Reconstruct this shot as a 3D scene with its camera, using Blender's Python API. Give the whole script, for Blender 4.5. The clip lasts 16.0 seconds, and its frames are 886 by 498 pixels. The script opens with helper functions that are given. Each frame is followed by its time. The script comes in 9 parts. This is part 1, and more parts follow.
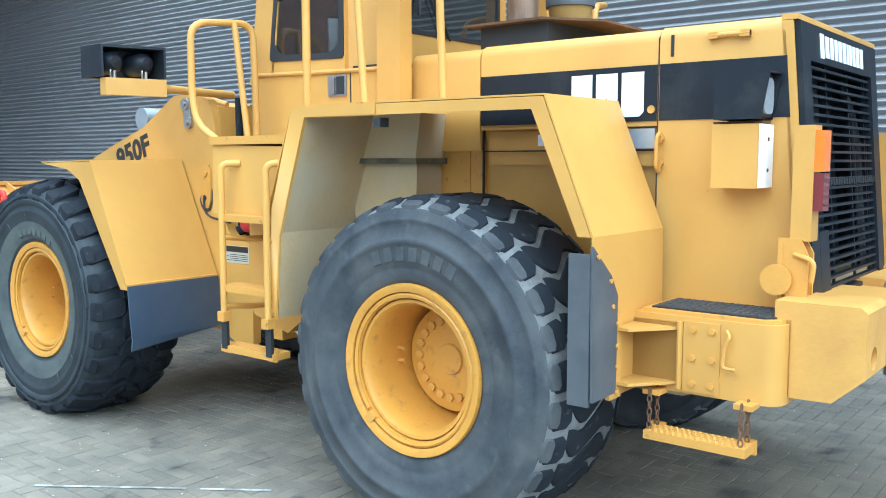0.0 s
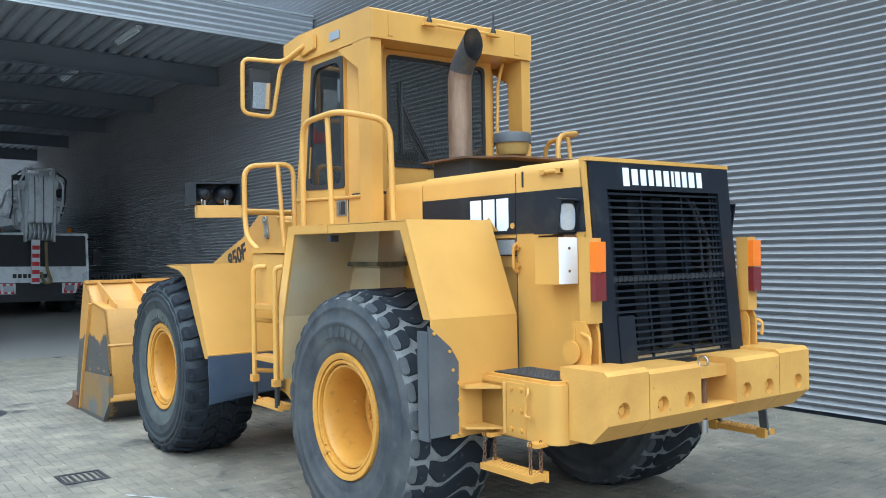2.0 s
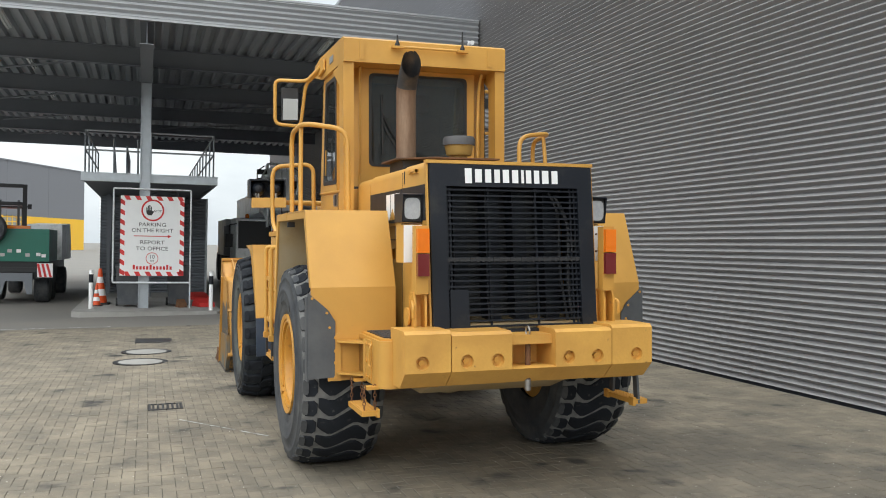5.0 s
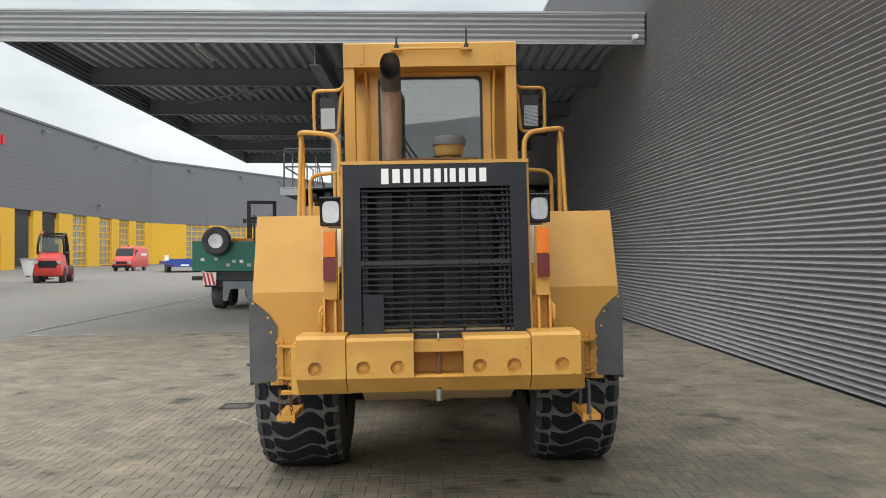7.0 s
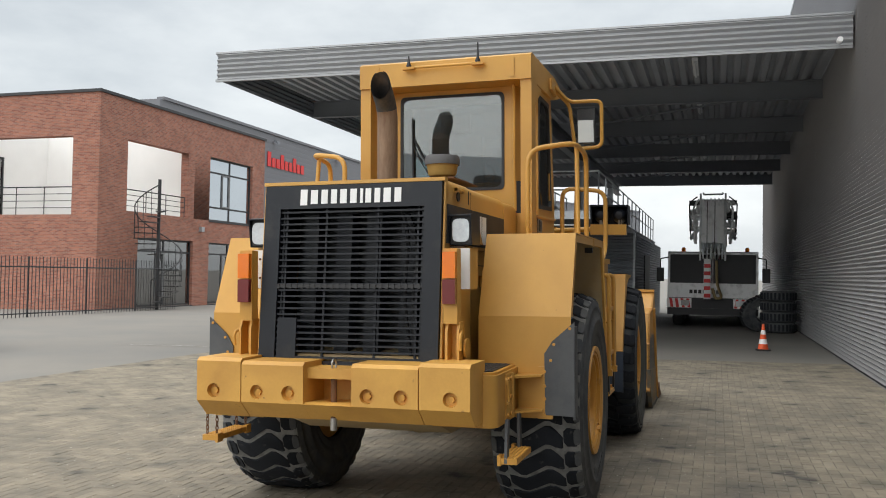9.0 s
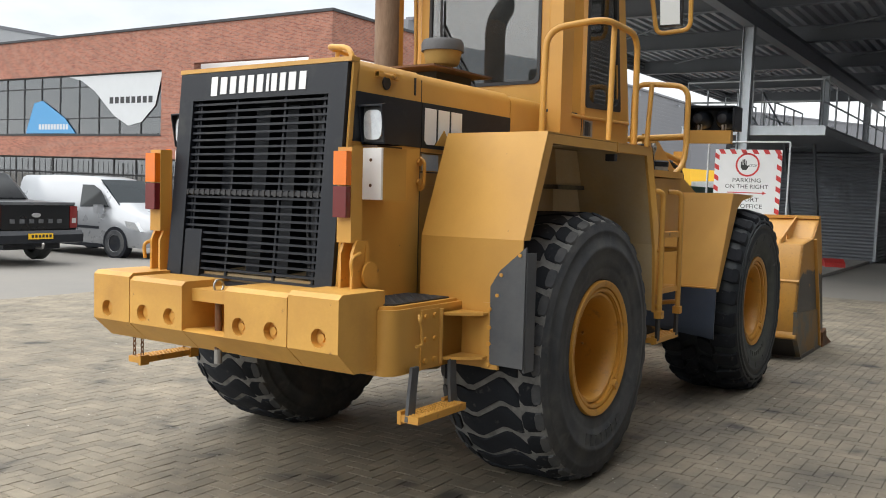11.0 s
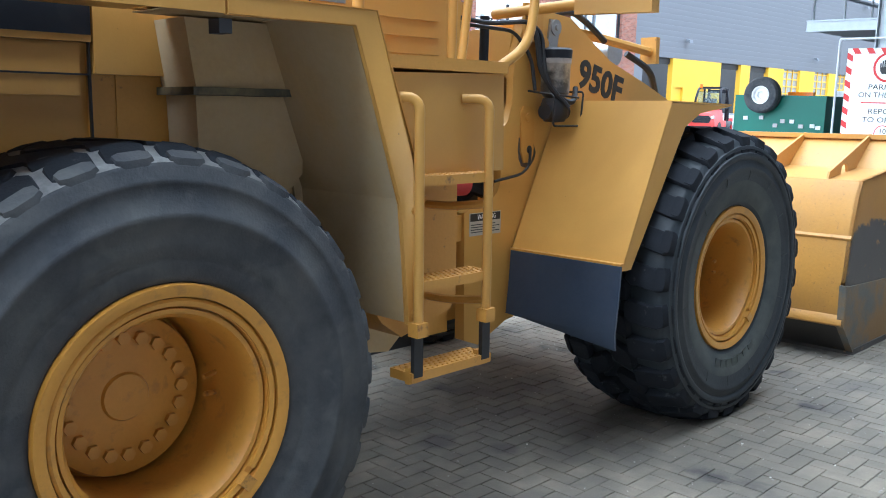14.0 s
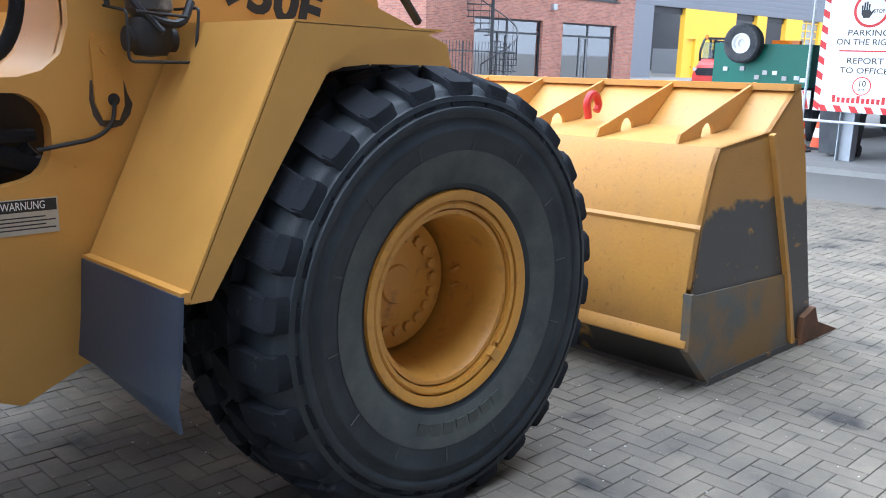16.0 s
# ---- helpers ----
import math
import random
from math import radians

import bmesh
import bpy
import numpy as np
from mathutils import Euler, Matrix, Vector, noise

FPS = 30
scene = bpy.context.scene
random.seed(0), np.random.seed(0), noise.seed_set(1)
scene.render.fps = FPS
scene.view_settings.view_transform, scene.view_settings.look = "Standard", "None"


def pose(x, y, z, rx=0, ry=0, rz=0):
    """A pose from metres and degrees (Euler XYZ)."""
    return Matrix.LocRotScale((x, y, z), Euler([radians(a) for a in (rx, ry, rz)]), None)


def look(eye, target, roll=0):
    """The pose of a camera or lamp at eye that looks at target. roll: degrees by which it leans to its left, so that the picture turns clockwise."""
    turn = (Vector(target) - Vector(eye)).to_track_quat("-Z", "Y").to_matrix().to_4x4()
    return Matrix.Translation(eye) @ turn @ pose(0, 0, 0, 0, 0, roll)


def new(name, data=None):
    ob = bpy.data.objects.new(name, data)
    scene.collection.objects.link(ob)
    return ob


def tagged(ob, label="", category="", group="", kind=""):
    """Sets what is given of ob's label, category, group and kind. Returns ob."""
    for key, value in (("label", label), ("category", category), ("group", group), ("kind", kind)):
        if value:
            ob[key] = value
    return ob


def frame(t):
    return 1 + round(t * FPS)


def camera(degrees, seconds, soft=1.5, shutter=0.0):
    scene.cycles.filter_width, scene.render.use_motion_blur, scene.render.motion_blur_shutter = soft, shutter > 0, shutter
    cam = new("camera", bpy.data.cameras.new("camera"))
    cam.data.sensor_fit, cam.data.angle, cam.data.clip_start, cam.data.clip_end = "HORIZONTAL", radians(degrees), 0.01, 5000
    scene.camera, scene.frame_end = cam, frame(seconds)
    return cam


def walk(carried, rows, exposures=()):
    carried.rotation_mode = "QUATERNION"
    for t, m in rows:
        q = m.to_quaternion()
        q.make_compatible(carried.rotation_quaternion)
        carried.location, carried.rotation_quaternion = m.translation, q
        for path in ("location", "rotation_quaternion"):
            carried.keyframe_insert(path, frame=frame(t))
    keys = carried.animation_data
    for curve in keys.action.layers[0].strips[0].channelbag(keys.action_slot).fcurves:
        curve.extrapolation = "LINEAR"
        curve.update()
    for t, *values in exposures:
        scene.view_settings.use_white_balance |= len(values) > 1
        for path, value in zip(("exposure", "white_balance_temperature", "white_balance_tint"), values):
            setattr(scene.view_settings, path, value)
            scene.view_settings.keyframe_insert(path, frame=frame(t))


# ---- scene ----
cam = camera(53.26, 16.0, soft=1.0)
PATH = [
    (0.0, -2.4552, 4.1711, 1.5749, 85.122, -0.667, -141.406),
    (0.5, -2.9929, 4.1535, 1.6216, 85.287, -0.931, -136.562),
    (1.0, -3.5271, 4.1191, 1.6575, 87.19, -0.385, -132.386),
    (1.5, -4.0906, 4.0853, 1.6644, 89.201, 0.204, -130.362),
    (2.0, -4.6338, 3.9811, 1.6564, 90.769, 0.055, -126.345),
    (2.5, -5.1371, 3.8433, 1.6388, 90.77, -0.428, -122.515),
    (3.0, -5.611, 3.6261, 1.6438, 89.962, -1.214, -119.473),
    (3.5, -6.0304, 3.3472, 1.6508, 89.931, -1.256, -116.716),
    (4.0, -6.4029, 3.0971, 1.6446, 89.87, -1.203, -114.947),
    (6.5, -6.9619, 0.7098, 1.6291, 90.25, -0.317, -95.225),
    (7.0, -6.9875, 0.1007, 1.6293, 90.202, -0.013, -91.152),
    (7.5, -6.9424, -0.5026, 1.6113, 90.084, 0.14, -86.331),
    (8.0, -6.8273, -1.0894, 1.6226, 90.222, -0.118, -80.863),
    (10.5, -5.1175, -3.1029, 1.6658, 89.524, -2.388, -61.24),
    (11.0, -4.5707, -3.2578, 1.6308, 86.031, -2.331, -56.037),
    (11.5, -4.0091, -3.327, 1.6221, 82.028, -2.643, -52.968),
    (12.0, -3.4512, -3.4028, 1.6438, 81.339, -2.095, -49.765),
    (12.5, -2.8727, -3.4117, 1.6624, 80.717, -2.264, -49.166),
    (13.0, -2.2959, -3.4425, 1.6683, 80.788, -1.778, -48.379),
    (13.5, -1.7152, -3.426, 1.6615, 80.588, -1.711, -47.178),
    (14.0, -1.135, -3.4138, 1.6594, 80.379, -1.477, -45.27),
    (14.5, -0.5856, -3.4155, 1.6412, 80.125, -1.222, -44.019),
    (15.0, -0.0093, -3.3674, 1.6393, 78.985, -1.159, -44.184),
    (15.5, 0.5768, -3.3837, 1.6243, 78.044, -0.921, -44.347),
    (16.0, 1.1093, -3.3651, 1.6056, 77.344, -1.725, -44.07),
]
EXPOSURES = [(0, 1.34, 4850, -4), (1, 1.32, 4800, -3), (2, .98, 5080, -1), (3, .76, 5550, 2), (4, .63, 6000, 5), (6.5, .4, 6500, 7), (8, .4, 6500, 8), (10.5, .6, 6500, 8), (11, .78, 6500, 9), (12, 1.15, 6300, 8), (13, 1.49, 5500, 4), (13.5, 1.58, 5300, 3), (14.5, 1.85, 5120, 8), (16, 1.68, 5200, 10)]
walk(cam, [(t, pose(x, y, z, rx, ry, rz)) for t, x, y, z, rx, ry, rz in PATH], EXPOSURES)
# ---- end of walk ----

# ---- light ----
ALPHA = -1.1     # the yard falls away from the long wall, and the machine leans with it
world = bpy.data.worlds.new("sky")
scene.world = world
world.use_nodes = True
wt = world.node_tree
wt.nodes.clear()
w_out = wt.nodes.new("ShaderNodeOutputWorld")
w_bg = wt.nodes.new("ShaderNodeBackground")
w_sky = wt.nodes.new("ShaderNodeTexSky")
w_sky.sky_type = "NISHITA"
w_sky.sun_disc = False
w_sky.sun_elevation = radians(48)
w_sky.sun_rotation = radians(150)
w_sky.dust_density = 3.0
w_co = wt.nodes.new("ShaderNodeTexCoord")
w_map = wt.nodes.new("ShaderNodeMapping")
w_map.inputs["Scale"].default_value = (1.0, 1.0, 2.6)
w_noise = wt.nodes.new("ShaderNodeTexNoise")
w_noise.inputs["Scale"].default_value = 2.3
w_noise.inputs["Detail"].default_value = 7.0
w_noise.inputs["Roughness"].default_value = 0.55
w_ramp = wt.nodes.new("ShaderNodeValToRGB")
w_ramp.color_ramp.elements[0].position = 0.36
w_ramp.color_ramp.elements[0].color = (6.6, 7.05, 7.5, 1)
w_ramp.color_ramp.elements[1].position = 0.62
w_ramp.color_ramp.elements[1].color = (9.9, 10.2, 10.4, 1)
w_mix = wt.nodes.new("ShaderNodeMix")
w_mix.data_type = "RGBA"
w_mix.inputs["Factor"].default_value = 0.9
wt.links.new(w_co.outputs["Generated"], w_map.inputs["Vector"])
wt.links.new(w_map.outputs["Vector"], w_noise.inputs["Vector"])
wt.links.new(w_noise.outputs["Fac"], w_ramp.inputs["Fac"])
wt.links.new(w_sky.outputs["Color"], w_mix.inputs["A"])
wt.links.new(w_ramp.outputs["Color"], w_mix.inputs["B"])
wt.links.new(w_mix.outputs["Result"], w_bg.inputs["Color"])
w_bg.inputs["Strength"].default_value = 0.08
wt.links.new(w_bg.outputs["Background"], w_out.inputs["Surface"])
sun_data = bpy.data.lights.new("sun", "SUN")
sun_data.energy = 2.9
sun_data.angle = radians(120)
sun_data.color = (1.0, 0.97, 0.93)
sun = new("sun", sun_data)
sun.matrix_world = look((-12, 3, 30), (0, 0, 0))


# ---- materials ----
def mat(name, col, rough=0.5, metal=0.0, var=0.12, scale=3.0, fine=60.0, bump=0.0, dirt=None, dirt_amount=0.0,
        dirt_scale=1.5, dirt_sharp=0.12, coat=0.0, jitter=0.0, island=False, rough_var=0.1, stretch=(1, 1, 1), spec=0.5, in_world=False,
        stain=None, stain_amount=0.0, stain_scale=3.0, stain_sharp=0.06, spots=()):
    """A surface with slow and fine colour variation, optional worn patches and relief."""
    m = bpy.data.materials.new(name)
    m.use_nodes = True
    t = m.node_tree
    n, l = t.nodes, t.links
    p = n["Principled BSDF"]
    p.inputs["Roughness"].default_value = rough
    p.inputs["Metallic"].default_value = metal
    p.inputs["Coat Weight"].default_value = coat
    p.inputs["Specular IOR Level"].default_value = spec
    co = n.new("ShaderNodeTexCoord")
    mp = n.new("ShaderNodeMapping")
    mp.inputs["Scale"].default_value = stretch
    if in_world:
        co = n.new("ShaderNodeNewGeometry")
    l.new(co.outputs["Position" if in_world else "Object"], mp.inputs["Vector"])
    big = n.new("ShaderNodeTexNoise")
    big.inputs["Scale"].default_value = scale
    big.inputs["Detail"].default_value = 5
    small = n.new("ShaderNodeTexNoise")
    small.inputs["Scale"].default_value = fine
    small.inputs["Detail"].default_value = 3
    for a in (big, small):
        l.new(mp.outputs["Vector"], a.inputs["Vector"])
    add = n.new("ShaderNodeMath")
    add.operation = "MULTIPLY_ADD"
    add.inputs[1].default_value = 0.45
    l.new(small.outputs["Fac"], add.inputs[0])
    l.new(big.outputs["Fac"], add.inputs[2])
    mr = n.new("ShaderNodeMapRange")
    mr.inputs["From Min"].default_value = 0.35
    mr.inputs["From Max"].default_value = 1.1
    mr.inputs["To Min"].default_value = 1 - var
    mr.inputs["To Max"].default_value = 1 + var
    l.new(add.outputs[0], mr.inputs["Value"])
    hsv = n.new("ShaderNodeHueSaturation")
    hsv.inputs["Color"].default_value = (*col, 1)
    if jitter:
        rnd = n.new("ShaderNodeNewGeometry") if island else n.new("ShaderNodeObjectInfo")
        jr = n.new("ShaderNodeMapRange")
        jr.inputs["To Min"].default_value = 1 - jitter
        jr.inputs["To Max"].default_value = 1 + jitter
        l.new(rnd.outputs["Random Per Island" if island else "Random"], jr.inputs["Value"])
        mul = n.new("ShaderNodeMath")
        mul.operation = "MULTIPLY"
        l.new(mr.outputs["Result"], mul.inputs[0])
        l.new(jr.outputs["Result"], mul.inputs[1])
        l.new(mul.outputs[0], hsv.inputs["Value"])
    else:
        l.new(mr.outputs["Result"], hsv.inputs["Value"])
    out = hsv.outputs["Color"]
    if dirt:
        dn = n.new("ShaderNodeTexNoise")
        dn.inputs["Scale"].default_value = dirt_scale
        dn.inputs["Detail"].default_value = 8
        dn.inputs["Roughness"].default_value = 0.62
        l.new(mp.outputs["Vector"], dn.inputs["Vector"])
        dr = n.new("ShaderNodeMapRange")
        edge = 0.72 - 0.45 * dirt_amount
        dr.inputs["From Min"].default_value = edge - dirt_sharp
        dr.inputs["From Max"].default_value = edge + dirt_sharp
        l.new(dn.outputs["Fac"], dr.inputs["Value"])
        mx = n.new("ShaderNodeMix")
        mx.data_type = "RGBA"
        l.new(dr.outputs["Result"], mx.inputs["Factor"])
        l.new(out, mx.inputs["A"])
        mx.inputs["B"].default_value = (*dirt, 1)
        out = mx.outputs["Result"]
    if stain:
        sn = n.new("ShaderNodeTexNoise")
        sn.inputs["Scale"].default_value = stain_scale
        sn.inputs["Detail"].default_value = 6
        sn.inputs["Distortion"].default_value = 0.4
        l.new(mp.outputs["Vector"], sn.inputs["Vector"])
        sr = n.new("ShaderNodeMapRange")
        edge = 0.72 - 0.45 * stain_amount
        sr.inputs["From Min"].default_value = edge - stain_sharp
        sr.inputs["From Max"].default_value = edge + stain_sharp
        l.new(sn.outputs["Fac"], sr.inputs["Value"])
        sx = n.new("ShaderNodeMix")
        sx.data_type = "RGBA"
        l.new(sr.outputs["Result"], sx.inputs["Factor"])
        l.new(out, sx.inputs["A"])
        sx.inputs["B"].default_value = (*stain, 1)
        out = sx.outputs["Result"]
    if spots:                 # small oil spots and broad dark pools: place, radius and strength
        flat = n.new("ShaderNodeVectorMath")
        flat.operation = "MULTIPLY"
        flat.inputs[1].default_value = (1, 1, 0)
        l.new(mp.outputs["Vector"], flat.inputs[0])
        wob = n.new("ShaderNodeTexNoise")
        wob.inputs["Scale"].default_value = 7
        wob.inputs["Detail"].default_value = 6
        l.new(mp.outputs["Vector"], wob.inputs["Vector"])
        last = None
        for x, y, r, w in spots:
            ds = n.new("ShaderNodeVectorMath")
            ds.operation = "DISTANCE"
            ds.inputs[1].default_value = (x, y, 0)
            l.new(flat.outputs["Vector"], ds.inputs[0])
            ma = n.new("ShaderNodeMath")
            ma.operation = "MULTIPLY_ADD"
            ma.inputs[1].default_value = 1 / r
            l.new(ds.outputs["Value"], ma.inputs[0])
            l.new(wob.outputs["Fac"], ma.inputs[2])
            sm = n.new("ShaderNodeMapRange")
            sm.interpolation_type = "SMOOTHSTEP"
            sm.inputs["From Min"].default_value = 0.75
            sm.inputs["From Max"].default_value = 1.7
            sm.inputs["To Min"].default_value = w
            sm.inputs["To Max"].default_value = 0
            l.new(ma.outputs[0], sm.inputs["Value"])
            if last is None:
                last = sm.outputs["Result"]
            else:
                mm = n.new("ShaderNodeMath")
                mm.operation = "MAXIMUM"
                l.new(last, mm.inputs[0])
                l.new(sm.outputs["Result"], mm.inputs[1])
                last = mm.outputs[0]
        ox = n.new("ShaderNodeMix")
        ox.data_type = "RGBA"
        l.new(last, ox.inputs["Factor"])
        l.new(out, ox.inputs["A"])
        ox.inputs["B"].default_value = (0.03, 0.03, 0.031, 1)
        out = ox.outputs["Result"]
    l.new(out, p.inputs["Base Color"])
    rr = n.new("ShaderNodeMapRange")
    rr.inputs["To Min"].default_value = max(0.02, rough - rough_var)
    rr.inputs["To Max"].default_value = min(1.0, rough + rough_var)
    l.new(big.outputs["Fac"], rr.inputs["Value"])
    l.new(rr.outputs["Result"], p.inputs["Roughness"])
    if bump:
        bp = n.new("ShaderNodeBump")
        bp.inputs["Strength"].default_value = 1.0
        bp.inputs["Distance"].default_value = bump
        l.new(small.outputs["Fac"], bp.inputs["Height"])
        l.new(bp.outputs["Normal"], p.inputs["Normal"])
    return m


def glass(name, tint=(0.75, 0.85, 0.85), rough=0.02, clear=0.75, ior=1.55, dust=0.0):
    """A thin pane: clear film with a real gloss on it."""
    m = bpy.data.materials.new(name)
    m.use_nodes = True
    t = m.node_tree
    n, l = t.nodes, t.links
    n.remove(n["Principled BSDF"])
    tr = n.new("ShaderNodeBsdfTransparent")
    tr.inputs["Color"].default_value = (*[c * clear for c in tint], 1)
    gl = n.new("ShaderNodeBsdfGlossy")
    gl.inputs["Roughness"].default_value = rough
    fr = n.new("ShaderNodeFresnel")
    fr.inputs["IOR"].default_value = ior
    mx = n.new("ShaderNodeMixShader")
    l.new(fr.outputs["Fac"], mx.inputs["Fac"])
    l.new(tr.outputs["BSDF"], mx.inputs[1])
    l.new(gl.outputs["BSDF"], mx.inputs[2])
    out = mx.outputs["Shader"]
    if dust:
        df = n.new("ShaderNodeBsdfDiffuse")
        df.inputs["Color"].default_value = (0.55, 0.56, 0.54, 1)
        dm = n.new("ShaderNodeMixShader")
        dm.inputs["Fac"].default_value = dust
        l.new(out, dm.inputs[1])
        l.new(df.outputs["BSDF"], dm.inputs[2])
        out = dm.outputs["Shader"]
    l.new(out, n["Material Output"].inputs["Surface"])
    return m


YEL = (0.66, 0.36, 0.078)
M_yel = mat("yellow_paint", YEL, 0.4, var=0.05, scale=1.6, fine=90, dirt=(0.2, 0.1, 0.04), dirt_amount=-0.02, dirt_scale=26, dirt_sharp=0.03, bump=0.0003, spec=0.4, stain=(0.43, 0.225, 0.05), stain_amount=0.3, stain_scale=1.3, stain_sharp=0.28)
M_yel_worn = mat("worn_yellow_paint", (0.6, 0.305, 0.054), 0.48, var=0.09, scale=2.5, fine=70, dirt=(0.2, 0.1, 0.045), dirt_amount=0.1, dirt_scale=18, dirt_sharp=0.06, bump=0.0006)
M_yel_dirty = mat("dusty_yellow_paint", (0.5, 0.33, 0.13), 0.8, var=0.2, scale=3, fine=50, dirt=(0.5, 0.43, 0.3), dirt_amount=0.42, dirt_scale=2.2, dirt_sharp=0.3, bump=0.0008)
M_rim = mat("rim_paint", (0.6, 0.29, 0.04), 0.42, var=0.1, scale=5, fine=70, dirt=(0.33, 0.17, 0.05), dirt_amount=0.08, dirt_scale=16, dirt_sharp=0.12, bump=0.0004, stain=(0.17, 0.08, 0.035), stain_amount=-0.08, stain_scale=12, stain_sharp=0.07)
M_black = mat("black_paint", (0.0125, 0.015, 0.021), 0.42, var=0.2, scale=4, fine=80, dirt=(0.035, 0.036, 0.036), dirt_amount=0.15, dirt_scale=5, spec=0.3)
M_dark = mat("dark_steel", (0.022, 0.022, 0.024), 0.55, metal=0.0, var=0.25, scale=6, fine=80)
M_groove = mat("dusty_groove", (0.2, 0.2, 0.195), 0.9, var=0.3, scale=12, fine=120, dirt=(0.1, 0.1, 0.1), dirt_amount=0.34, dirt_scale=14, dirt_sharp=0.15)
M_rubber = mat("tyre_rubber", (0.042, 0.047, 0.056), 0.72, var=0.25, scale=4, fine=120, dirt=(0.1, 0.1, 0.098), dirt_amount=0.42, dirt_scale=4, dirt_sharp=0.18, bump=0.0012, spec=0.35, stain=(0.105, 0.108, 0.105), stain_amount=0.12, stain_scale=11, stain_sharp=0.12)
M_rubber_dark = mat("dark_tyre_rubber", (0.018, 0.0235, 0.03), 0.5, var=0.25, scale=4, fine=120, dirt=(0.045, 0.053, 0.058), dirt_amount=0.3, dirt_scale=4, dirt_sharp=0.2, bump=0.001, spec=0.4)
M_tread = mat("tread_rubber", (0.018, 0.0205, 0.026), 0.85, var=0.3, scale=7, fine=140, dirt=(0.09, 0.09, 0.09), dirt_amount=0.1, dirt_scale=16, dirt_sharp=0.06, bump=0.001, spec=0.22)
M_blueflap = mat("blue_grey_rubber", (0.04, 0.06, 0.098), 0.4, var=0.2, scale=3, fine=60, dirt=(0.07, 0.09, 0.125), dirt_amount=0.4, dirt_scale=2.5, dirt_sharp=0.25, bump=0.0005)
M_flap = mat("rubber_flap", (0.065, 0.07, 0.08), 0.6, var=0.2, scale=4, fine=60, dirt=(0.11, 0.115, 0.12), dirt_amount=0.4, dirt_scale=3, dirt_sharp=0.2, bump=0.0006)
M_steel = mat("bare_steel", (0.42, 0.41, 0.4), 0.38, metal=0.9, var=0.15, scale=8, fine=90)
M_grime = mat("greasy_steel", (0.07, 0.065, 0.045), 0.7, var=0.4, scale=8, fine=60, dirt=(0.2, 0.16, 0.08), dirt_amount=0.35, dirt_scale=9)
M_rust = mat("rusty_steel", (0.16, 0.075, 0.035), 0.85, var=0.35, scale=9, fine=90, dirt=(0.06, 0.035, 0.02), dirt_amount=0.4, bump=0.001)
M_white = mat("white_film", (0.86, 0.86, 0.86), 0.5, var=0.04, scale=5, fine=60)
M_label = mat("aged_label", (0.5, 0.47, 0.38), 0.55, var=0.12, scale=8, fine=60)
M_orange = mat("orange_lens", (0.85, 0.2, 0.01), 0.18, var=0.08, scale=8, fine=150, coat=0.5)
M_redlens = mat("red_lens", (0.16, 0.02, 0.02), 0.2, var=0.1, scale=8, fine=150, coat=0.5)
M_lampglass = mat("lamp_lens", (0.62, 0.64, 0.66), 0.12, metal=0.4, var=0.2, scale=30, fine=150, coat=1.0)
M_rearglass = glass("rear_cab_glass", (0.6, 0.72, 0.74), 0.015, 0.7, 2.1, 0.04)
M_cabglass = glass("cab_glass", (0.72, 0.85, 0.85), 0.015, 0.85, 1.9, 0.025)
M_red = mat("red_paint", (0.55, 0.035, 0.03), 0.42, var=0.12, scale=4, fine=80)
M_wall = mat("grey_sheet_metal", (0.32, 0.316, 0.322), 0.65, spec=0.25, var=0.05, scale=0.6, fine=30, dirt=(0.265, 0.262, 0.268), dirt_amount=0.25, dirt_scale=0.8, dirt_sharp=0.3, stretch=(0.25, 1, 1))
M_fascia = mat("silver_sheet_metal", (0.36, 0.37, 0.385), 0.42, metal=0.4, var=0.05, scale=0.6, fine=30)
M_canopy = mat("dark_painted_steel", (0.18, 0.195, 0.22), 0.6, var=0.12, scale=1, fine=30)
M_deck = mat("grey_roof_deck", (0.4, 0.425, 0.46), 0.5, metal=0.2, var=0.12, scale=1, fine=30)
M_galv = mat("galvanised_steel", (0.42, 0.45, 0.48), 0.45, metal=0.7, var=0.15, scale=6, fine=60)
M_conc = mat("concrete", (0.36, 0.35, 0.33), 0.85, var=0.14, scale=0.8, fine=40, dirt=(0.24, 0.235, 0.22), dirt_amount=0.35, dirt_scale=0.7, dirt_sharp=0.2, bump=0.001)
# small oil spots, and broad soft pools that darken the paving
DARK_SPOTS = ((2.2, -0.75, 0.95, 0.5), (2.65, -0.2, 0.5, 0.5), (1.95, -0.82, 0.13, 0.8), (1.8, -0.54, 0.16, 0.75), (2.35, -0.95, 0.2, 0.6), (1.4, -1.3, 0.6, 0.45), (-0.94, -0.1, 0.12, 0.65),
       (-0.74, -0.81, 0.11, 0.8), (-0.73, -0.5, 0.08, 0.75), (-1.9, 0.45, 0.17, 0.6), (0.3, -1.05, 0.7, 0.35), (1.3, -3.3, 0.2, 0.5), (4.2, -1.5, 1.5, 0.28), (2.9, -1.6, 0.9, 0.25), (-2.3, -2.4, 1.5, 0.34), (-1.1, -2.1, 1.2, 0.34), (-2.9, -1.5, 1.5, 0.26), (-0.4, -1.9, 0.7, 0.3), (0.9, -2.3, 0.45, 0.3))
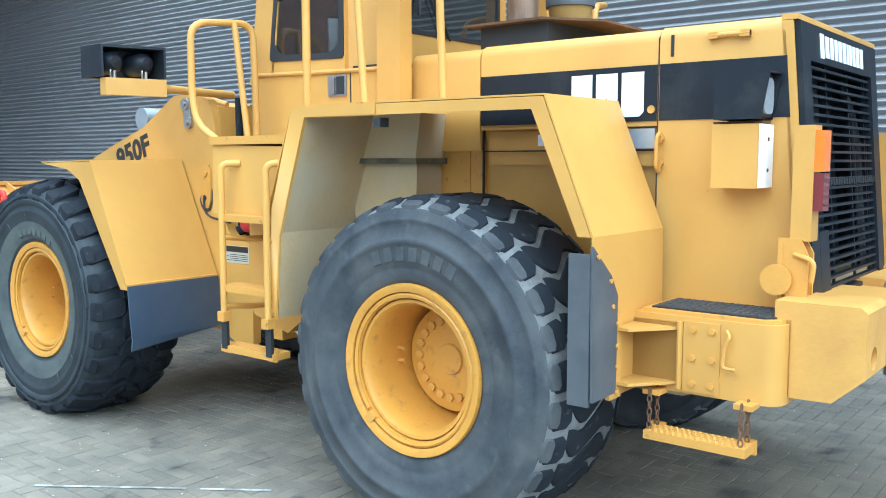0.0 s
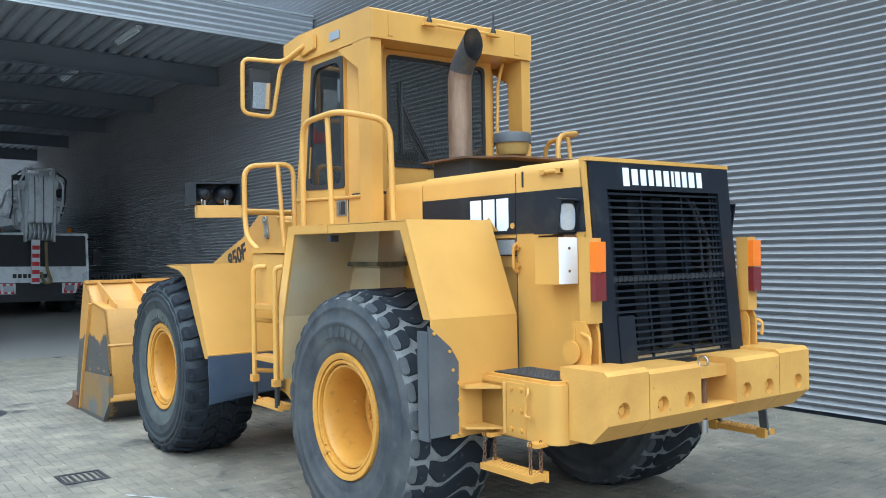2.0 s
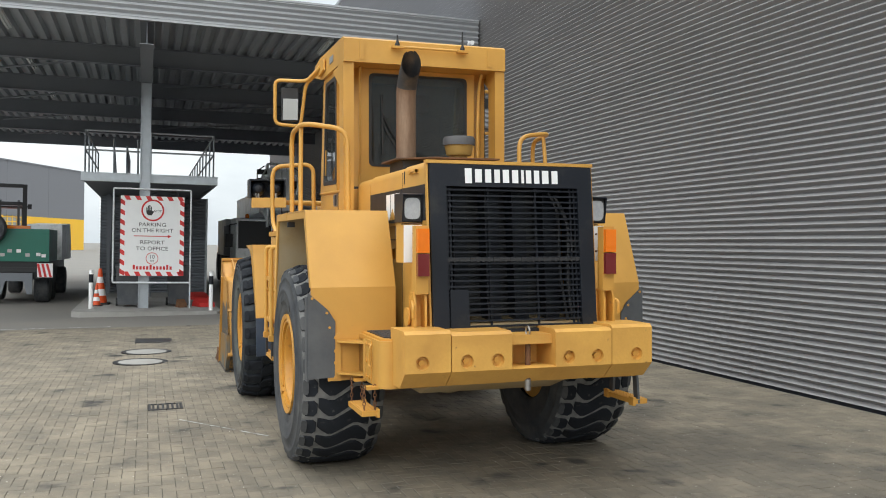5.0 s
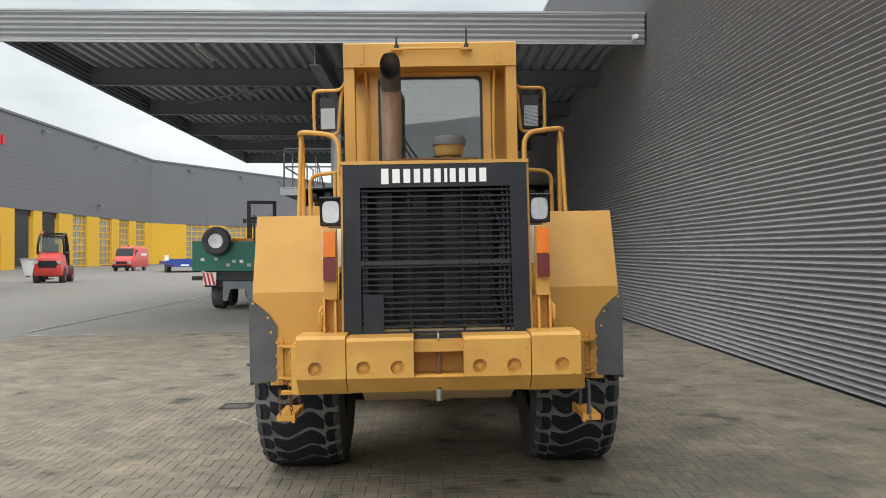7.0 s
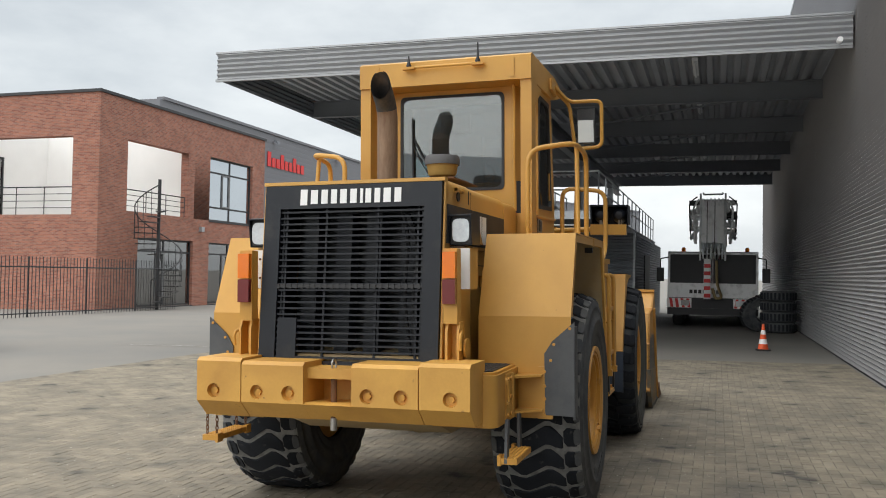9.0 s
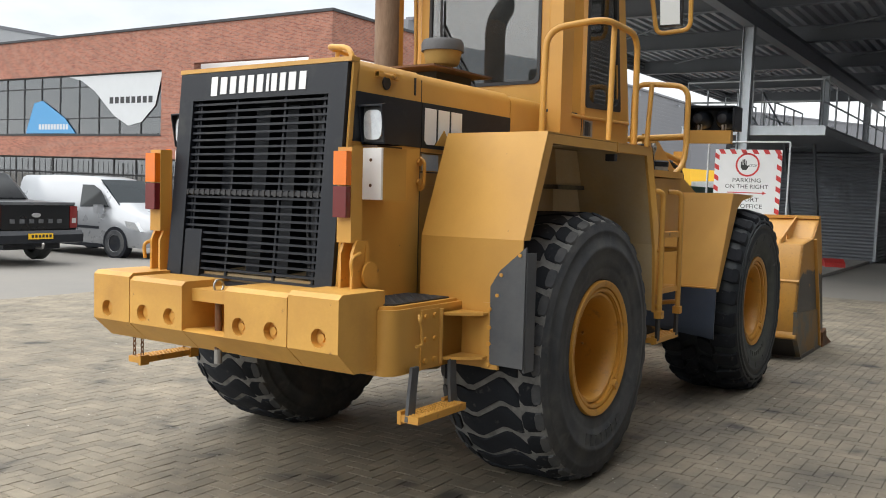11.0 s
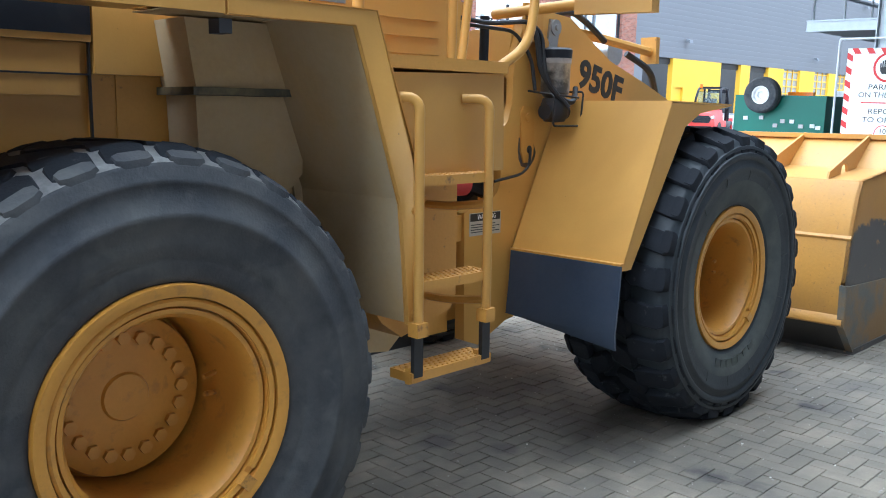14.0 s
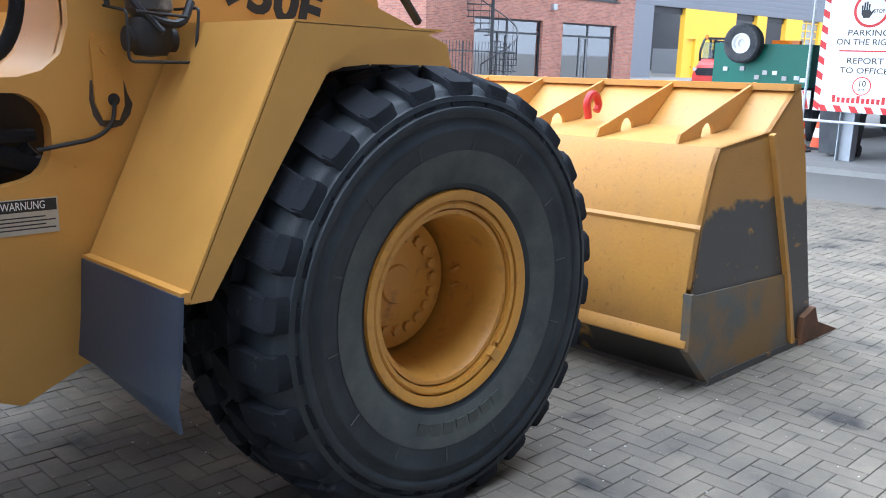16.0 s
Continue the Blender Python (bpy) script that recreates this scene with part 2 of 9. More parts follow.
M_pave = mat("paver_concrete", (0.258, 0.222, 0.166), 0.8, var=0.3, scale=0.8, fine=130, dirt=(0.095, 0.088, 0.076), dirt_amount=0.3, dirt_scale=2.3, dirt_sharp=0.25, bump=0.0022, jitter=0.13, island=True, in_world=True, stain=(0.04, 0.038, 0.036), stain_amount=0.1, stain_scale=2.3, stain_sharp=0.05, spots=DARK_SPOTS)
M_pave1 = mat("paver_concrete_single", (0.258, 0.222, 0.166), 0.8, var=0.3, scale=0.8, fine=130, dirt=(0.095, 0.088, 0.076), dirt_amount=0.3, dirt_scale=2.3, dirt_sharp=0.25, bump=0.0022, jitter=0.13, in_world=True, stain=(0.04, 0.038, 0.036), stain_amount=0.1, stain_scale=2.3, stain_sharp=0.05, spots=DARK_SPOTS)
M_bed = mat("joint_sand", (0.085, 0.078, 0.065), 0.95, var=0.35, scale=1.4, fine=80, bump=0.002)
M_yard = mat("yard_paving", (0.215, 0.2, 0.178), 0.85, var=0.12, scale=0.25, fine=14, dirt=(0.17, 0.166, 0.16), dirt_amount=0.4, dirt_scale=0.35, dirt_sharp=0.25, bump=0.002)
M_hall = mat("hall_cladding", (0.165, 0.17, 0.188), 0.55, metal=0.1, var=0.06, scale=0.3, fine=8)
M_hall_yel = mat("hall_yellow", (0.76, 0.44, 0.025), 0.55, var=0.06, scale=0.5, fine=10)
M_inside = mat("hall_interior", (0.13, 0.13, 0.135), 0.8, var=0.15, scale=0.4, fine=8)
M_frame = mat("black_window_frame", (0.02, 0.021, 0.024), 0.45, var=0.1, scale=3, fine=40)
M_pane = glass("window_pane", (0.7, 0.76, 0.8), 0.02, 0.8, 3.5)
M_render = mat("white_render", (0.85, 0.845, 0.83), 0.8, var=0.05, scale=1, fine=30)
M_redtxt = mat("red_sign_paint", (0.62, 0.03, 0.03), 0.5, var=0.05)
M_blacktxt = mat("black_lettering", (0.02, 0.02, 0.02), 0.5, var=0.05)


# ---- mesh helpers ----
def B():
    return bmesh.new()


def part(name, bm, material, parent=None, label="", angle=38, bevel=0.0):
    """Links a bmesh as one mesh object, under a thing or a part where one is given."""
    if bevel:
        bmesh.ops.bevel(bm, geom=[e for e in bm.edges if e.calc_face_angle(0) > 0.4], offset=bevel, segments=2, affect="EDGES", clamp_overlap=True)
    bmesh.ops.recalc_face_normals(bm, faces=bm.faces)
    me = bpy.data.meshes.new(name)
    bm.to_mesh(me)
    bm.free()
    me.materials.append(material)
    for p in me.polygons:
        p.use_smooth = True
    me.set_sharp_from_angle(angle=radians(angle))
    ob = new(name, me)
    if parent:
        ob.parent = parent
    if label:
        ob["label"] = label
    return ob


def thing(name, label, category, group="", kind="", at=None):
    ob = new(name)
    if at is not None:
        ob.matrix_world = at
    return tagged(ob, label, category, group, kind)


def box(bm, lo, hi, m=None):
    v = [bm.verts.new((x, y, z)) for x in (lo[0], hi[0]) for y in (lo[1], hi[1]) for z in (lo[2], hi[2])]
    for f in ((0, 1, 3, 2), (4, 6, 7, 5), (0, 4, 5, 1), (2, 3, 7, 6), (0, 2, 6, 4), (1, 5, 7, 3)):
        bm.faces.new([v[i] for i in f])
    if m is not None:
        for q in v:
            q.co = m @ q.co
    return bm


def prism(bm, pts, axis, a, b, m=None):
    """A polygon drawn in the plane across the axis, pushed from a to b."""
    def put(u, v, w):
        q = {"x": (w, u, v), "y": (u, w, v), "z": (u, v, w)}[axis]
        q = Vector(q)
        return bm.verts.new(m @ q if m is not None else q)
    lo = [put(u, v, a) for u, v in pts]
    hi = [put(u, v, b) for u, v in pts]
    bm.faces.new(lo)
    bm.faces.new(hi)
    for i in range(len(pts)):
        j = (i + 1) % len(pts)
        bm.faces.new((lo[i], lo[j], hi[j], hi[i]))
    return bm


def loft(bm, rings, closed=False, caps=True, first=True):
    """Skins rings of equally many points."""
    vs = [[bm.verts.new(p) for p in r] for r in rings]
    n = len(rings[0])
    for a, b in zip(vs, vs[1:] + ([vs[0]] if closed else [])):
        for i in range(n):
            j = (i + 1) % n
            bm.faces.new((a[i], a[j], b[j], b[i]))
    if caps and not closed:
        if first:
            bm.faces.new(vs[0])
        bm.faces.new(vs[-1])
    return bm


def fillet(pts, r, steps=5):
    """Rounds the corners of a line."""
    pts = [Vector(p) for p in pts]
    if r <= 0:
        return pts
    out = [pts[0]]
    for a, b, c in zip(pts, pts[1:], pts[2:]):
        u, v = (a - b), (c - b)
        d = min(r, u.length * 0.49, v.length * 0.49)
        p, q = b + u.normalized() * d, b + v.normalized() * d
        for k in range(steps + 1):
            s = k / steps
            out.append(p * (1 - s) ** 2 + b * 2 * s * (1 - s) + q * s * s)
    return out + [pts[-1]]


def tube(bm, pts, r, bend=0.0, n=8, flat=None):
    """A round bar along a line."""
    pts = fillet(pts, bend)
    rings = []
    d = (pts[1] - pts[0]).normalized()
    up = d.orthogonal().normalized()
    for i, p in enumerate(pts):
        if i == 0:
            t = pts[1] - pts[0]
        elif i == len(pts) - 1:
            t = pts[-1] - pts[-2]
        else:
            t = (pts[i + 1] - p).normalized() + (p - pts[i - 1]).normalized()
        t = t.normalized()
        up = (up - t * up.dot(t)).normalized()
        w = t.cross(up)
        rings.append([p + (up * math.cos(2 * math.pi * k / n) + w * math.sin(2 * math.pi * k / n)) * r for k in range(n)])
    return loft(bm, rings)


def lathe(bm, prof, axis="y", c=(0, 0, 0), n=32, closed=False, caps=True):
    """Turns a profile of (radius, way along the axis) round the axis through c."""
    c = Vector(c)
    rings = []
    for k in range(n):
        a = 2 * math.pi * k / n
        ring = []
        for r, w in prof:
            u, v = r * math.cos(a), r * math.sin(a)
            ring.append(c + Vector({"x": (w, u, v), "y": (u, w, v), "z": (u, v, w)}[axis]))
        rings.append(ring)
    vs = [[bm.verts.new(p) for p in r] for r in rings]
    m = len(prof)
    for i in range(n):
        a, b = vs[i], vs[(i + 1) % n]
        for j in range(m if closed else m - 1):
            q = (j + 1) % m
            bm.faces.new((a[j], a[q], b[q], b[j]))
    if caps and not closed:
        for j, ok in ((0, prof[0][0] > 1e-6), (m - 1, prof[-1][0] > 1e-6)):
            if ok:
                bm.faces.new([v[j] for v in vs])
    return bm


def cyl(bm, c, r, h, axis="z", n=16):
    return lathe(bm, [(r, 0), (r, h)], axis, c, n)


def waves(bm, x0, x1, y, z0, z1, pitch, amp, depth=0.03, along="x", seg=12):
    """A sheet with level corrugations, and its flat back."""
    n = int((z1 - z0) / pitch * seg)
    lo, hi = [], []
    for i in range(n + 1):
        z = z0 + (z1 - z0) * i / n
        u = ((z - z0) / pitch) % 1.0
        s = 4 * u - 1 if u < 0.5 else 3 - 4 * u
        w = y - amp * max(-0.82, min(0.82, s)) / 0.82
        for row, x in ((lo, x0), (hi, x1)):
            row.append(bm.verts.new((x, w, z) if along == "x" else (w, x, z)))
    for i in range(n):
        bm.faces.new((lo[i], hi[i], hi[i + 1], lo[i + 1]))
    return bm


def lettering(text, size, m, material, parent, name="lettering", depth=0.002, fit=None, align="CENTER", bold=0.0):
    """Words in the built-in font, as a mesh; fit: the width that they take up."""
    cu = bpy.data.curves.new(name, "FONT")
    cu.body, cu.size, cu.extrude, cu.align_x, cu.align_y = text, size, depth, align, "CENTER"
    cu.resolution_u = 3
    cu.offset = bold
    tmp = bpy.data.objects.new("tmp", cu)
    scene.collection.objects.link(tmp)
    me = bpy.data.meshes.new_from_object(tmp.evaluated_get(bpy.context.evaluated_depsgraph_get()))
    bpy.data.objects.remove(tmp)
    bpy.data.curves.remove(cu)
    me.name = name
    if fit:
        xs = [v.co.x for v in me.vertices]
        k = fit / (max(xs) - min(xs))
        for v in me.vertices:
            v.co.x *= k
    src = bmesh.new()
    src.from_mesh(me)
    bpy.data.meshes.remove(me)
    spans = []                       # the letters, told apart by the gaps between them
    for f in sorted(src.faces, key=lambda f: min(v.co.x for v in f.verts)):
        lo, hi = min(v.co.x for v in f.verts), max(v.co.x for v in f.verts)
        if spans and lo < spans[-1][1] - 1e-5:
            spans[-1][1] = max(hi, spans[-1][1])
            spans[-1][2].append(f)
        else:
            spans.append([lo, hi, [f]])
    for lo, hi, fs in spans:
        bm = B()
        made = {}
        for f in fs:
            for v in f.verts:
                if v not in made:
                    made[v] = bm.verts.new(v.co)
            bm.faces.new([made[v] for v in f.verts])
        ob = part(name, bm, material, parent)
        ob.matrix_local = m
    src.free()

# ---- ground ----
GROUND = [(-60, 0.086), (-4.5, 0.086), (2.2, -0.042), (15, -0.27), (23.5, -0.3), (35, -0.44), (300, -0.44)]


def ground_z(y):
    """Height of the yard, which falls away from the long wall."""
    for (a, p), (b, q) in zip(GROUND, GROUND[1:]):
        if y <= b:
            return p + (q - p) * (y - a) / (b - a)
    return GROUND[-1][1]


bm = B()
xs = [-900, -60, -20, -8, 0, 10, 20, 40, 80, 160, 1500]
ys = [-900, -60, -20, -8, -4.5, -2, 0, 2.2, 6, 9, 12, 15, 19, 23.5, 29, 35, 60, 120, 900]
grid = [[bm.verts.new((x, y, ground_z(y) - 0.012)) for y in ys] for x in xs]
for i in range(len(xs) - 1):
    for j in range(len(ys) - 1):
        bm.faces.new((grid[i][j], grid[i + 1][j], grid[i + 1][j + 1], grid[i][j + 1]))
ground = tagged(part("ground", bm, M_yard), "grey paved yard with dirt and tyre marks", "ground", kind="structure")

# ---- long corrugated wall ----
WALL_Y = -4.5
wall = tagged(new("wall_long"), "tall wall of grey horizontally corrugated sheet metal", "wall", kind="structure")
WALL_TOP = 10.9
for i, x in enumerate(range(-30, 46, 4)):
    bm = B()
    waves(bm, x + 0.002, x + 4.002, WALL_Y - (i % 2) * 0.004, 0.118, WALL_TOP, 0.0766, 0.0275)
    part("sheet_panel", bm, M_wall, wall, angle=60)
bm = B()
box(bm, (-30, WALL_Y - 0.4, -0.2), (46, WALL_Y - 0.03, WALL_TOP))
part("wall_core", bm, M_canopy, wall)
bm = B()
box(bm, (-30, WALL_Y - 0.03, -0.1), (46, WALL_Y + 0.005, 0.12))
part("plinth_strip", bm, M_black, wall)
bm = B()
box(bm, (-30, WALL_Y - 0.42, WALL_TOP), (46, WALL_Y + 0.04, WALL_TOP + 0.12))
part("coping", bm, M_fascia, wall)
bm = B()
box(bm, (37.6, -30, -0.2), (46, WALL_Y - 0.4, WALL_TOP))
part("end_wall", bm, M_hall, wall)

# ---- canopy ----
CX0, CX1, CY0, CY1, CZ = 11.25, 36.3, WALL_Y + 0.05, 8.85, 5.97
canopy = tagged(new("canopy"), "large flat steel canopy with dark beams and ribbed deck", "canopy", kind="structure")
bm = B()
waves(bm, CY0, CY1, CX0, CZ + 0.02, CZ + 0.6, 0.111, -0.026, along="y")
part("fascia", bm, M_fascia, canopy, "silver corrugated fascia")
bm = B()
box(bm, (CX0 - 0.01, CY0, CZ - 0.03), (CX0 + 0.06, CY1 + 0.04, CZ + 0.02))
part("fascia_trim", bm, M_fascia, canopy)
bm = B()
box(bm, (CX0 - 0.03, CY0, CZ + 0.6), (CX0 + 0.1, CY1 + 0.04, CZ + 0.64))
part("fascia_cap", bm, M_fascia, canopy)
bm = B()
box(bm, (CX0 + 0.02, CY0, CZ + 0.56), (CX1, CY1, CZ + 0.62))
part("roof_sheet", bm, M_deck, canopy)
bm = B()
waves(bm, CX0, CX1, CY1, CZ + 0.02, CZ + 0.6, 0.111, 0.02)
part("side_fascia", bm, M_canopy, canopy)
bm = B()
box(bm, (CX1 - 0.1, CY0, CZ + 0.0), (CX1, CY1, CZ + 0.6))
part("rear_fascia", bm, M_canopy, canopy)
bm = B()
y = CY0 + 0.05
while y < CY1 - 0.3:          # deck ribs
    prism(bm, [(y, CZ + 0.555), (y + 0.04, CZ + 0.45), (y + 0.16, CZ + 0.45), (y + 0.2, CZ + 0.555)], "x", CX0 + 0.05, CX1 - 0.12)
    y += 0.3
part("roof_deck", bm, M_deck, canopy)


def i_beam(a, b, w, h, material, parent, name="beam"):
    """An I section between two points, its top at their height."""
    a, b = Vector(a), Vector(b)
    ln = (b - a).length
    bm = B()
    t = 0.014
    box(bm, (0, -w / 2, -t), (ln, w / 2, 0))
    box(bm, (0, -w / 2, -h), (ln, w / 2, -h + t))
    box(bm, (0, -t / 2, -h + t), (ln, t / 2, -t))
    ob = part(name, bm, material, parent)
    ob.matrix_local = Matrix.Translation(a) @ (b - a).to_track_quat("X", "Z").to_matrix().to_4x4()
    return ob


for i in range(4):
    x = 16.4 + i * 4.9
    i_beam((x - 0.2, CY0, CZ + 0.45), (x - 0.2, CY1 - 0.05, CZ + 0.45), 0.2, 0.45, M_canopy, canopy)
i_beam((CX0 + 0.25, CY0, CZ + 0.45), (CX0 + 0.25, CY1 - 0.05, CZ + 0.45), 0.2, 0.4, M_canopy, canopy)
i_beam((CX0 + 0.2, 2.4, CZ), (CX1 - 0.1, 2.4, CZ), 0.26, 0.45, M_canopy, canopy, "girder")
for x in (15.9, 24.6, 32.6):
    bm = B()
    for lo, hi in (((-0.11, -0.12, 0), (0.11, -0.105, 1)), ((-0.11, 0.105, 0), (0.11, 0.12, 1)), ((-0.006, -0.105, 0), (0.006, 0.105, 1))):
        z0, z1 = ground_z(2.4) - 0.02, CZ - 0.44
        box(bm, (x + lo[0], 2.4 + lo[1], z0), (x + hi[0], 2.4 + hi[1], z1))
    part("column", bm, M_galv, canopy, "grey galvanised steel column")
for i in range(4):            # wind braces under the deck
    x = 16.6 + i * 4.9
    bm = B()
    tube(bm, [(x, -3.9, CZ + 0.3), (x + 4.2, 1.9, CZ + 0.3)], 0.03)
    tube(bm, [(x, 2.9, CZ + 0.3), (x + 4.2, 7.6, CZ + 0.3)], 0.03)
    part("wind_brace", bm, M_canopy, canopy)
M_tubelight = mat("lamp_tube", (0.75, 0.78, 0.8), 0.4, var=0.02)
for x in (14.0, 18.8, 23.7, 28.6):
    for y in (-1.6, 5.3):
        bm = B()
        box(bm, (x - 0.75, y - 0.06, CZ + 0.36), (x + 0.75, y + 0.06, CZ + 0.43))
        tube(bm, [(x - 0.7, y, CZ + 0.33), (x + 0.7, y, CZ + 0.33)], 0.025)
        ob = part("strip_light", bm, M_tubelight)
        tagged(ob, "unlit white fluorescent strip light under the canopy deck", "light", "canopy lights")

# ---- wheel loader ----
# its own axes: x ahead, y to its left, z up, from the ground under the rear axle
loader = thing("wheel_loader", "large yellow articulated wheel loader with black stripe and raised cab", "wheel loader", at=pose(0, 0, 0, ALPHA, 0, 0))
WHEELBASE, TRACK, AXLE = 3.178, 1.0, 0.748


def flip(bm, s):
    """Mirrors a half to the other side of the machine."""
    if s < 0:
        for v in bm.verts:
            v.co.y = -v.co.y
    return bm


def mpart(name, bm, material, s=1, parent=None, label="", bevel=0.0, angle=38):
    return part(name, flip(bm, s), material, parent or loader, label, angle, bevel)


def bolt_mesh(r=0.012, h=0.01):
    bm = B()
    cyl(bm, (0, 0, 0), r, h, "y", 6)
    me = bpy.data.meshes.new("bolt")
    bmesh.ops.recalc_face_normals(bm, faces=bm.faces)
    bm.to_mesh(me)
    bm.free()
    return me


BOLT = bolt_mesh()
BOLT.materials.append(M_yel_worn)


def bolt(parent, x, y, z, s=1, name="bolt", size=1.0, rz=0):
    ob = new(name, BOLT)
    ob.parent = parent
    ob.matrix_local = Matrix.Translation((x, s * y, z)) @ pose(0, 0, 0, 0, 0, rz + (180 if s < 0 else 0)) @ Matrix.Diagonal((size, size, size, 1))
    return ob


M_band = mat("dusty_sidewall", (0.1, 0.108, 0.098), 0.85, var=0.25, scale=6, fine=90, dirt=(0.05, 0.057, 0.06), dirt_amount=0.42, dirt_scale=5, dirt_sharp=0.2)

# wheels
def tread_block(bm, a0, w0, da, dw, r0, r1, skew=0.0, cut=0.3):
    """One worn hexagonal rubber block; a: angle round the wheel, w: across the tread."""
    shape = [(-1, -1 + cut), (-1 + cut, -1), (1 - cut, -1), (1, -1 + cut), (1, 1 - cut), (1 - cut, 1), (-1 + cut, 1), (-1, 1 - cut)]
    def ring(r, k):
        out = []
        for u, v in shape:
            a = a0 + da * u * k + skew * v * da
            w = w0 + dw * v * k
            q = r - 0.045 * max(0, abs(w) - 0.2) / 0.09
            out.append((q * math.cos(a), w, q * math.sin(a)))
        return out
    loft(bm, [ring(r0, 1.1), ring(r1 - 0.008, 1.0), ring(r1, 0.93)])


def wavy_block(bm, a0, half, da, r0, r1, p):
    """One broad worn block, bent like a flat S across the tread."""
    n = 10
    def ring(r, k):
        out = []
        for side in (-1, 1):
            for i in range(n + 1):
                u = (-1 + 2 * i / n) * side
                end = 1 - max(0.0, abs(u) - 0.72) * 1.5
                a = a0 + 0.3 * p * math.asin(0.97 * math.sin(math.pi * u)) / 1.2 - side * da * k * end
                out.append((r * math.cos(a), half * u * k, r * math.sin(a)))
        return out
    loft(bm, [ring(r0, 1.1), ring(r1 - 0.008, 1.0), ring(r1, 0.95)])


def squash(bm):
    """Sets the foot of a tyre flat on the ground."""
    for v in bm.verts:
        if v.co.z < -AXLE + 0.006:
            over = -AXLE + 0.006 - v.co.z
            v.co.z = -AXLE + 0.006
            v.co.y *= 1 + over * 0.9
    return bm


def wheel(name, x, s, kind):
    """A wheel with its rim facing out; kind: worn blocks (0) or deep shoulder lugs (1)."""
    R = 0.758 if kind == 0 else 0.786
    out = 0.045 if kind == 0 else 0.015        # how far the rim stands out in its tyre

    def slim(r):
        return r if kind else r - 0.024 * max(0.0, r - 0.45) / 0.332
    bm = B()
    rim = [(0.0, -0.024), (0.07, -0.024), (0.076, -0.034), (0.225, -0.04), (0.248, -0.045), (0.255, -0.06), (0.257, -0.12), (0.275, -0.125), (0.278, -0.04), (0.28, 0.12), (0.285, 0.2), (0.30, 0.226), (0.314, 0.228), (0.315, 0.206), (0.321, 0.206), (0.322, 0.236),
           (0.343, 0.238), (0.344, 0.215), (0.35, 0.215), (0.351, 0.253), (0.372, 0.262), (0.386, 0.262), (0.39, 0.25), (0.388, 0.22), (0.33, 0.2), (0.31, -0.25), (0.38, -0.27), (0.38, -0.285), (0.3, -0.28), (0.25, -0.12), (0.0, -0.1)]
    lathe(bm, [(r * 0.978, (w + out) * s) for r, w in rim], "y", n=56)
    w_ob = part(name, bm, M_rim, loader, "yellow rim with dished hub", angle=30)
    w_ob.matrix_local = Matrix.Translation((x, s * (TRACK if kind == 0 else TRACK + 0.05), AXLE))
    # tyre carcass
    bm = B()
    prof = [(0.368, 0.27), (0.385, 0.29), (0.4, 0.298), (0.44, 0.304), (0.455, 0.304), (0.46, 0.308), (0.5, 0.314), (0.56, 0.318), (0.565, 0.322), (0.585, 0.321), (0.59, 0.316), (0.63, 0.308), (0.66, 0.302), (0.665, 0.305), (0.68, 0.304), (0.685, 0.3), (0.715, 0.297), (0.727, 0.29), (0.735, 0.262), (0.745, 0.2), (0.757, 0.1), (0.758, 0)]
    prof = [(slim(r), w) for r, w in prof]
    full = prof + [(r, -w) for r, w in reversed(prof[:-1])]
    if kind == 1:
        ridge = [(0.368, 0.25), (0.385, 0.268), (0.4, 0.276), (0.44, 0.29), (0.5, 0.302), (0.545, 0.31), (0.565, 0.313), (0.578, 0.319), (0.59, 0.32), (0.602, 0.312), (0.622, 0.31), (0.628, 0.317), (0.645, 0.321), (0.655, 0.319), (0.661, 0.308),
                 (0.672, 0.306), (0.676, 0.314), (0.692, 0.311), (0.697, 0.301), (0.714, 0.295), (0.73, 0.27), (0.742, 0.2), (0.748, 0.1), (0.749, 0)]
        full = ridge + [(r, -w) for r, w in reversed(ridge[:-1])]
    lathe(bm, full, "y", n=72, caps=False)
    part("tyre", squash(bm), M_rubber if kind == 0 else M_rubber_dark, w_ob, "black rubber tyre dulled with grey dust", angle=50)
    if kind == 1:
        bm = B()
        lathe(bm, [(0.403, s * 0.279), (0.44, s * 0.2925), (0.462, s * 0.2975), (0.485, s * 0.302), (0.5, s * 0.3045), (0.515, s * 0.3065)], "y", n=72, caps=False)
        part("dust_band", bm, M_band, w_ob, "pale dusty band on the sidewall")
        for k in range(14):            # thin raised mould lines
            a = 2 * math.pi * (k + 0.3) / 14
            bm = B()
            tube(bm, [(r * math.cos(a), s * w, r * math.sin(a)) for r, w in ((0.52, 0.307), (0.545, 0.3112), (0.566, 0.3145))], 0.0022, n=5)
            part("mould_line", bm, M_band, w_ob)
    # dusty floor of the grooves, then the blocks
    bm = B()
    floor = [(0.726, 0.292), (0.736, 0.28), (0.748, 0.25), (0.768, 0.205), (0.77, 0.0)] if kind == 0 else [(0.722, 0.272), (0.742, 0.2), (0.75, 0.1), (0.751, 0)]
    floor = [(slim(r), w) for r, w in floor]
    lathe(bm, floor + [(r, -w) for r, w in reversed(floor[:-1])], "y", n=72, caps=False)
    part("groove_floor", squash(bm), M_groove if kind == 0 else M_rubber_dark, w_ob, "pale dust in the tread grooves", angle=50)
    bm, lugs = B(), B()
    rnd = random.Random(7 + int(x * 10) + s)
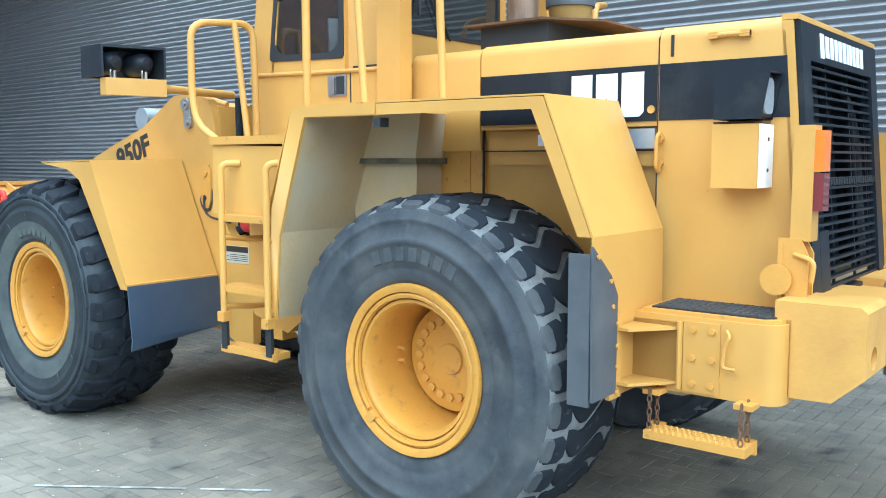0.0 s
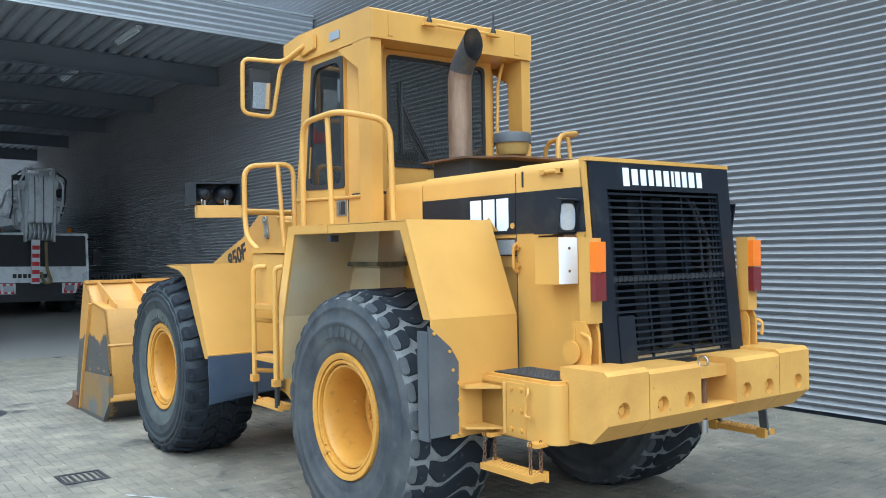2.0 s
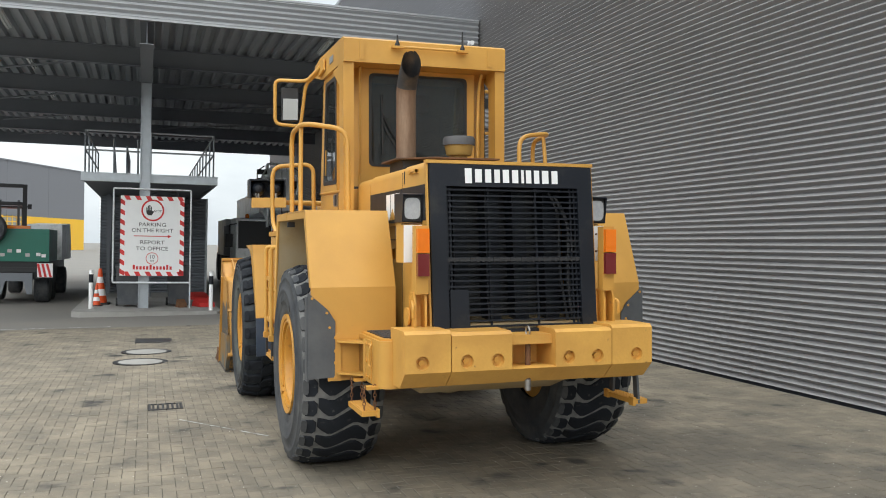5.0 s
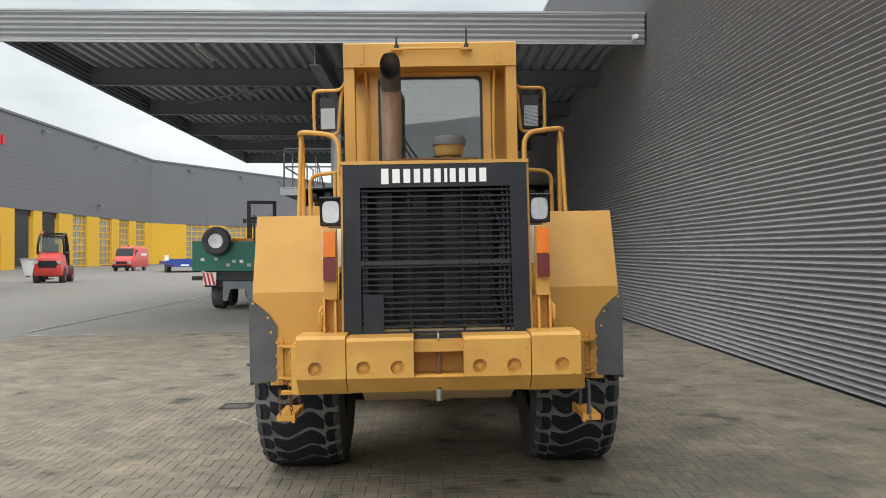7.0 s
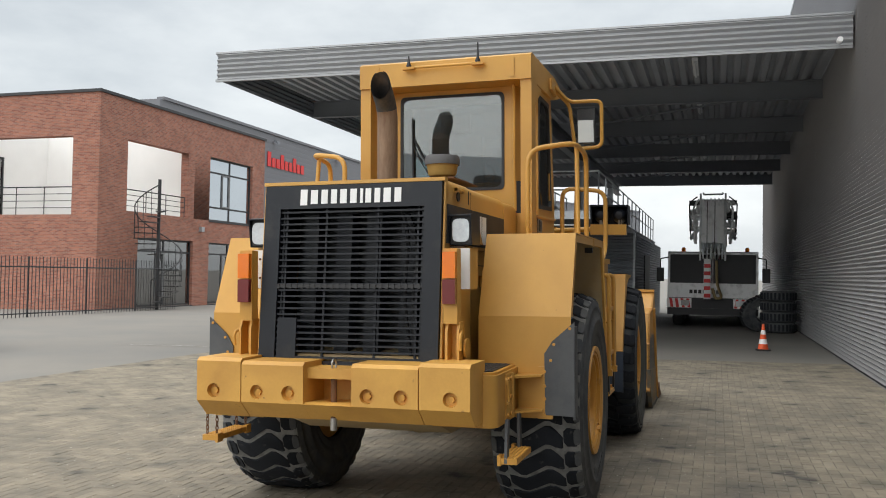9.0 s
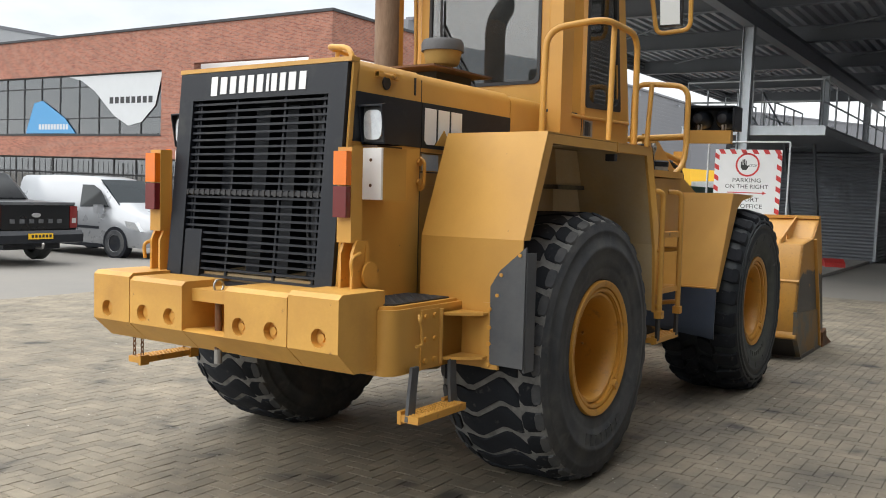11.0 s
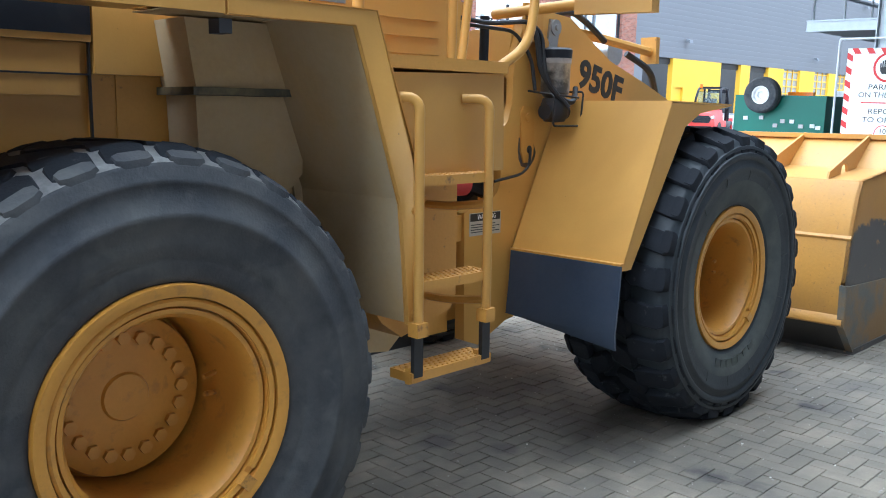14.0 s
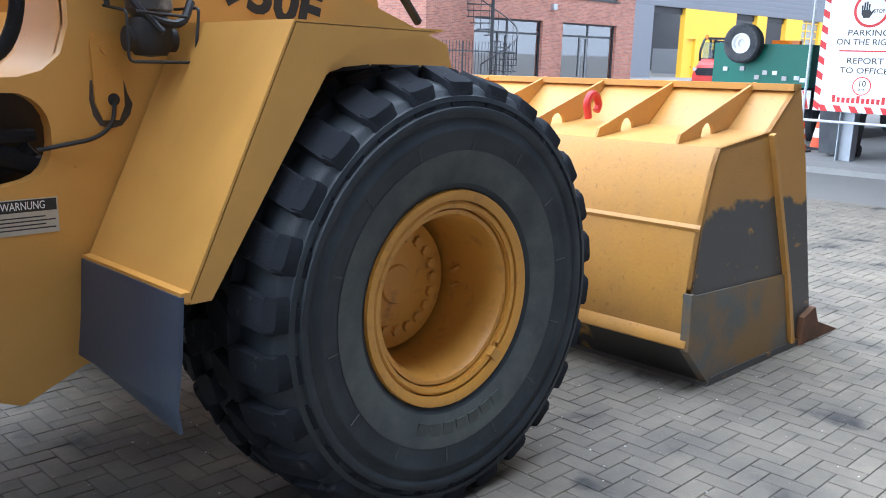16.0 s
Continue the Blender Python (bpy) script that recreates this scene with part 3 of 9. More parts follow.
    if kind == 0:
        n = 30
        p = 2 * math.pi / n
        for i in range(n):
            a = i * p
            for side in (1, -1):
                tread_block(bm, a + (0.5 if side > 0 else 0.0) * p + rnd.uniform(-0.04, 0.04) * p, side * 0.241, 0.4 * p, 0.049, 0.725, R + rnd.uniform(-0.004, 0.001), side * 0.15, 0.45)
                tread_block(lugs, a + (0.5 if side > 0 else 0.0) * p, side * 0.274, 0.35 * p, 0.021, 0.69, R + 0.007, 0, 0.4)
            wavy_block(bm, a + 0.2 * p, 0.184, 0.395 * p, 0.725, R + rnd.uniform(-0.003, 0.001), p)
    else:
        n = 26
        p = 2 * math.pi / n
        for i in range(n):
            for side in (1, -1):
                a = (i + (0.5 if side < 0 else 0)) * p
                tread_block(bm, a, side * 0.212, 0.3 * p, 0.092, 0.715, R, side * 0.35, 0.3)
                tread_block(bm, a + 0.28 * p, side * 0.075, 0.31 * p, 0.06, 0.715, R, side * 0.5, 0.35)
                tread_block(lugs, a + 0.01 * p, side * 0.284, 0.3 * p, 0.022, 0.712, R + 0.003, 0, 0.3)
    part("tread", squash(bm), M_tread, w_ob, "worn black tread blocks with pale dusty grooves", angle=50)
    part("shoulder_lug", squash(lugs), M_rubber if kind == 0 else M_tread, w_ob, "rounded rubber lugs along the tyre's shoulder", angle=50)["kind"] = "stuff"
    # lock ring, its gap and the hub
    bm = B()
    ring = []
    for k in range(45):
        a = radians(-40 + 350 * k / 44)
        ring.append([(r * math.cos(a), s * w, r * math.sin(a)) for r, w in ((0.318, 0.234 + out), (0.337, 0.234 + out), (0.339, 0.244 + out), (0.331, 0.25 + out), (0.318, 0.246 + out))])
    loft(bm, ring)
    part("lock_ring", bm, M_rim, w_ob)
    bm = B()
    box(bm, (-0.022, min(s * (0.232 + out), s * (0.262 + out)), -0.02), (0.022, max(s * (0.232 + out), s * (0.262 + out)), 0.02), pose(0.335 * math.cos(radians(-47)), 0, 0.335 * math.sin(radians(-47)), 0, 47, 0))
    part("lock_lug", bm, M_yel_worn, w_ob, bevel=0.004)
    for k in range(20):
        a = 2 * math.pi * k / 20
        bolt(w_ob, 0.178 * math.cos(a), -0.04 + out, 0.178 * math.sin(a), s, "hub_bolt", 1.75)
    for a in (0.12, -0.12):            # valve guard inside the rim
        bm = B()
        tube(bm, [(0.27 * math.cos(a), s * (0.02 + out), 0.27 * math.sin(a)), (0.225 * math.cos(a), s * (0.03 + out), 0.225 * math.sin(a))], 0.009, n=6)
        part("valve_guard", bm, M_yel_worn, w_ob)
    bm = B()
    cyl(bm, (0, s * -0.5, 0), 0.17, s * 0.42, "y", 24)
    part("axle_hub", bm, M_yel_dirty, w_ob)
    # raised maker's marks on the sidewall, as plain bars
    for k in range(7):
        bm = B()
        a = radians((70 if s > 0 else 250) + k * 8.0)
        rm, wm = (0.51, 0.315) if kind == 0 else (0.46, 0.297)
        m = pose(rm * math.cos(a), s * wm, rm * math.sin(a)) @ Matrix.Rotation(-a + math.pi / 2, 4, "Y")
        box(bm, (-0.022, -0.003, -0.03), (0.022, 0.003, 0.03), m)
        part("sidewall_mark", bm, M_rubber if kind == 0 else M_band, w_ob)
    return w_ob


for sgn in (1, -1):
    wheel("wheel", 0.0, sgn, 0)
    wheel("wheel", WHEELBASE, sgn, 1)
bm = B()
tube(bm, [(0, -0.75, AXLE), (0, 0.75, AXLE)], 0.17, n=16)
lathe(bm, [(0.05, -0.3), (0.26, -0.2), (0.3, 0), (0.26, 0.2), (0.05, 0.3)], "y", (0, 0, AXLE), 20)
part("rear_axle", bm, M_yel_dirty, loader, "dusty yellow axle housing")
bm = B()
tube(bm, [(WHEELBASE, -0.75, AXLE), (WHEELBASE, 0.75, AXLE)], 0.17, n=16)
lathe(bm, [(0.05, -0.3), (0.26, -0.2), (0.3, 0), (0.26, 0.2), (0.05, 0.3)], "y", (WHEELBASE, 0, AXLE), 20)
part("front_axle", bm, M_yel_dirty, loader)

# rear frame under the hood
bm = B()
prism(bm, [(-1.42, 0.8), (-0.9, 0.62), (0.6, 0.62), (1.5, 0.5), (1.62, 0.6), (1.62, 1.2), (0.8, 1.3), (-1.42, 1.15)], "y", -0.5, 0.5)
part("rear_frame", bm, M_yel_dirty, loader, bevel=0.01)
bm = B()
prism(bm, [(1.45, 0.42), (1.9, 0.42), (2.0, 0.55), (2.0, 1.2), (1.45, 1.2)], "y", -0.28, 0.28)
part("articulation_joint", bm, M_dark, loader, bevel=0.01)
bm = B()
cyl(bm, (1.72, 0, 0.4), 0.09, 0.95, "z", 20)
part("hitch_pin", bm, M_steel, loader)
for sgn in (1, -1):
    bm = B()
    tube(bm, [(1.2, 0.42, 0.95), (1.75, 0.46, 0.98)], 0.06, n=14)
    tube(bm, [(1.75, 0.46, 0.98), (2.25, 0.5, 1.0)], 0.035, n=12)
    mpart("steering_cylinder", bm, M_dark, sgn)


# hood
def grille_x(z):
    return -1.335 - (2.19 - z) * 0.0872


def hood_shell(x0, x1, y, z0, z1, slope0=0.0, r=0.06, shut=True):
    """A closed length of the hood with rounded upper edges; slope0: how far its rear end leans."""
    sec = [(-y, z0), (-y, z1 - r)] + [(-y + r - r * math.cos(a), z1 - r + r * math.sin(a)) for a in (0.4, 0.8, 1.2, 1.57)]
    sec = sec + [(-u, v) for u, v in reversed(sec)]
    bm = B()
    rings = []
    for x, sl in ((x0, slope0), (x1, 0.0)):
        rings.append([(x - sl * (z1 - v), u, v) for u, v in sec])
    loft(bm, rings, first=shut)
    return bm


part("hood_rear_panel", hood_shell(-1.315, -0.803, 0.6, 1.04, 2.215, 0.0872, shut=False), M_yel, loader, "yellow hood side with black stripe", bevel=0.006)
part("hood_front_panel", hood_shell(-0.797, 0.133, 0.597, 1.8, 2.21), M_yel, loader, bevel=0.006)
part("hood_cowl", hood_shell(0.139, 0.575, 0.6, 1.7, 2.2), M_yel, loader, bevel=0.006)
bm = B()
box(bm, (-0.797, -0.55, 1.0), (0.6, 0.55, 1.8))
part("engine_side_panel", bm, M_yel, loader, bevel=0.008)
for sgn in (1, -1):
    bm = B()
    box(bm, (-0.79, 0.545, 1.63), (0.1, 0.575, 1.79))
    mpart("engine_upper_panel", bm, M_yel, sgn, bevel=0.006)
    bm = B()
    box(bm, (0.13, 0.545, 1.2), (0.62, 0.565, 1.76))
    mpart("engine_door", bm, M_yel_worn, sgn, bevel=0.006)
    bm = B()
    box(bm, (0.22, 0.565, 1.4), (0.5, 0.572, 1.7))
    mpart("inspection_plate", bm, M_yel_worn, sgn, bevel=0.004)
    bm = B()
    for lo, hi in (((-0.41, 1.555), (-0.28, 1.57)), ((-0.41, 1.655), (-0.28, 1.67)), ((-0.41, 1.57), (-0.395, 1.655)), ((-0.295, 1.57), (-0.28, 1.655))):
        box(bm, (lo[0], 0.55, lo[1]), (hi[0], 0.582, hi[1]))
    vent = mpart("side_vent", bm, M_yel_worn, sgn, None, "small slotted vent")
    bm = B()
    box(bm, (-0.395, 0.545, 1.57), (-0.295, 0.576, 1.655))
    mpart("vent_core", bm, M_dark, sgn, vent)
    bm = B()
    box(bm, (-0.8, 0.57, 1.695), (0.13, 0.581, 1.701))
    box(bm, (0.127, 0.57, 1.2), (0.133, 0.585, 1.8))
    mpart("panel_seam", bm, M_dark, sgn)
    bm = B()
    box(bm, (-0.34, 0.6, 1.72), (-0.2, 0.602, 1.772))
    mpart("torn_label", bm, M_white, sgn, None, "torn white label")
    # dusty tank behind the wheel arch
    bm = B()
    prism(bm, [(0.385, 1.665), (0.845, 1.665), (0.87, 1.885), (0.35, 1.885)], "y", 0.56, 0.8)
    mpart("side_tank", bm, M_yel_dirty, sgn, None, "dusty box under the platform", bevel=0.015)
    bm = B()
    box(bm, (0.365, 0.56, 1.638), (0.865, 0.82, 1.664))
    mpart("tank_flange", bm, M_grime, sgn, bevel=0.006)
    bm = B()
    prism(bm, [(0.4, 1.637), (0.84, 1.637), (0.83, 1.36), (0.7, 1.22), (0.5, 1.2), (0.41, 1.34)], "y", 0.56, 0.77)
    mpart("filter_housing", bm, M_yel_dirty, sgn, bevel=0.04)
    bm = B()
    prism(bm, [(0.82, 1.67), (0.9, 1.67), (0.96, 1.38), (0.95, 1.1), (0.93, 1.38)], "y", 0.66, 0.72)
    mpart("arch_plate", bm, M_yel_dirty, sgn, bevel=0.004)
    bm = B()
    prism(bm, [(0.26, 0.9), (0.92, 0.8), (0.92, 1.22), (0.36, 1.22)], "y", 0.5, 0.72)
    mpart("tank_bracket", bm, M_yel_dirty, sgn, bevel=0.01)
    bm = B()
    tube(bm, [(0.1, 0.62, 1.3), (0.55, 0.68, 1.12), (0.95, 0.66, 0.95)], 0.022, 0.15)
    tube(bm, [(0.2, 0.6, 1.1), (0.6, 0.66, 0.98), (0.95, 0.6, 0.8)], 0.018, 0.15)
    mpart("arch_hose", bm, M_dark, sgn)
    # black stripe and the maker's mark as plain shapes
    for x0, x1 in ((-1.318, -0.806), (-0.794, 0.13)):
        bm = B()
        prism(bm, [(x0 - (0.0325 if x0 < -1 else 0), 1.822), (x1, 1.822), (x1, 2.058), (x0 - (0.012 if x0 < -1 else 0), 2.058)], "y", 0.598, 0.6035)
        mpart("stripe", bm, M_black, sgn, None, "black painted stripe")
    def mark(pts, material=M_white, off=0.0):
        b2 = B()
        prism(b2, [(cx + d * u, 1.842 + v) for u, v in pts], "y", 0.602, 0.6065 + off)
        mpart("maker_mark", b2, material, sgn)
    cx, d = (-0.735, 1) if sgn > 0 else (-0.77, 1)
    for u in (0.0, 0.125, 0.25):
        mark([(u, 0.02), (u + 0.02, 0.0), (u + 0.09, 0.0), (u + 0.105, 0.02), (u + 0.105, 0.19), (u, 0.19)])
    mark([(0.1, 0.0), (0.178, 0.085), (0.255, 0.0)], M_yel, 0.002)
    lettering("1", 0.13, Matrix.Translation((-0.86, sgn * 0.6025, 2.125)) @ pose(0, 0, 0, 90, 0, 180 if sgn > 0 else 0), M_blacktxt, loader, "painted_number")
    # hood side seam, latches, grab handles
    bm = B()
    lathe(bm, [(0.0, 0.604), (0.021, 0.604), (0.03, 0.606), (0.033, 0.6)], "y", (-1.1, 0, 2.12), 20)
    if sgn < 0:
        mpart("hood_plug", bm, M_dark, sgn, None, "dark round hole plug")
    else:
        for v in bm.verts:
            v.co += Vector((0.33, 0.002, -0.25))
            v.co.x = -0.77 + (v.co.x + 0.77) * 0.55
            v.co.z = 1.87 + (v.co.z - 1.87) * 0.55
        mpart("stripe_stud", bm, M_yel, sgn)
    bm = B()
    box(bm, (-0.802, 0.585, 1.05), (-0.797, 0.601, 2.17))
    mpart("hood_seam", bm, M_dark, sgn)
    for z in (1.745, 1.64):
        bolt(loader, -0.815, 0.602, z, sgn, "latch_bolt", 1.6)
    bm = B()
    tube(bm, [(-0.815, 0.61, 1.77), (-0.815, 0.64, 1.75), (-0.815, 0.64, 1.62), (-0.815, 0.61, 1.6), (-0.815, 0.61, 1.66)], 0.009, 0.03)
    mpart("hood_latch", bm, M_yel_worn, sgn)
    bm = B()
    box(bm, (-0.79, 0.6, 1.705), (-0.64, 0.606, 1.79))
    mpart("small_plate", bm, M_galv, sgn, None, "small scuffed silver plate")
    bm = B()
    tube(bm, [(-1.02, 0.615, 2.155), (-1.19, 0.615, 2.155)], 0.011)
    for x in (-1.04, -1.17):
        box(bm, (x - 0.02, 0.6, 2.142), (x + 0.02, 0.625, 2.168))
    mpart("hood_hinge", bm, M_yel_worn, sgn)
    # rear work lamp and its bracket
    bm = B()
    prism(bm, [(-1.16, 1.812), (-1.33, 1.812), (-1.33, 2.0), (-1.16, 2.0)], "y", 0.604, 0.742)
    lamp = mpart("rear_lamp", bm, M_black, sgn, None, "black square work lamp housing with a visor", bevel=0.006)
    bm = B()
    prism(bm, [(-1.33, 1.992), (-1.375, 1.985), (-1.375, 1.992), (-1.33, 2.0)], "y", 0.604, 0.742)
    for y in (0.604, 0.735):
        prism(bm, [(-1.33, 1.812), (-1.345, 1.812), (-1.375, 1.985), (-1.33, 1.992)], "y", y, y + 0.007)
    mpart("lamp_visor", bm, M_black, sgn, lamp)
    bm = B()
    box(bm, (-1.342, 0.612, 1.82), (-1.33, 0.734, 1.985))
    mpart("lamp_bezel", bm, M_dark, sgn, lamp, bevel=0.004)
    bm = B()
    pts = [(0.673 + 0.054 * math.copysign(abs(math.cos(a)) ** 0.55, math.cos(a)), 1.9 + 0.07 * math.copysign(abs(math.sin(a)) ** 0.55, math.sin(a))) for a in [math.pi * k / 12 for k in range(24)]]
    prism(bm, pts, "x", -1.352, -1.342)
    mpart("lamp_lens", bm, M_lampglass, sgn, lamp, "clear ribbed glass lens", bevel=0.005)
    bm = B()
    box(bm, (-1.336, 0.602, 1.797), (-1.14, 0.69, 1.806))
    mpart("lamp_shelf", bm, M_rust, sgn, lamp)
    bm = B()
    box(bm, (-1.335, 0.604, 1.545), (-1.15, 0.726, 1.795))
    lb = mpart("lamp_bracket", bm, M_yel, sgn, bevel=0.004)
    bm = B()
    box(bm, (-1.352, 0.606, 1.548), (-1.337, 0.729, 1.792))
    rp = mpart("reflector_plate", bm, M_white, sgn, None, "white plate with two screws", bevel=0.003)
    for z in (1.615, 1.735):
        bm = B()
        cyl(bm, (-1.3545, 0.667, z), 0.008, 0.003, "x", 10)
        mpart("screw", bm, M_rust, sgn, rp)
    for ob in (lamp, lb, rp):
        ob.location.x += 0.06
    # tail light on its post
    bm = B()
    box(bm, (-1.476, 0.622, 1.35), (-1.4, 0.706, 1.785))
    tl = mpart("tail_light_post", bm, M_yel, sgn, bevel=0.008)
    for nm, z0, z1, mt in (("orange_lens", 1.612, 1.765, M_orange), ("red_lens", 1.465, 1.606, M_redlens)):
        bm = B()
        box(bm, (-1.512, 0.626, z0), (-1.476, 0.702, z1))
        mpart(nm, bm, mt, sgn, tl, bevel=0.008)
    bm = B()
    prism(bm, [(-1.47, 1.14), (-1.36, 1.14), (-1.36, 1.36), (-1.44, 1.36), (-1.47, 1.3)], "y", 0.63, 0.645)
    prism(bm, [(-1.47, 1.14), (-1.36, 1.14), (-1.36, 1.36), (-1.44, 1.36), (-1.47, 1.3)], "y", 0.7, 0.715)
    box(bm, (-1.38, 0.6, 1.12), (-1.36, 0.72, 1.34))
    mpart("light_post_bracket", bm, M_yel_worn, sgn, bevel=0.003)
    bm = B()
    lathe(bm, [(0.06, 0.0), (0.06, 0.012)], "y", (-1.36, 0.725, 1.2), 20)
    mpart("swing_plate", bm, M_yel_worn, sgn)
    bm = B()
    tube(bm, [(-1.42, 0.715, 1.3), (-1.5, 0.73, 1.28), (-1.49, 0.73, 1.2)], 0.01, 0.03)
    mpart("latch_hook", bm, M_yel_worn, sgn)
# grille
def gbox(bm, y0, y1, z0, z1, d0, d1):
    """A block on the leaning rear face; d: how far it stands off it."""
    v = []
    for y in (y0, y1):
        for z in (z0, z1):
            for d in (d0, d1):
                v.append(bm.verts.new((grille_x(z) - d, y, z)))
    for f in ((0, 1, 3, 2), (4, 6, 7, 5), (0, 4, 5, 1), (2, 3, 7, 6), (0, 2, 6, 4), (1, 5, 7, 3)):
        bm.faces.new([v[i] for i in f])


bm = B()
gbox(bm, -0.583, 0.583, 2.045, 2.19, -0.02, 0.035)
gbox(bm, -0.583, -0.475, 1.07, 2.045, -0.02, 0.035)
gbox(bm, 0.475, 0.583, 1.07, 2.045, -0.02, 0.035)
gbox(bm, -0.475, 0.475, 1.07, 1.11, -0.02, 0.035)
part_lip = B()
gbox(part_lip, -0.6, 0.6, 2.194, 2.216, -0.03, 0.03)
part("hood_lip", part_lip, M_yel, loader, bevel=0.008)
for y in (-0.6, 0.587):
    part_lip = B()
    gbox(part_lip, y, y + 0.013, 1.05, 2.192, -0.03, 0.012)
    part("hood_edge", part_lip, M_yel, loader, bevel=0.004)
grille = part("grille", bm, M_black, loader, "black radiator grille with level bars", bevel=0.005)
for k in range(25):
    bm = B()
    z = 1.125 + k * 0.0372
    gbox(bm, -0.475, 0.475, z, z + 0.011, 0.0, 0.024)
    part("grille_bar", bm, M_black, grille)
for y in (-0.46, -0.43, -0.17, 0.17, 0.44, 0.46):
    bm = B()
    gbox(bm, y - 0.007, y + 0.007, 1.11, 2.045, -0.012, 0.004)
    part("grille_upright", bm, M_black, grille)
bm = B()
gbox(bm, -0.475, 0.475, 1.555, 1.575, 0.0, 0.03)
for k in range(24):
    y = -0.46 + k * 0.04
    gbox(bm, y, y + 0.016, 1.55, 1.58, 0.025, 0.034)
part("grille_hinge", bm, M_dark, grille)
bm = B()
gbox(bm, 0.335, 0.462, 1.12, 1.37, -0.005, 0.032)
part("grille_flap", bm, M_black, grille, bevel=0.004)
bm = B()
gbox(bm, -0.5, 0.5, 1.06, 2.06, -0.32, -0.3)
part("radiator_core", bm, M_dark, grille)
bm = B()
for y in (-0.59, 0.51):
    gbox(bm, y, y + 0.08, 1.06, 2.15, -0.3, -0.02)
gbox(bm, -0.51, 0.51, 2.06, 2.15, -0.3, -0.02)
gbox(bm, -0.51, 0.51, 1.05, 1.09, -0.3, -0.02)
part("radiator_shroud", bm, M_dark, grille)
for y in (-0.33, -0.1, 0.1, 0.33):
    bm = B()
    gbox(bm, y - 0.05, y + 0.05, 1.1, 2.02, -0.24, -0.12)
    part("radiator_duct", bm, M_black, grille, bevel=0.02)
bm = B()
tube(bm, [(-1.29, -0.34, 2.0), (-1.34, -0.43, 1.8), (-1.38, -0.4, 1.4), (-1.4, -0.44, 1.12)], 0.018, 0.2)
tube(bm, [(-1.29, -0.3, 2.02), (-1.33, -0.36, 1.86), (-1.37, -0.34, 1.5), (-1.4, -0.4, 1.12)], 0.012, 0.2)
part("radiator_hose", bm, M_dark, grille)
# maker's name as a row of plain white bars
for k, w in enumerate((0.06, 0.06, 0.055, 0.05, 0.056, 0.055, 0.024, 0.048, 0.048, 0.06, 0.056)):
    y = 0.34 - sum((0.06, 0.06, 0.055, 0.05, 0.056, 0.055, 0.024, 0.048, 0.048, 0.06, 0.056)[:k]) - 0.0108 * k
    bm = B()
    hh = 0.005 if k else 0.012
    gbox(bm, y - w * 0.78, y, 2.078 - hh, 2.158 + hh * 0.6, 0.034, 0.0385)
    part("name_bar", bm, M_white, grille)

# exhaust and air intake
EXH = fillet([(0.08, 0.318, 2.2), (0.08, 0.318, 2.94), (-0.07, 0.318, 3.09)], 0.12, 8)
M_exh = mat("scorched_steel", (0.31, 0.21, 0.14), 0.55, metal=0.35, var=0.4, scale=3, fine=40, dirt=(0.13, 0.07, 0.04), dirt_amount=0.5, dirt_scale=3, dirt_sharp=0.15, stretch=(3, 3, 0.6))


def pipe_skin(pts, r, inward=False):
    """A pipe open at both ends."""
    bm = B()
    tube(bm, pts, r, n=24)
    bm.faces.ensure_lookup_table()
    bmesh.ops.delete(bm, geom=[f for f in bm.faces if len(f.verts) > 4], context="FACES_ONLY")
    return bm


def cut_upright(bm, x):
    """Cuts the mouth in an upright plane."""
    for v in bm.verts:
        if v.co.x < x + 0.06 and v.co.z > 2.98:
            d = (x - v.co.x) / -0.7071
            v.co += Vector((-0.7071, 0, 0.7071)) * d
    return bm


M_soot = mat("sooty_steel", (0.035, 0.034, 0.036), 0.55, var=0.3, scale=6, fine=60, dirt=(0.11, 0.085, 0.07), dirt_amount=0.3, dirt_scale=8)
exh = part("exhaust_pipe", pipe_skin(EXH[:6], 0.08), M_exh, loader, "scorched steel exhaust stack with sooty mouth")
part("exhaust_elbow", cut_upright(pipe_skin(EXH[5:], 0.0805), -0.075), M_soot, exh, "black sooty elbow")
part("exhaust_bore", cut_upright(pipe_skin(EXH[3:], 0.074), -0.0745), M_soot, exh)
bm = B()
tube(bm, [EXH[4], EXH[4] + (EXH[5] - EXH[4]) * 0.2], 0.0735, n=24)
part("exhaust_baffle", bm, M_black, exh)
bm = B()
prism(bm, [(-0.32, -0.34), (0.34, -0.34), (0.34, 0.46), (-0.12, 0.46), (-0.32, 0.2)], "z", 2.33, 2.342)
part("soot_plate", bm, M_rust, loader, "dark rusty heat plate")
bm = B()
box(bm, (-0.12, -0.22, 2.2), (0.28, 0.4, 2.33))
part("plate_stand", bm, M_dark, loader)
bm = B()
lathe(bm, [(0.06, 2.27), (0.06, 2.385), (0.098, 2.395), (0.108, 2.41), (0.118, 2.47), (0.122, 2.48), (0.128, 2.485), (0.128, 2.52), (0.0, 2.53)], "z", (0.07, -0.135, 0), 32)
pre = part("air_precleaner", bm, mat("faded_plastic", (0.42, 0.26, 0.07), 0.6, var=0.15, scale=8, fine=60), loader, "yellow air intake bowl with dark cap")
bm = B()
lathe(bm, [(0.134, 2.478), (0.134, 2.526), (0.122, 2.548), (0.0, 2.556)], "z", (0.07, -0.135, 0), 32)
part("precleaner_cap", bm, mat("grey_plastic", (0.09, 0.09, 0.095), 0.6, var=0.2, scale=9, fine=70), pre, "dull grey cap")

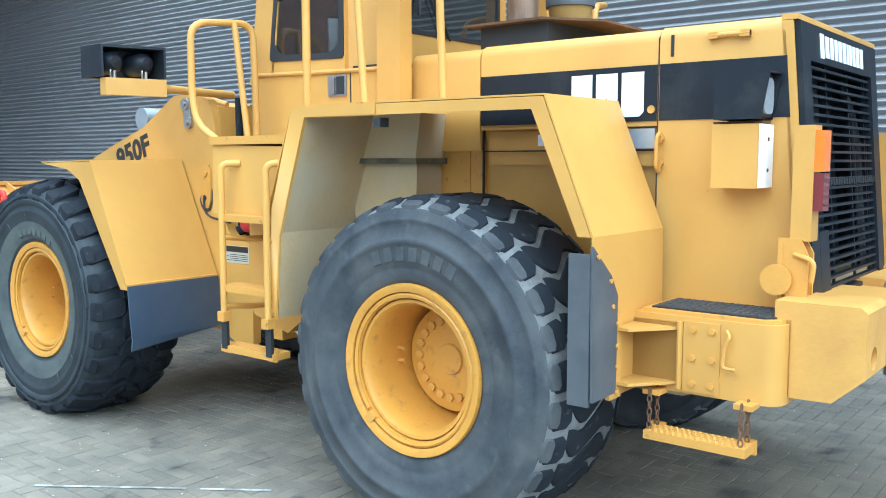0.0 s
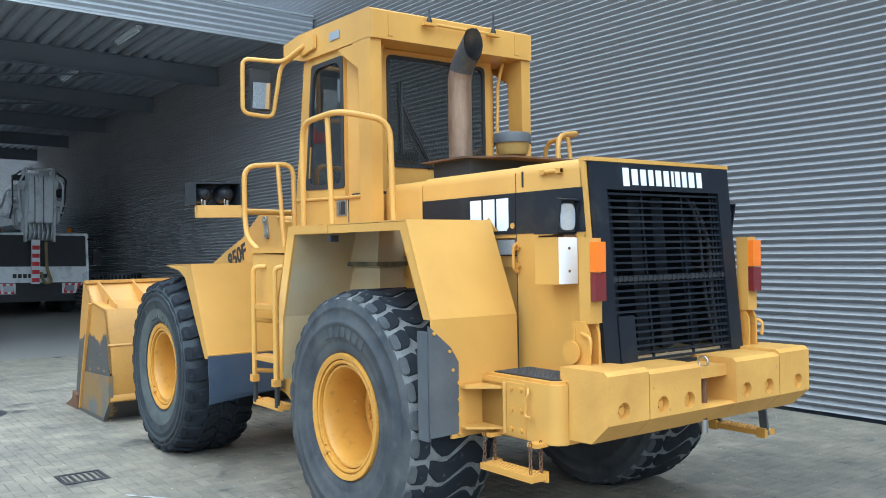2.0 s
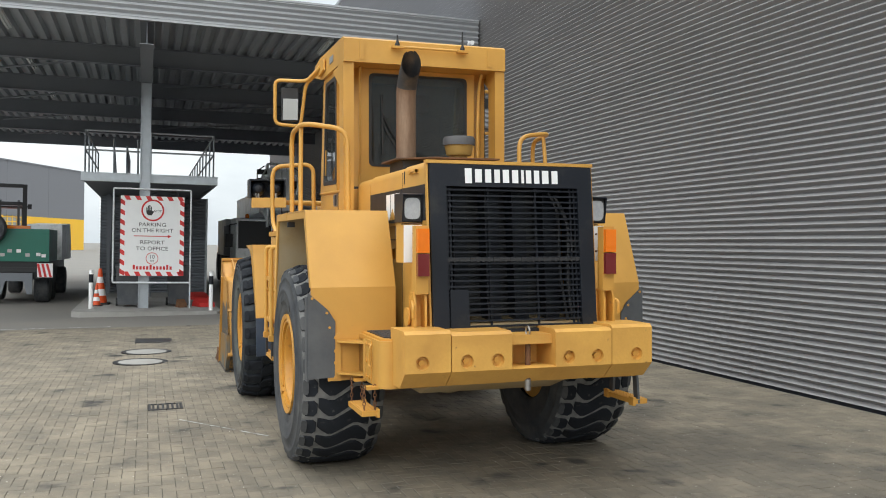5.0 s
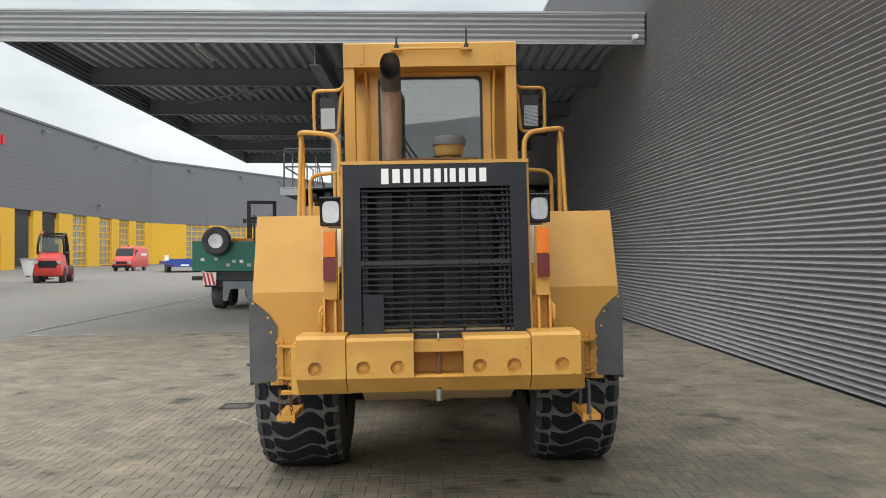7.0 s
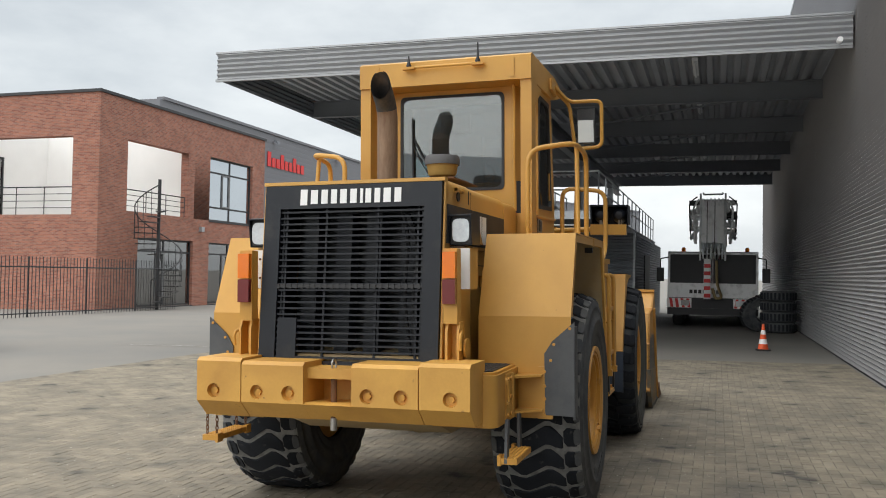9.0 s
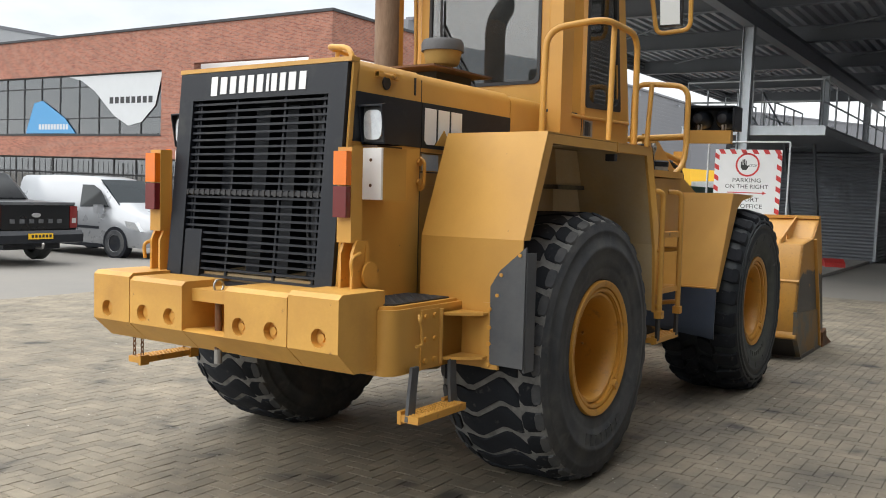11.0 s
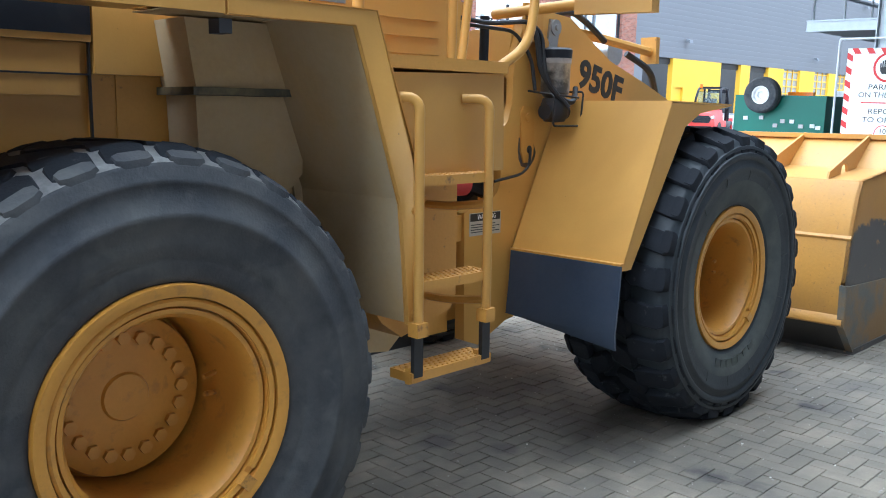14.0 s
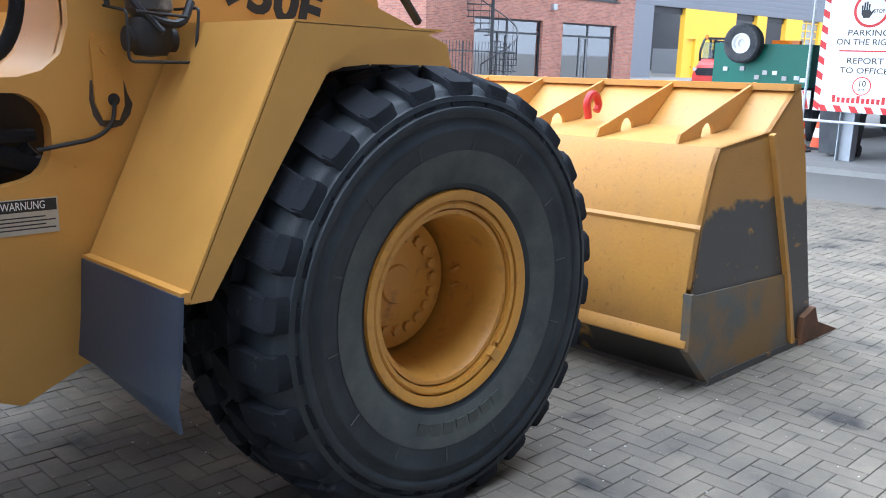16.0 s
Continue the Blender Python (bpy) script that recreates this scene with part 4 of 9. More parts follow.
# counterweight
def cw_cell(bm, y0, y1, z0, z1, x, yc=None, zc=0.945, r=0.043):
    """A piece of the rear face, with a drilled round pocket where yc is given."""
    if yc is None:
        v = [bm.verts.new((x, y, z)) for y, z in ((y0, z0), (y1, z0), (y1, z1), (y0, z1))]
        bm.faces.new(v)
        return
    an = sorted([2 * math.pi * k / 16 for k in range(16)] + [math.atan2(z - zc, y - yc) % (2 * math.pi) for y in (y0, y1) for z in (z0, z1)])
    out, ins, deep = [], [], []
    for a in an:
        c, s_ = math.cos(a), math.sin(a)
        k = min((y1 - yc) / c if c > 1e-9 else (y0 - yc) / c if c < -1e-9 else 1e9, (z1 - zc) / s_ if s_ > 1e-9 else (z0 - zc) / s_ if s_ < -1e-9 else 1e9)
        out.append(bm.verts.new((x, yc + k * c, zc + k * s_)))
        ins.append(bm.verts.new((x, yc + r * c, zc + r * s_)))
        deep.append(bm.verts.new((x + 0.035, yc + r * 0.93 * c, zc + r * 0.93 * s_)))
    for i in range(len(an)):
        j = (i + 1) % len(an)
        bm.faces.new((out[i], out[j], ins[j], ins[i]))
        bm.faces.new((ins[i], ins[j], deep[j], deep[i]))
    bm.faces.new(deep)


def cw_block(y0, y1, holes, top=1.125, x=-1.72, zl=0.885, taper0=0.0, taper1=0.0):
    """One casting: rear face with pockets, sloped underside; taper: how far an end is set forward."""
    bm = B()
    cuts = [y0]
    for h in holes:
        cuts += [h - 0.09, h + 0.09]
    cuts.append(y1)
    for i, (a, b) in enumerate(zip(cuts, cuts[1:])):
        if b - a > 1e-6:
            cw_cell(bm, a, b, zl, top - 0.02, x, holes[(i - 1) // 2] if i % 2 else None)
    # the rest of the casting
    prof = [(x, top - 0.02), (x + 0.025, top), (-1.40, top), (-1.40, 0.78), (x + 0.11, 0.785), (x, zl)]
    lo = [bm.verts.new((u, y0, v)) for u, v in prof]
    hi = [bm.verts.new((u, y1, v)) for u, v in prof]
    for i in range(5):
        bm.faces.new((lo[i], lo[i + 1], hi[i + 1], hi[i]))
    bm.faces.new(lo)
    bm.faces.new(hi)
    bmesh.ops.remove_doubles(bm, verts=bm.verts, dist=0.0004)
    for v in bm.verts:
        v.co.x += (taper1 - taper0) * (v.co.y - y0) / (y1 - y0) + taper0 if v.co.x < -1.5 else 0
    return bm


M_cw = mat("chipped_cast_paint", YEL, 0.5, var=0.1, scale=2, fine=50, dirt=(0.2, 0.09, 0.04), dirt_amount=0.02, dirt_scale=14, dirt_sharp=0.04, bump=0.0012, stain=(0.5, 0.255, 0.055), stain_amount=0.3, stain_scale=2.2, stain_sharp=0.15)
for sgn in (1, -1):
    part("counterweight_end", cw_block(*sorted((sgn * 0.556, sgn * 0.85)), [sgn * 0.737], 1.14, -1.72, 0.885), M_cw, loader, "chipped yellow counterweight casting with a round pocket", angle=30)
    part("counterweight_block", cw_block(*sorted((sgn * 0.15, sgn * 0.55)), sorted((sgn * 0.245, sgn * 0.45)), 1.125), M_cw, loader, "chipped yellow counterweight casting with two round pockets", angle=30)
    bm = B()
    prism(bm, [(-1.46, 0.76), (-1.36, 0.76), (-1.36, 1.07), (-1.46, 1.07)], "y", 0.5, 0.85)
    mpart("counterweight_back", bm, M_cw, sgn, bevel=0.01)
    for h, z in ((0.737, 0.945), (0.45, 0.945), (0.245, 0.945)):
        bm = B()
        cyl(bm, (-1.70, h, z), 0.02, 0.02, "x", 6)
        mpart("pocket_bolt", bm, M_yel_worn, sgn)
bm = B()
box(bm, (-1.66, -0.15, 1.03), (-1.40, 0.15, 1.09))
box(bm, (-1.43, -0.15, 0.88), (-1.4, 0.15, 1.03))
part("tow_pocket", bm, M_cw, loader, bevel=0.006)
bm = B()
prism(bm, [(-1.718, 0.885), (-1.61, 0.787), (-1.4, 0.782), (-1.4, 0.88), (-1.69, 0.895)], "y", -0.15, 0.15)
part("tow_pocket_floor", bm, M_cw, loader)
bm = B()
cyl(bm, (-1.62, 0, 0.79), 0.018, 0.3, "z", 12)
tow = part("tow_pin", bm, M_rust, loader, "rusty towing pin")
bm = B()
lathe(bm, [(0.0, 0.725), (0.02, 0.73), (0.02, 0.8), (0.0, 0.8)], "z", (-1.62, 0, 0), 14)
part("pin_tip", bm, M_steel, tow, "bare steel tip")
bm = B()
tube(bm, [(-1.62 + 0.03 * math.cos(a), 0.0, 1.11 + 0.03 * math.sin(a)) for a in [k * math.pi / 6 for k in range(13)]], 0.006)
part("pin_ring", bm, M_steel, tow)

# side boxes with steps
def chain(bm, x, y, z0, z1):
    n = int((z0 - z1) / 0.026)
    for k in range(n):
        z = z0 - 0.013 - k * 0.026
        ring = []
        for j in range(9):
            a = 2 * math.pi * j / 8
            u, v = 0.009 * math.cos(a), 0.017 * math.sin(a)
            ring.append((x + (u if k % 2 else 0), y + (0 if k % 2 else u), z + v))
        tube(bm, ring, 0.0035, n=5)


def step_tread(name, x0, x1, y0, y1, z, s, parent=None, lip=0.034):
    """A folded step plate with raised grip dimples."""
    bm = B()
    box(bm, (x0, y0, z - lip), (x1, y1, z))
    ob = mpart(name, bm, M_yel_worn, s, parent, bevel=0.004)
    bm = B()
    nx, ny = int((x1 - x0) / 0.025), max(3, int((y1 - y0) / 0.022))
    for i in range(nx):
        for j in range(ny):
            lathe(bm, [(0.007, 0.0), (0.004, 0.004)], "z", (x0 + (i + 0.5 + 0.5 * (j % 2) * 0.8) * (x1 - x0) / (nx + 0.4), y0 + (j + 0.5) * (y1 - y0) / ny, z), 6)
    mpart("grip_relief", bm, M_yel_worn, s, ob)["kind"] = "stuff"
    return ob


for sgn in (1, -1):
    bm = B()
    r = 0.07
    corner = [(-1.455 + r - r * math.sin(a), 0.93 - r + r * math.cos(a)) for a in (1.57, 1.2, 0.8, 0.4, 0)]
    prism(bm, [(-0.87, 0.55), (-1.455, 0.55)] + corner + [(-0.87, 0.93)], "z", 0.755, 1.055)
    sb = mpart("side_box", bm, M_yel, sgn, None, "yellow side locker with a step plate on top", bevel=0.006)
    bm = B()
    prism(bm, [(-0.9, 0.61), (-1.44, 0.61)] + [(u + 0.012, v - 0.012) for u, v in corner] + [(-0.9, 0.915)], "z", 1.055, 1.07)
    mpart("locker_lid", bm, M_yel_worn, sgn, sb, bevel=0.006)
    bm = B()
    prism(bm, [(-0.93, 0.64), (-1.41, 0.64), (-1.41, 0.86), (-1.38, 0.89), (-0.93, 0.89)], "z", 1.07, 1.077)
    tp = mpart("step_plate", bm, M_dark, sgn, sb, "dark worn tread plate")
    bm = B()
    for i in range(15):
        for j in range(8):
            x, y = -0.95 - i * 0.0305, 0.655 + j * 0.03
            m = Matrix.Translation((x, y, 1.077)) @ Matrix.Rotation(radians(45 if (i + j) % 2 else -45), 4, "Z")
            box(bm, (-0.011, -0.003, 0), (0.011, 0.003, 0.003), m)
    mpart("tread_ribs", bm, M_flap, sgn, sb)
    # hinge plate, bolts and the handle
    bm = B()
    box(bm, (-1.23, 0.93, 0.765), (-1.085, 0.938, 1.04))
    hp = mpart("hinge_plate", bm, M_yel, sgn, sb, bevel=0.002)
    for x in (-1.125, -1.2):
        for z in (0.8, 0.9, 1.01):
            bolt(hp, x, 0.938, z, sgn, "bolt", 1.1)
    bm = B()
    tube(bm, [(-1.07, 0.938, 0.77), (-1.07, 0.938, 1.035)], 0.012)
    mpart("hinge_pin", bm, M_yel, sgn, sb)
    bm = B()
    tube(bm, [(-1.255, 0.94, 1.02), (-1.275, 0.955, 1.0), (-1.255, 0.955, 0.97), (-1.245, 0.955, 0.88), (-1.3, 0.96, 0.88)], 0.007, 0.02)
    mpart("locker_latch", bm, M_yel, sgn, sb)
    # bracket towards the fender
    bm = B()
    box(bm, (-0.87, 0.55, 0.77), (-0.855, 1.1, 1.04))
    box(bm, (-1.06, 0.915, 0.78), (-0.87, 0.93, 1.03))
    mpart("bracket_plate", bm, M_yel, sgn, None, bevel=0.003)
    for z in (0.785, 1.0):
        bm = B()
        prism(bm, [(-1.06, 0.93), (-0.87, 0.93), (-0.87, 1.09), (-0.93, 1.09)], "z", z, z + 0.012)
        mpart("gusset", bm, M_yel, sgn)
    bm = B()
    box(bm, (-0.885, 1.06, 0.735), (-0.868, 1.15, 1.06))
    bp = mpart("bolt_plate", bm, M_yel, sgn, None, bevel=0.002)
    for z in (0.76, 0.86, 0.94, 1.03):
        bolt(bp, -0.885, 1.1 * sgn, z, 1, "bolt", 1.0, 90)
    # the hanging step: chains on one side of the machine, rubber straps on the other
    st = step_tread("hanging_step", -1.37, -0.97, 0.92, 1.03, 0.61 if sgn > 0 else 0.575, sgn)
    for x in (-1.345, -0.985):
        bm = B()
        if sgn > 0:
            for y in (0.94, 1.01):
                bm = B()
                chain(bm, x, y, 0.77, 0.6)
                mpart("chain", bm, M_rust, sgn, st, "rusty steel chain")
        else:
            d = 0.03 if x < -1.2 else -0.02
            prism(bm, [(x - 0.028, 0.545), (x + 0.028, 0.545), (x + 0.024 + d * 0.5, 0.66), (x + 0.026 + d, 0.79), (x - 0.026 + d, 0.79), (x - 0.03 + d * 0.5, 0.66)], "y", 0.955, 0.972)
            mpart("rubber_strap", bm, M_flap, sgn, st, "cracked dark rubber strap", bevel=0.004)
        if sgn > 0:
            bm = B()
            box(bm, (x - 0.035, 0.92, 0.745), (x + 0.035, 1.0, 0.765))
            mpart("strap_clip", bm, M_yel_worn, sgn, st)
        bm = B()
        box(bm, (x - 0.03, 0.915, 0.565 if sgn > 0 else 0.53), (x + 0.03, 0.935, 0.62 if sgn > 0 else 0.59))
        mpart("step_clip", bm, M_yel_worn, sgn, st)

# rear fenders and platforms
T = 0.008


def sheet(pts, y0, y1, t=T):
    """A bent plate: a line in x and z, spread from y0 to y1."""
    bm = B()
    out = [Vector((p[0], 0, p[1])) for p in pts]
    low = []
    for i, p in enumerate(out):
        a = out[max(0, i - 1)]
        b = out[min(len(out) - 1, i + 1)]
        n = (b - a).cross(Vector((0, 1, 0))).normalized()
        low.append(p + n * t)
    rings = []
    for y in (y0, y1):
        rings.append([(p.x, y, p.z) for p in out] + [(p.x, y, p.z) for p in reversed(low)])
    loft(bm, rings)
    return bm


def band(outer, inner, y0, y1):
    """A flat rim between two lines in x and z."""
    bm = B()
    for a, b, c, d in zip(outer, outer[1:], inner, inner[1:]):
        prism(bm, [a, b, d, c], "y", y0, y1)
    bmesh.ops.remove_doubles(bm, verts=bm.verts, dist=0.0002)
    return bm


for sgn in (1, -1):
    f1 = mpart("rear_fender", sheet([(-0.865, 1.02), (-0.86, 1.37), (-0.645, 1.9), (0.215, 1.905)], 0.67, 1.2648), M_yel, sgn, None, "angular yellow sheet fender over the rear wheel", angle=12)
    bm = band([(-0.857, 1.37), (-0.642, 1.897), (0.215, 1.902)], [(-0.8, 1.37), (-0.59, 1.85), (0.215, 1.853)], 1.254, 1.2643)
    mpart("fender_rim", bm, M_yel, sgn, f1)
    bm = B()
    prism(bm, [(-0.868, 0.735), (-0.86, 0.735), (-0.856, 1.03), (-0.866, 1.03)], "y", 0.82, 1.14)
    mpart("fender_lower_plate", bm, M_yel, sgn, f1)
    f2 = mpart("platform", sheet([(0.222, 1.905), (0.765, 1.905), (0.945, 1.42), (0.96, 0.865)], 0.68, 1.262), M_yel_worn, sgn, None, "yellow platform with dusty wheel arch", bevel=0.002, angle=12)
    bm = band([(0.222, 1.908), (0.765, 1.908), (0.925, 1.42), (0.96, 0.862)], [(0.222, 1.853), (0.675, 1.853), (0.872, 1.28), (0.91, 0.862)], 1.252, 1.2645)
    mpart("platform_rim", bm, M_yel, sgn, f2, bevel=0.003)
    bm = sheet([(0.225, 1.893), (0.66, 1.893), (0.87, 1.3), (0.9, 0.87)], 0.7, 1.25, 0.003)
    mpart("arch_lining", bm, M_yel_dirty, sgn, f2, angle=12)
    bm = B()
    prism(bm, [(0.9, 0.87), (0.955, 0.87), (0.92, 1.38), (0.82, 1.38)], "y", 0.7, 0.712)
    mpart("arch_gusset", bm, M_yel_dirty, sgn, f2)
    bm = B()
    box(bm, (0.2, 1.2, 1.8), (0.24, 1.256, 1.84))
    mpart("rubber_stop", bm, M_dark, sgn, f2)
    # rubber flap on the fender's rear corner
    bm = B()
    pts = [(1.288, 1.34), (1.288, 0.755), (1.105, 0.76), (1.1, 1.14), (1.15, 1.22)]
    prism(bm, pts, "x", -0.882, -0.87)
    for v in bm.verts:
        v.co.x -= 0.008 * math.sin((1.34 - v.co.z) * 4)
    box(bm, (-0.87, 1.278, 0.735), (-0.78, 1.292, 1.31))
    flap = mpart("rubber_flap", bm, M_flap, sgn, None, "stiff grey rubber mud flap bolted on")
    for y, z in ((1.14, 1.1), (1.16, 1.2), (1.26, 1.3)):
        bolt(flap, -0.885, y * sgn, z, 1, "bolt", 0.8, 90)
    # steps and the tank behind them
    bm = B()
    prism(bm, [(0.775, 1.72), (1.43, 1.735), (1.44, 1.375), (0.93, 1.375), (0.87, 1.42)], "y", 0.72, 1.225)
    tank = mpart("step_tank", bm, M_yel, sgn, None, "plain yellow tank box under the front platform", bevel=0.008)
    bm = B()
    box(bm, (0.77, 0.72, 1.735), (1.435, 1.235, 1.748))
    mpart("tank_top", bm, M_yel_worn, sgn, tank, bevel=0.004)
    bm = B()
    prism(bm, [(0.93, 0.92), (1.02, 0.8), (1.12, 0.73), (1.2, 0.75), (1.32, 0.785), (1.39, 0.8), (1.42, 0.86), (1.42, 1.375), (0.93, 1.375)], "y", 0.66, 1.0)
    low = mpart("lower_tank", bm, M_yel_worn, sgn, None, bevel=0.02)
    for x, z in ((1.14, 1.2), (1.14, 1.12)):
        bolt(low, x, 1.0, z, sgn, "bolt", 0.8)
    bm = B()
    box(bm, (1.135, 1.0, 1.13), (1.145, 1.004, 1.18))
    mpart("sight_slot", bm, M_dark, sgn, low)
    bm = B()
    prism(bm, [(0.5, 0.505), (1.1, 0.51), (1.17, 0.525), (1.2, 0.57), (0.5, 0.585)], "y", 0.35, 0.62)
    mpart("chassis_rail", bm, M_yel_worn, sgn, bevel=0.008)
    bm = B()
    cyl(bm, (1.0, 0.42, 0.72), 0.2, 0.17, "y", 28)
    fl = mpart("axle_flange", bm, M_yel_worn, sgn, bevel=0.012)
    for k in range(9):
        a = 2 * math.pi * k / 9
        bolt(fl, 1.0 + 0.165 * math.cos(a), 0.59, 0.72 + 0.165 * math.sin(a), sgn, "bolt", 0.9)
    bm = B()
    box(bm, (0.77, 1.226, 1.736), (1.435, 1.243, 1.778))
    mpart("tank_lip", bm, M_yel_worn, sgn, tank, bevel=0.004)
    lad = None
    for x, ox in ((0.932, 0.05), (1.282, -0.05)):
        bm = B()
        tube(bm, [(x - 0.075, 1.22, 1.64), (x, 1.29, 1.64), (x, 1.29, 0.84)], 0.0178, 0.05, n=12)
        ob = mpart("ladder_rail", bm, M_yel, sgn, lad)
        lad = lad or ob
        bm = B()
        tube(bm, [(x, 1.285, 1.26), (x + ox * 0.6, 1.12, 1.24), (x + ox, 1.0, 1.24)], 0.016, 0.05)
        mpart("ladder_stay", bm, M_yel, sgn)
        bm = B()
        tube(bm, [(x, 1.285, 0.9), (x + ox * 0.6, 1.12, 0.88), (x + ox, 1.0, 0.88)], 0.016, 0.05)
        mpart("ladder_stay", bm, M_yel, sgn)
        bm = B()
        cyl(bm, (x + ox, 1.0, 1.24), 0.035, 0.02, "y", 16)
        mpart("stay_flange", bm, M_yel_worn, sgn)
        bm = B()
        cyl(bm, (x + ox, 1.0, 0.88), 0.035, 0.02, "y", 16)
        mpart("stay_flange", bm, M_yel_worn, sgn)
        bm = B()
        box(bm, (x - 0.025, 1.265, 0.82), (x + 0.025, 1.315, 0.87))
        mpart("strap_clamp", bm, M_yel_worn, sgn, bevel=0.004)
        bm = B()
        box(bm, (x - 0.02, 1.275, 0.673), (x + 0.022, 1.293, 0.84))
        mpart("ladder_strap", bm, M_dark, sgn, None, "black rubber strap", bevel=0.003)
        bm = B()
        box(bm, (x - 0.028, 1.255, 0.648), (x + 0.028, 1.275, 0.708))
        mpart("strap_end", bm, M_yel_worn, sgn, bevel=0.004)
    step_tread("ladder_step", 0.93, 1.31, 1.175, 1.29, 1.375, sgn)
    step_tread("ladder_step", 0.93, 1.31, 1.175, 1.29, 1.01, sgn)
    step_tread("ladder_step", 0.905, 1.315, 1.175, 1.29, 0.69, sgn)
    # hand rails
    bm = B()
    tube(bm, [(0.8, 1.13, 1.9), (0.8, 1.13, 2.62), (0.36, 1.1, 2.65), (0.27, 0.76, 2.6), (0.24, 0.76, 1.9)], 0.02, 0.12, n=10)
    rail = mpart("hand_rail", bm, M_yel, sgn, None, "bent yellow tube hand rail")
    bm = B()
    tube(bm, [(0.5, 1.1, 2.64), (0.42, 1.12, 1.9)], 0.018, n=10)
    mpart("rail_post", bm, M_yel, sgn, rail)
    bm = B()
    tube(bm, [(1.44, 1.16, 1.745), (1.62, 1.18, 1.85), (1.66, 1.18, 2.0), (1.66, 1.18, 2.4), (1.6, 0.8, 2.43), (1.58, 0.8, 1.75)], 0.02, 0.1, n=10)
    rail = mpart("front_hand_rail", bm, M_yel, sgn)
    bm = B()
    tube(bm, [(1.6, 0.93, 2.42), (1.5, 0.93, 1.75)], 0.018, n=10)
    mpart("rail_post", bm, M_yel, sgn, rail)

def round_poly(pts, r, steps=5):
    """Rounds the corners of a closed outline."""
    n = len(pts)
    out = []
    for i in range(n):
        a, b, c = (Vector((*pts[(i + k) % n], 0)) for k in (-1, 0, 1))
        p, q = b + (a - b).normalized() * r, b + (c - b).normalized() * r
        for k in range(steps + 1):
            t = k / steps
            v = p * (1 - t) ** 2 + b * 2 * t * (1 - t) + q * t * t
            out.append((v.x, v.y))
    return out


def seal_ring(bm, outer, inner, axis, a, b):
    """A frame between two outlines with the same number of points."""
    n = len(outer)
    def put(p, w):
        return bm.verts.new((p[0], w, p[1]) if axis == "y" else (w, p[0], p[1]))
    rings = [[put(p, w) for p in line] for line, w in ((outer, a), (outer, b), (inner, b), (inner, a))]
    for k in range(4):
        for i in range(n):
            j = (i + 1) % n
            bm.faces.new((rings[k][i], rings[k][j], rings[(k + 1) % 4][j], rings[(k + 1) % 4][i]))


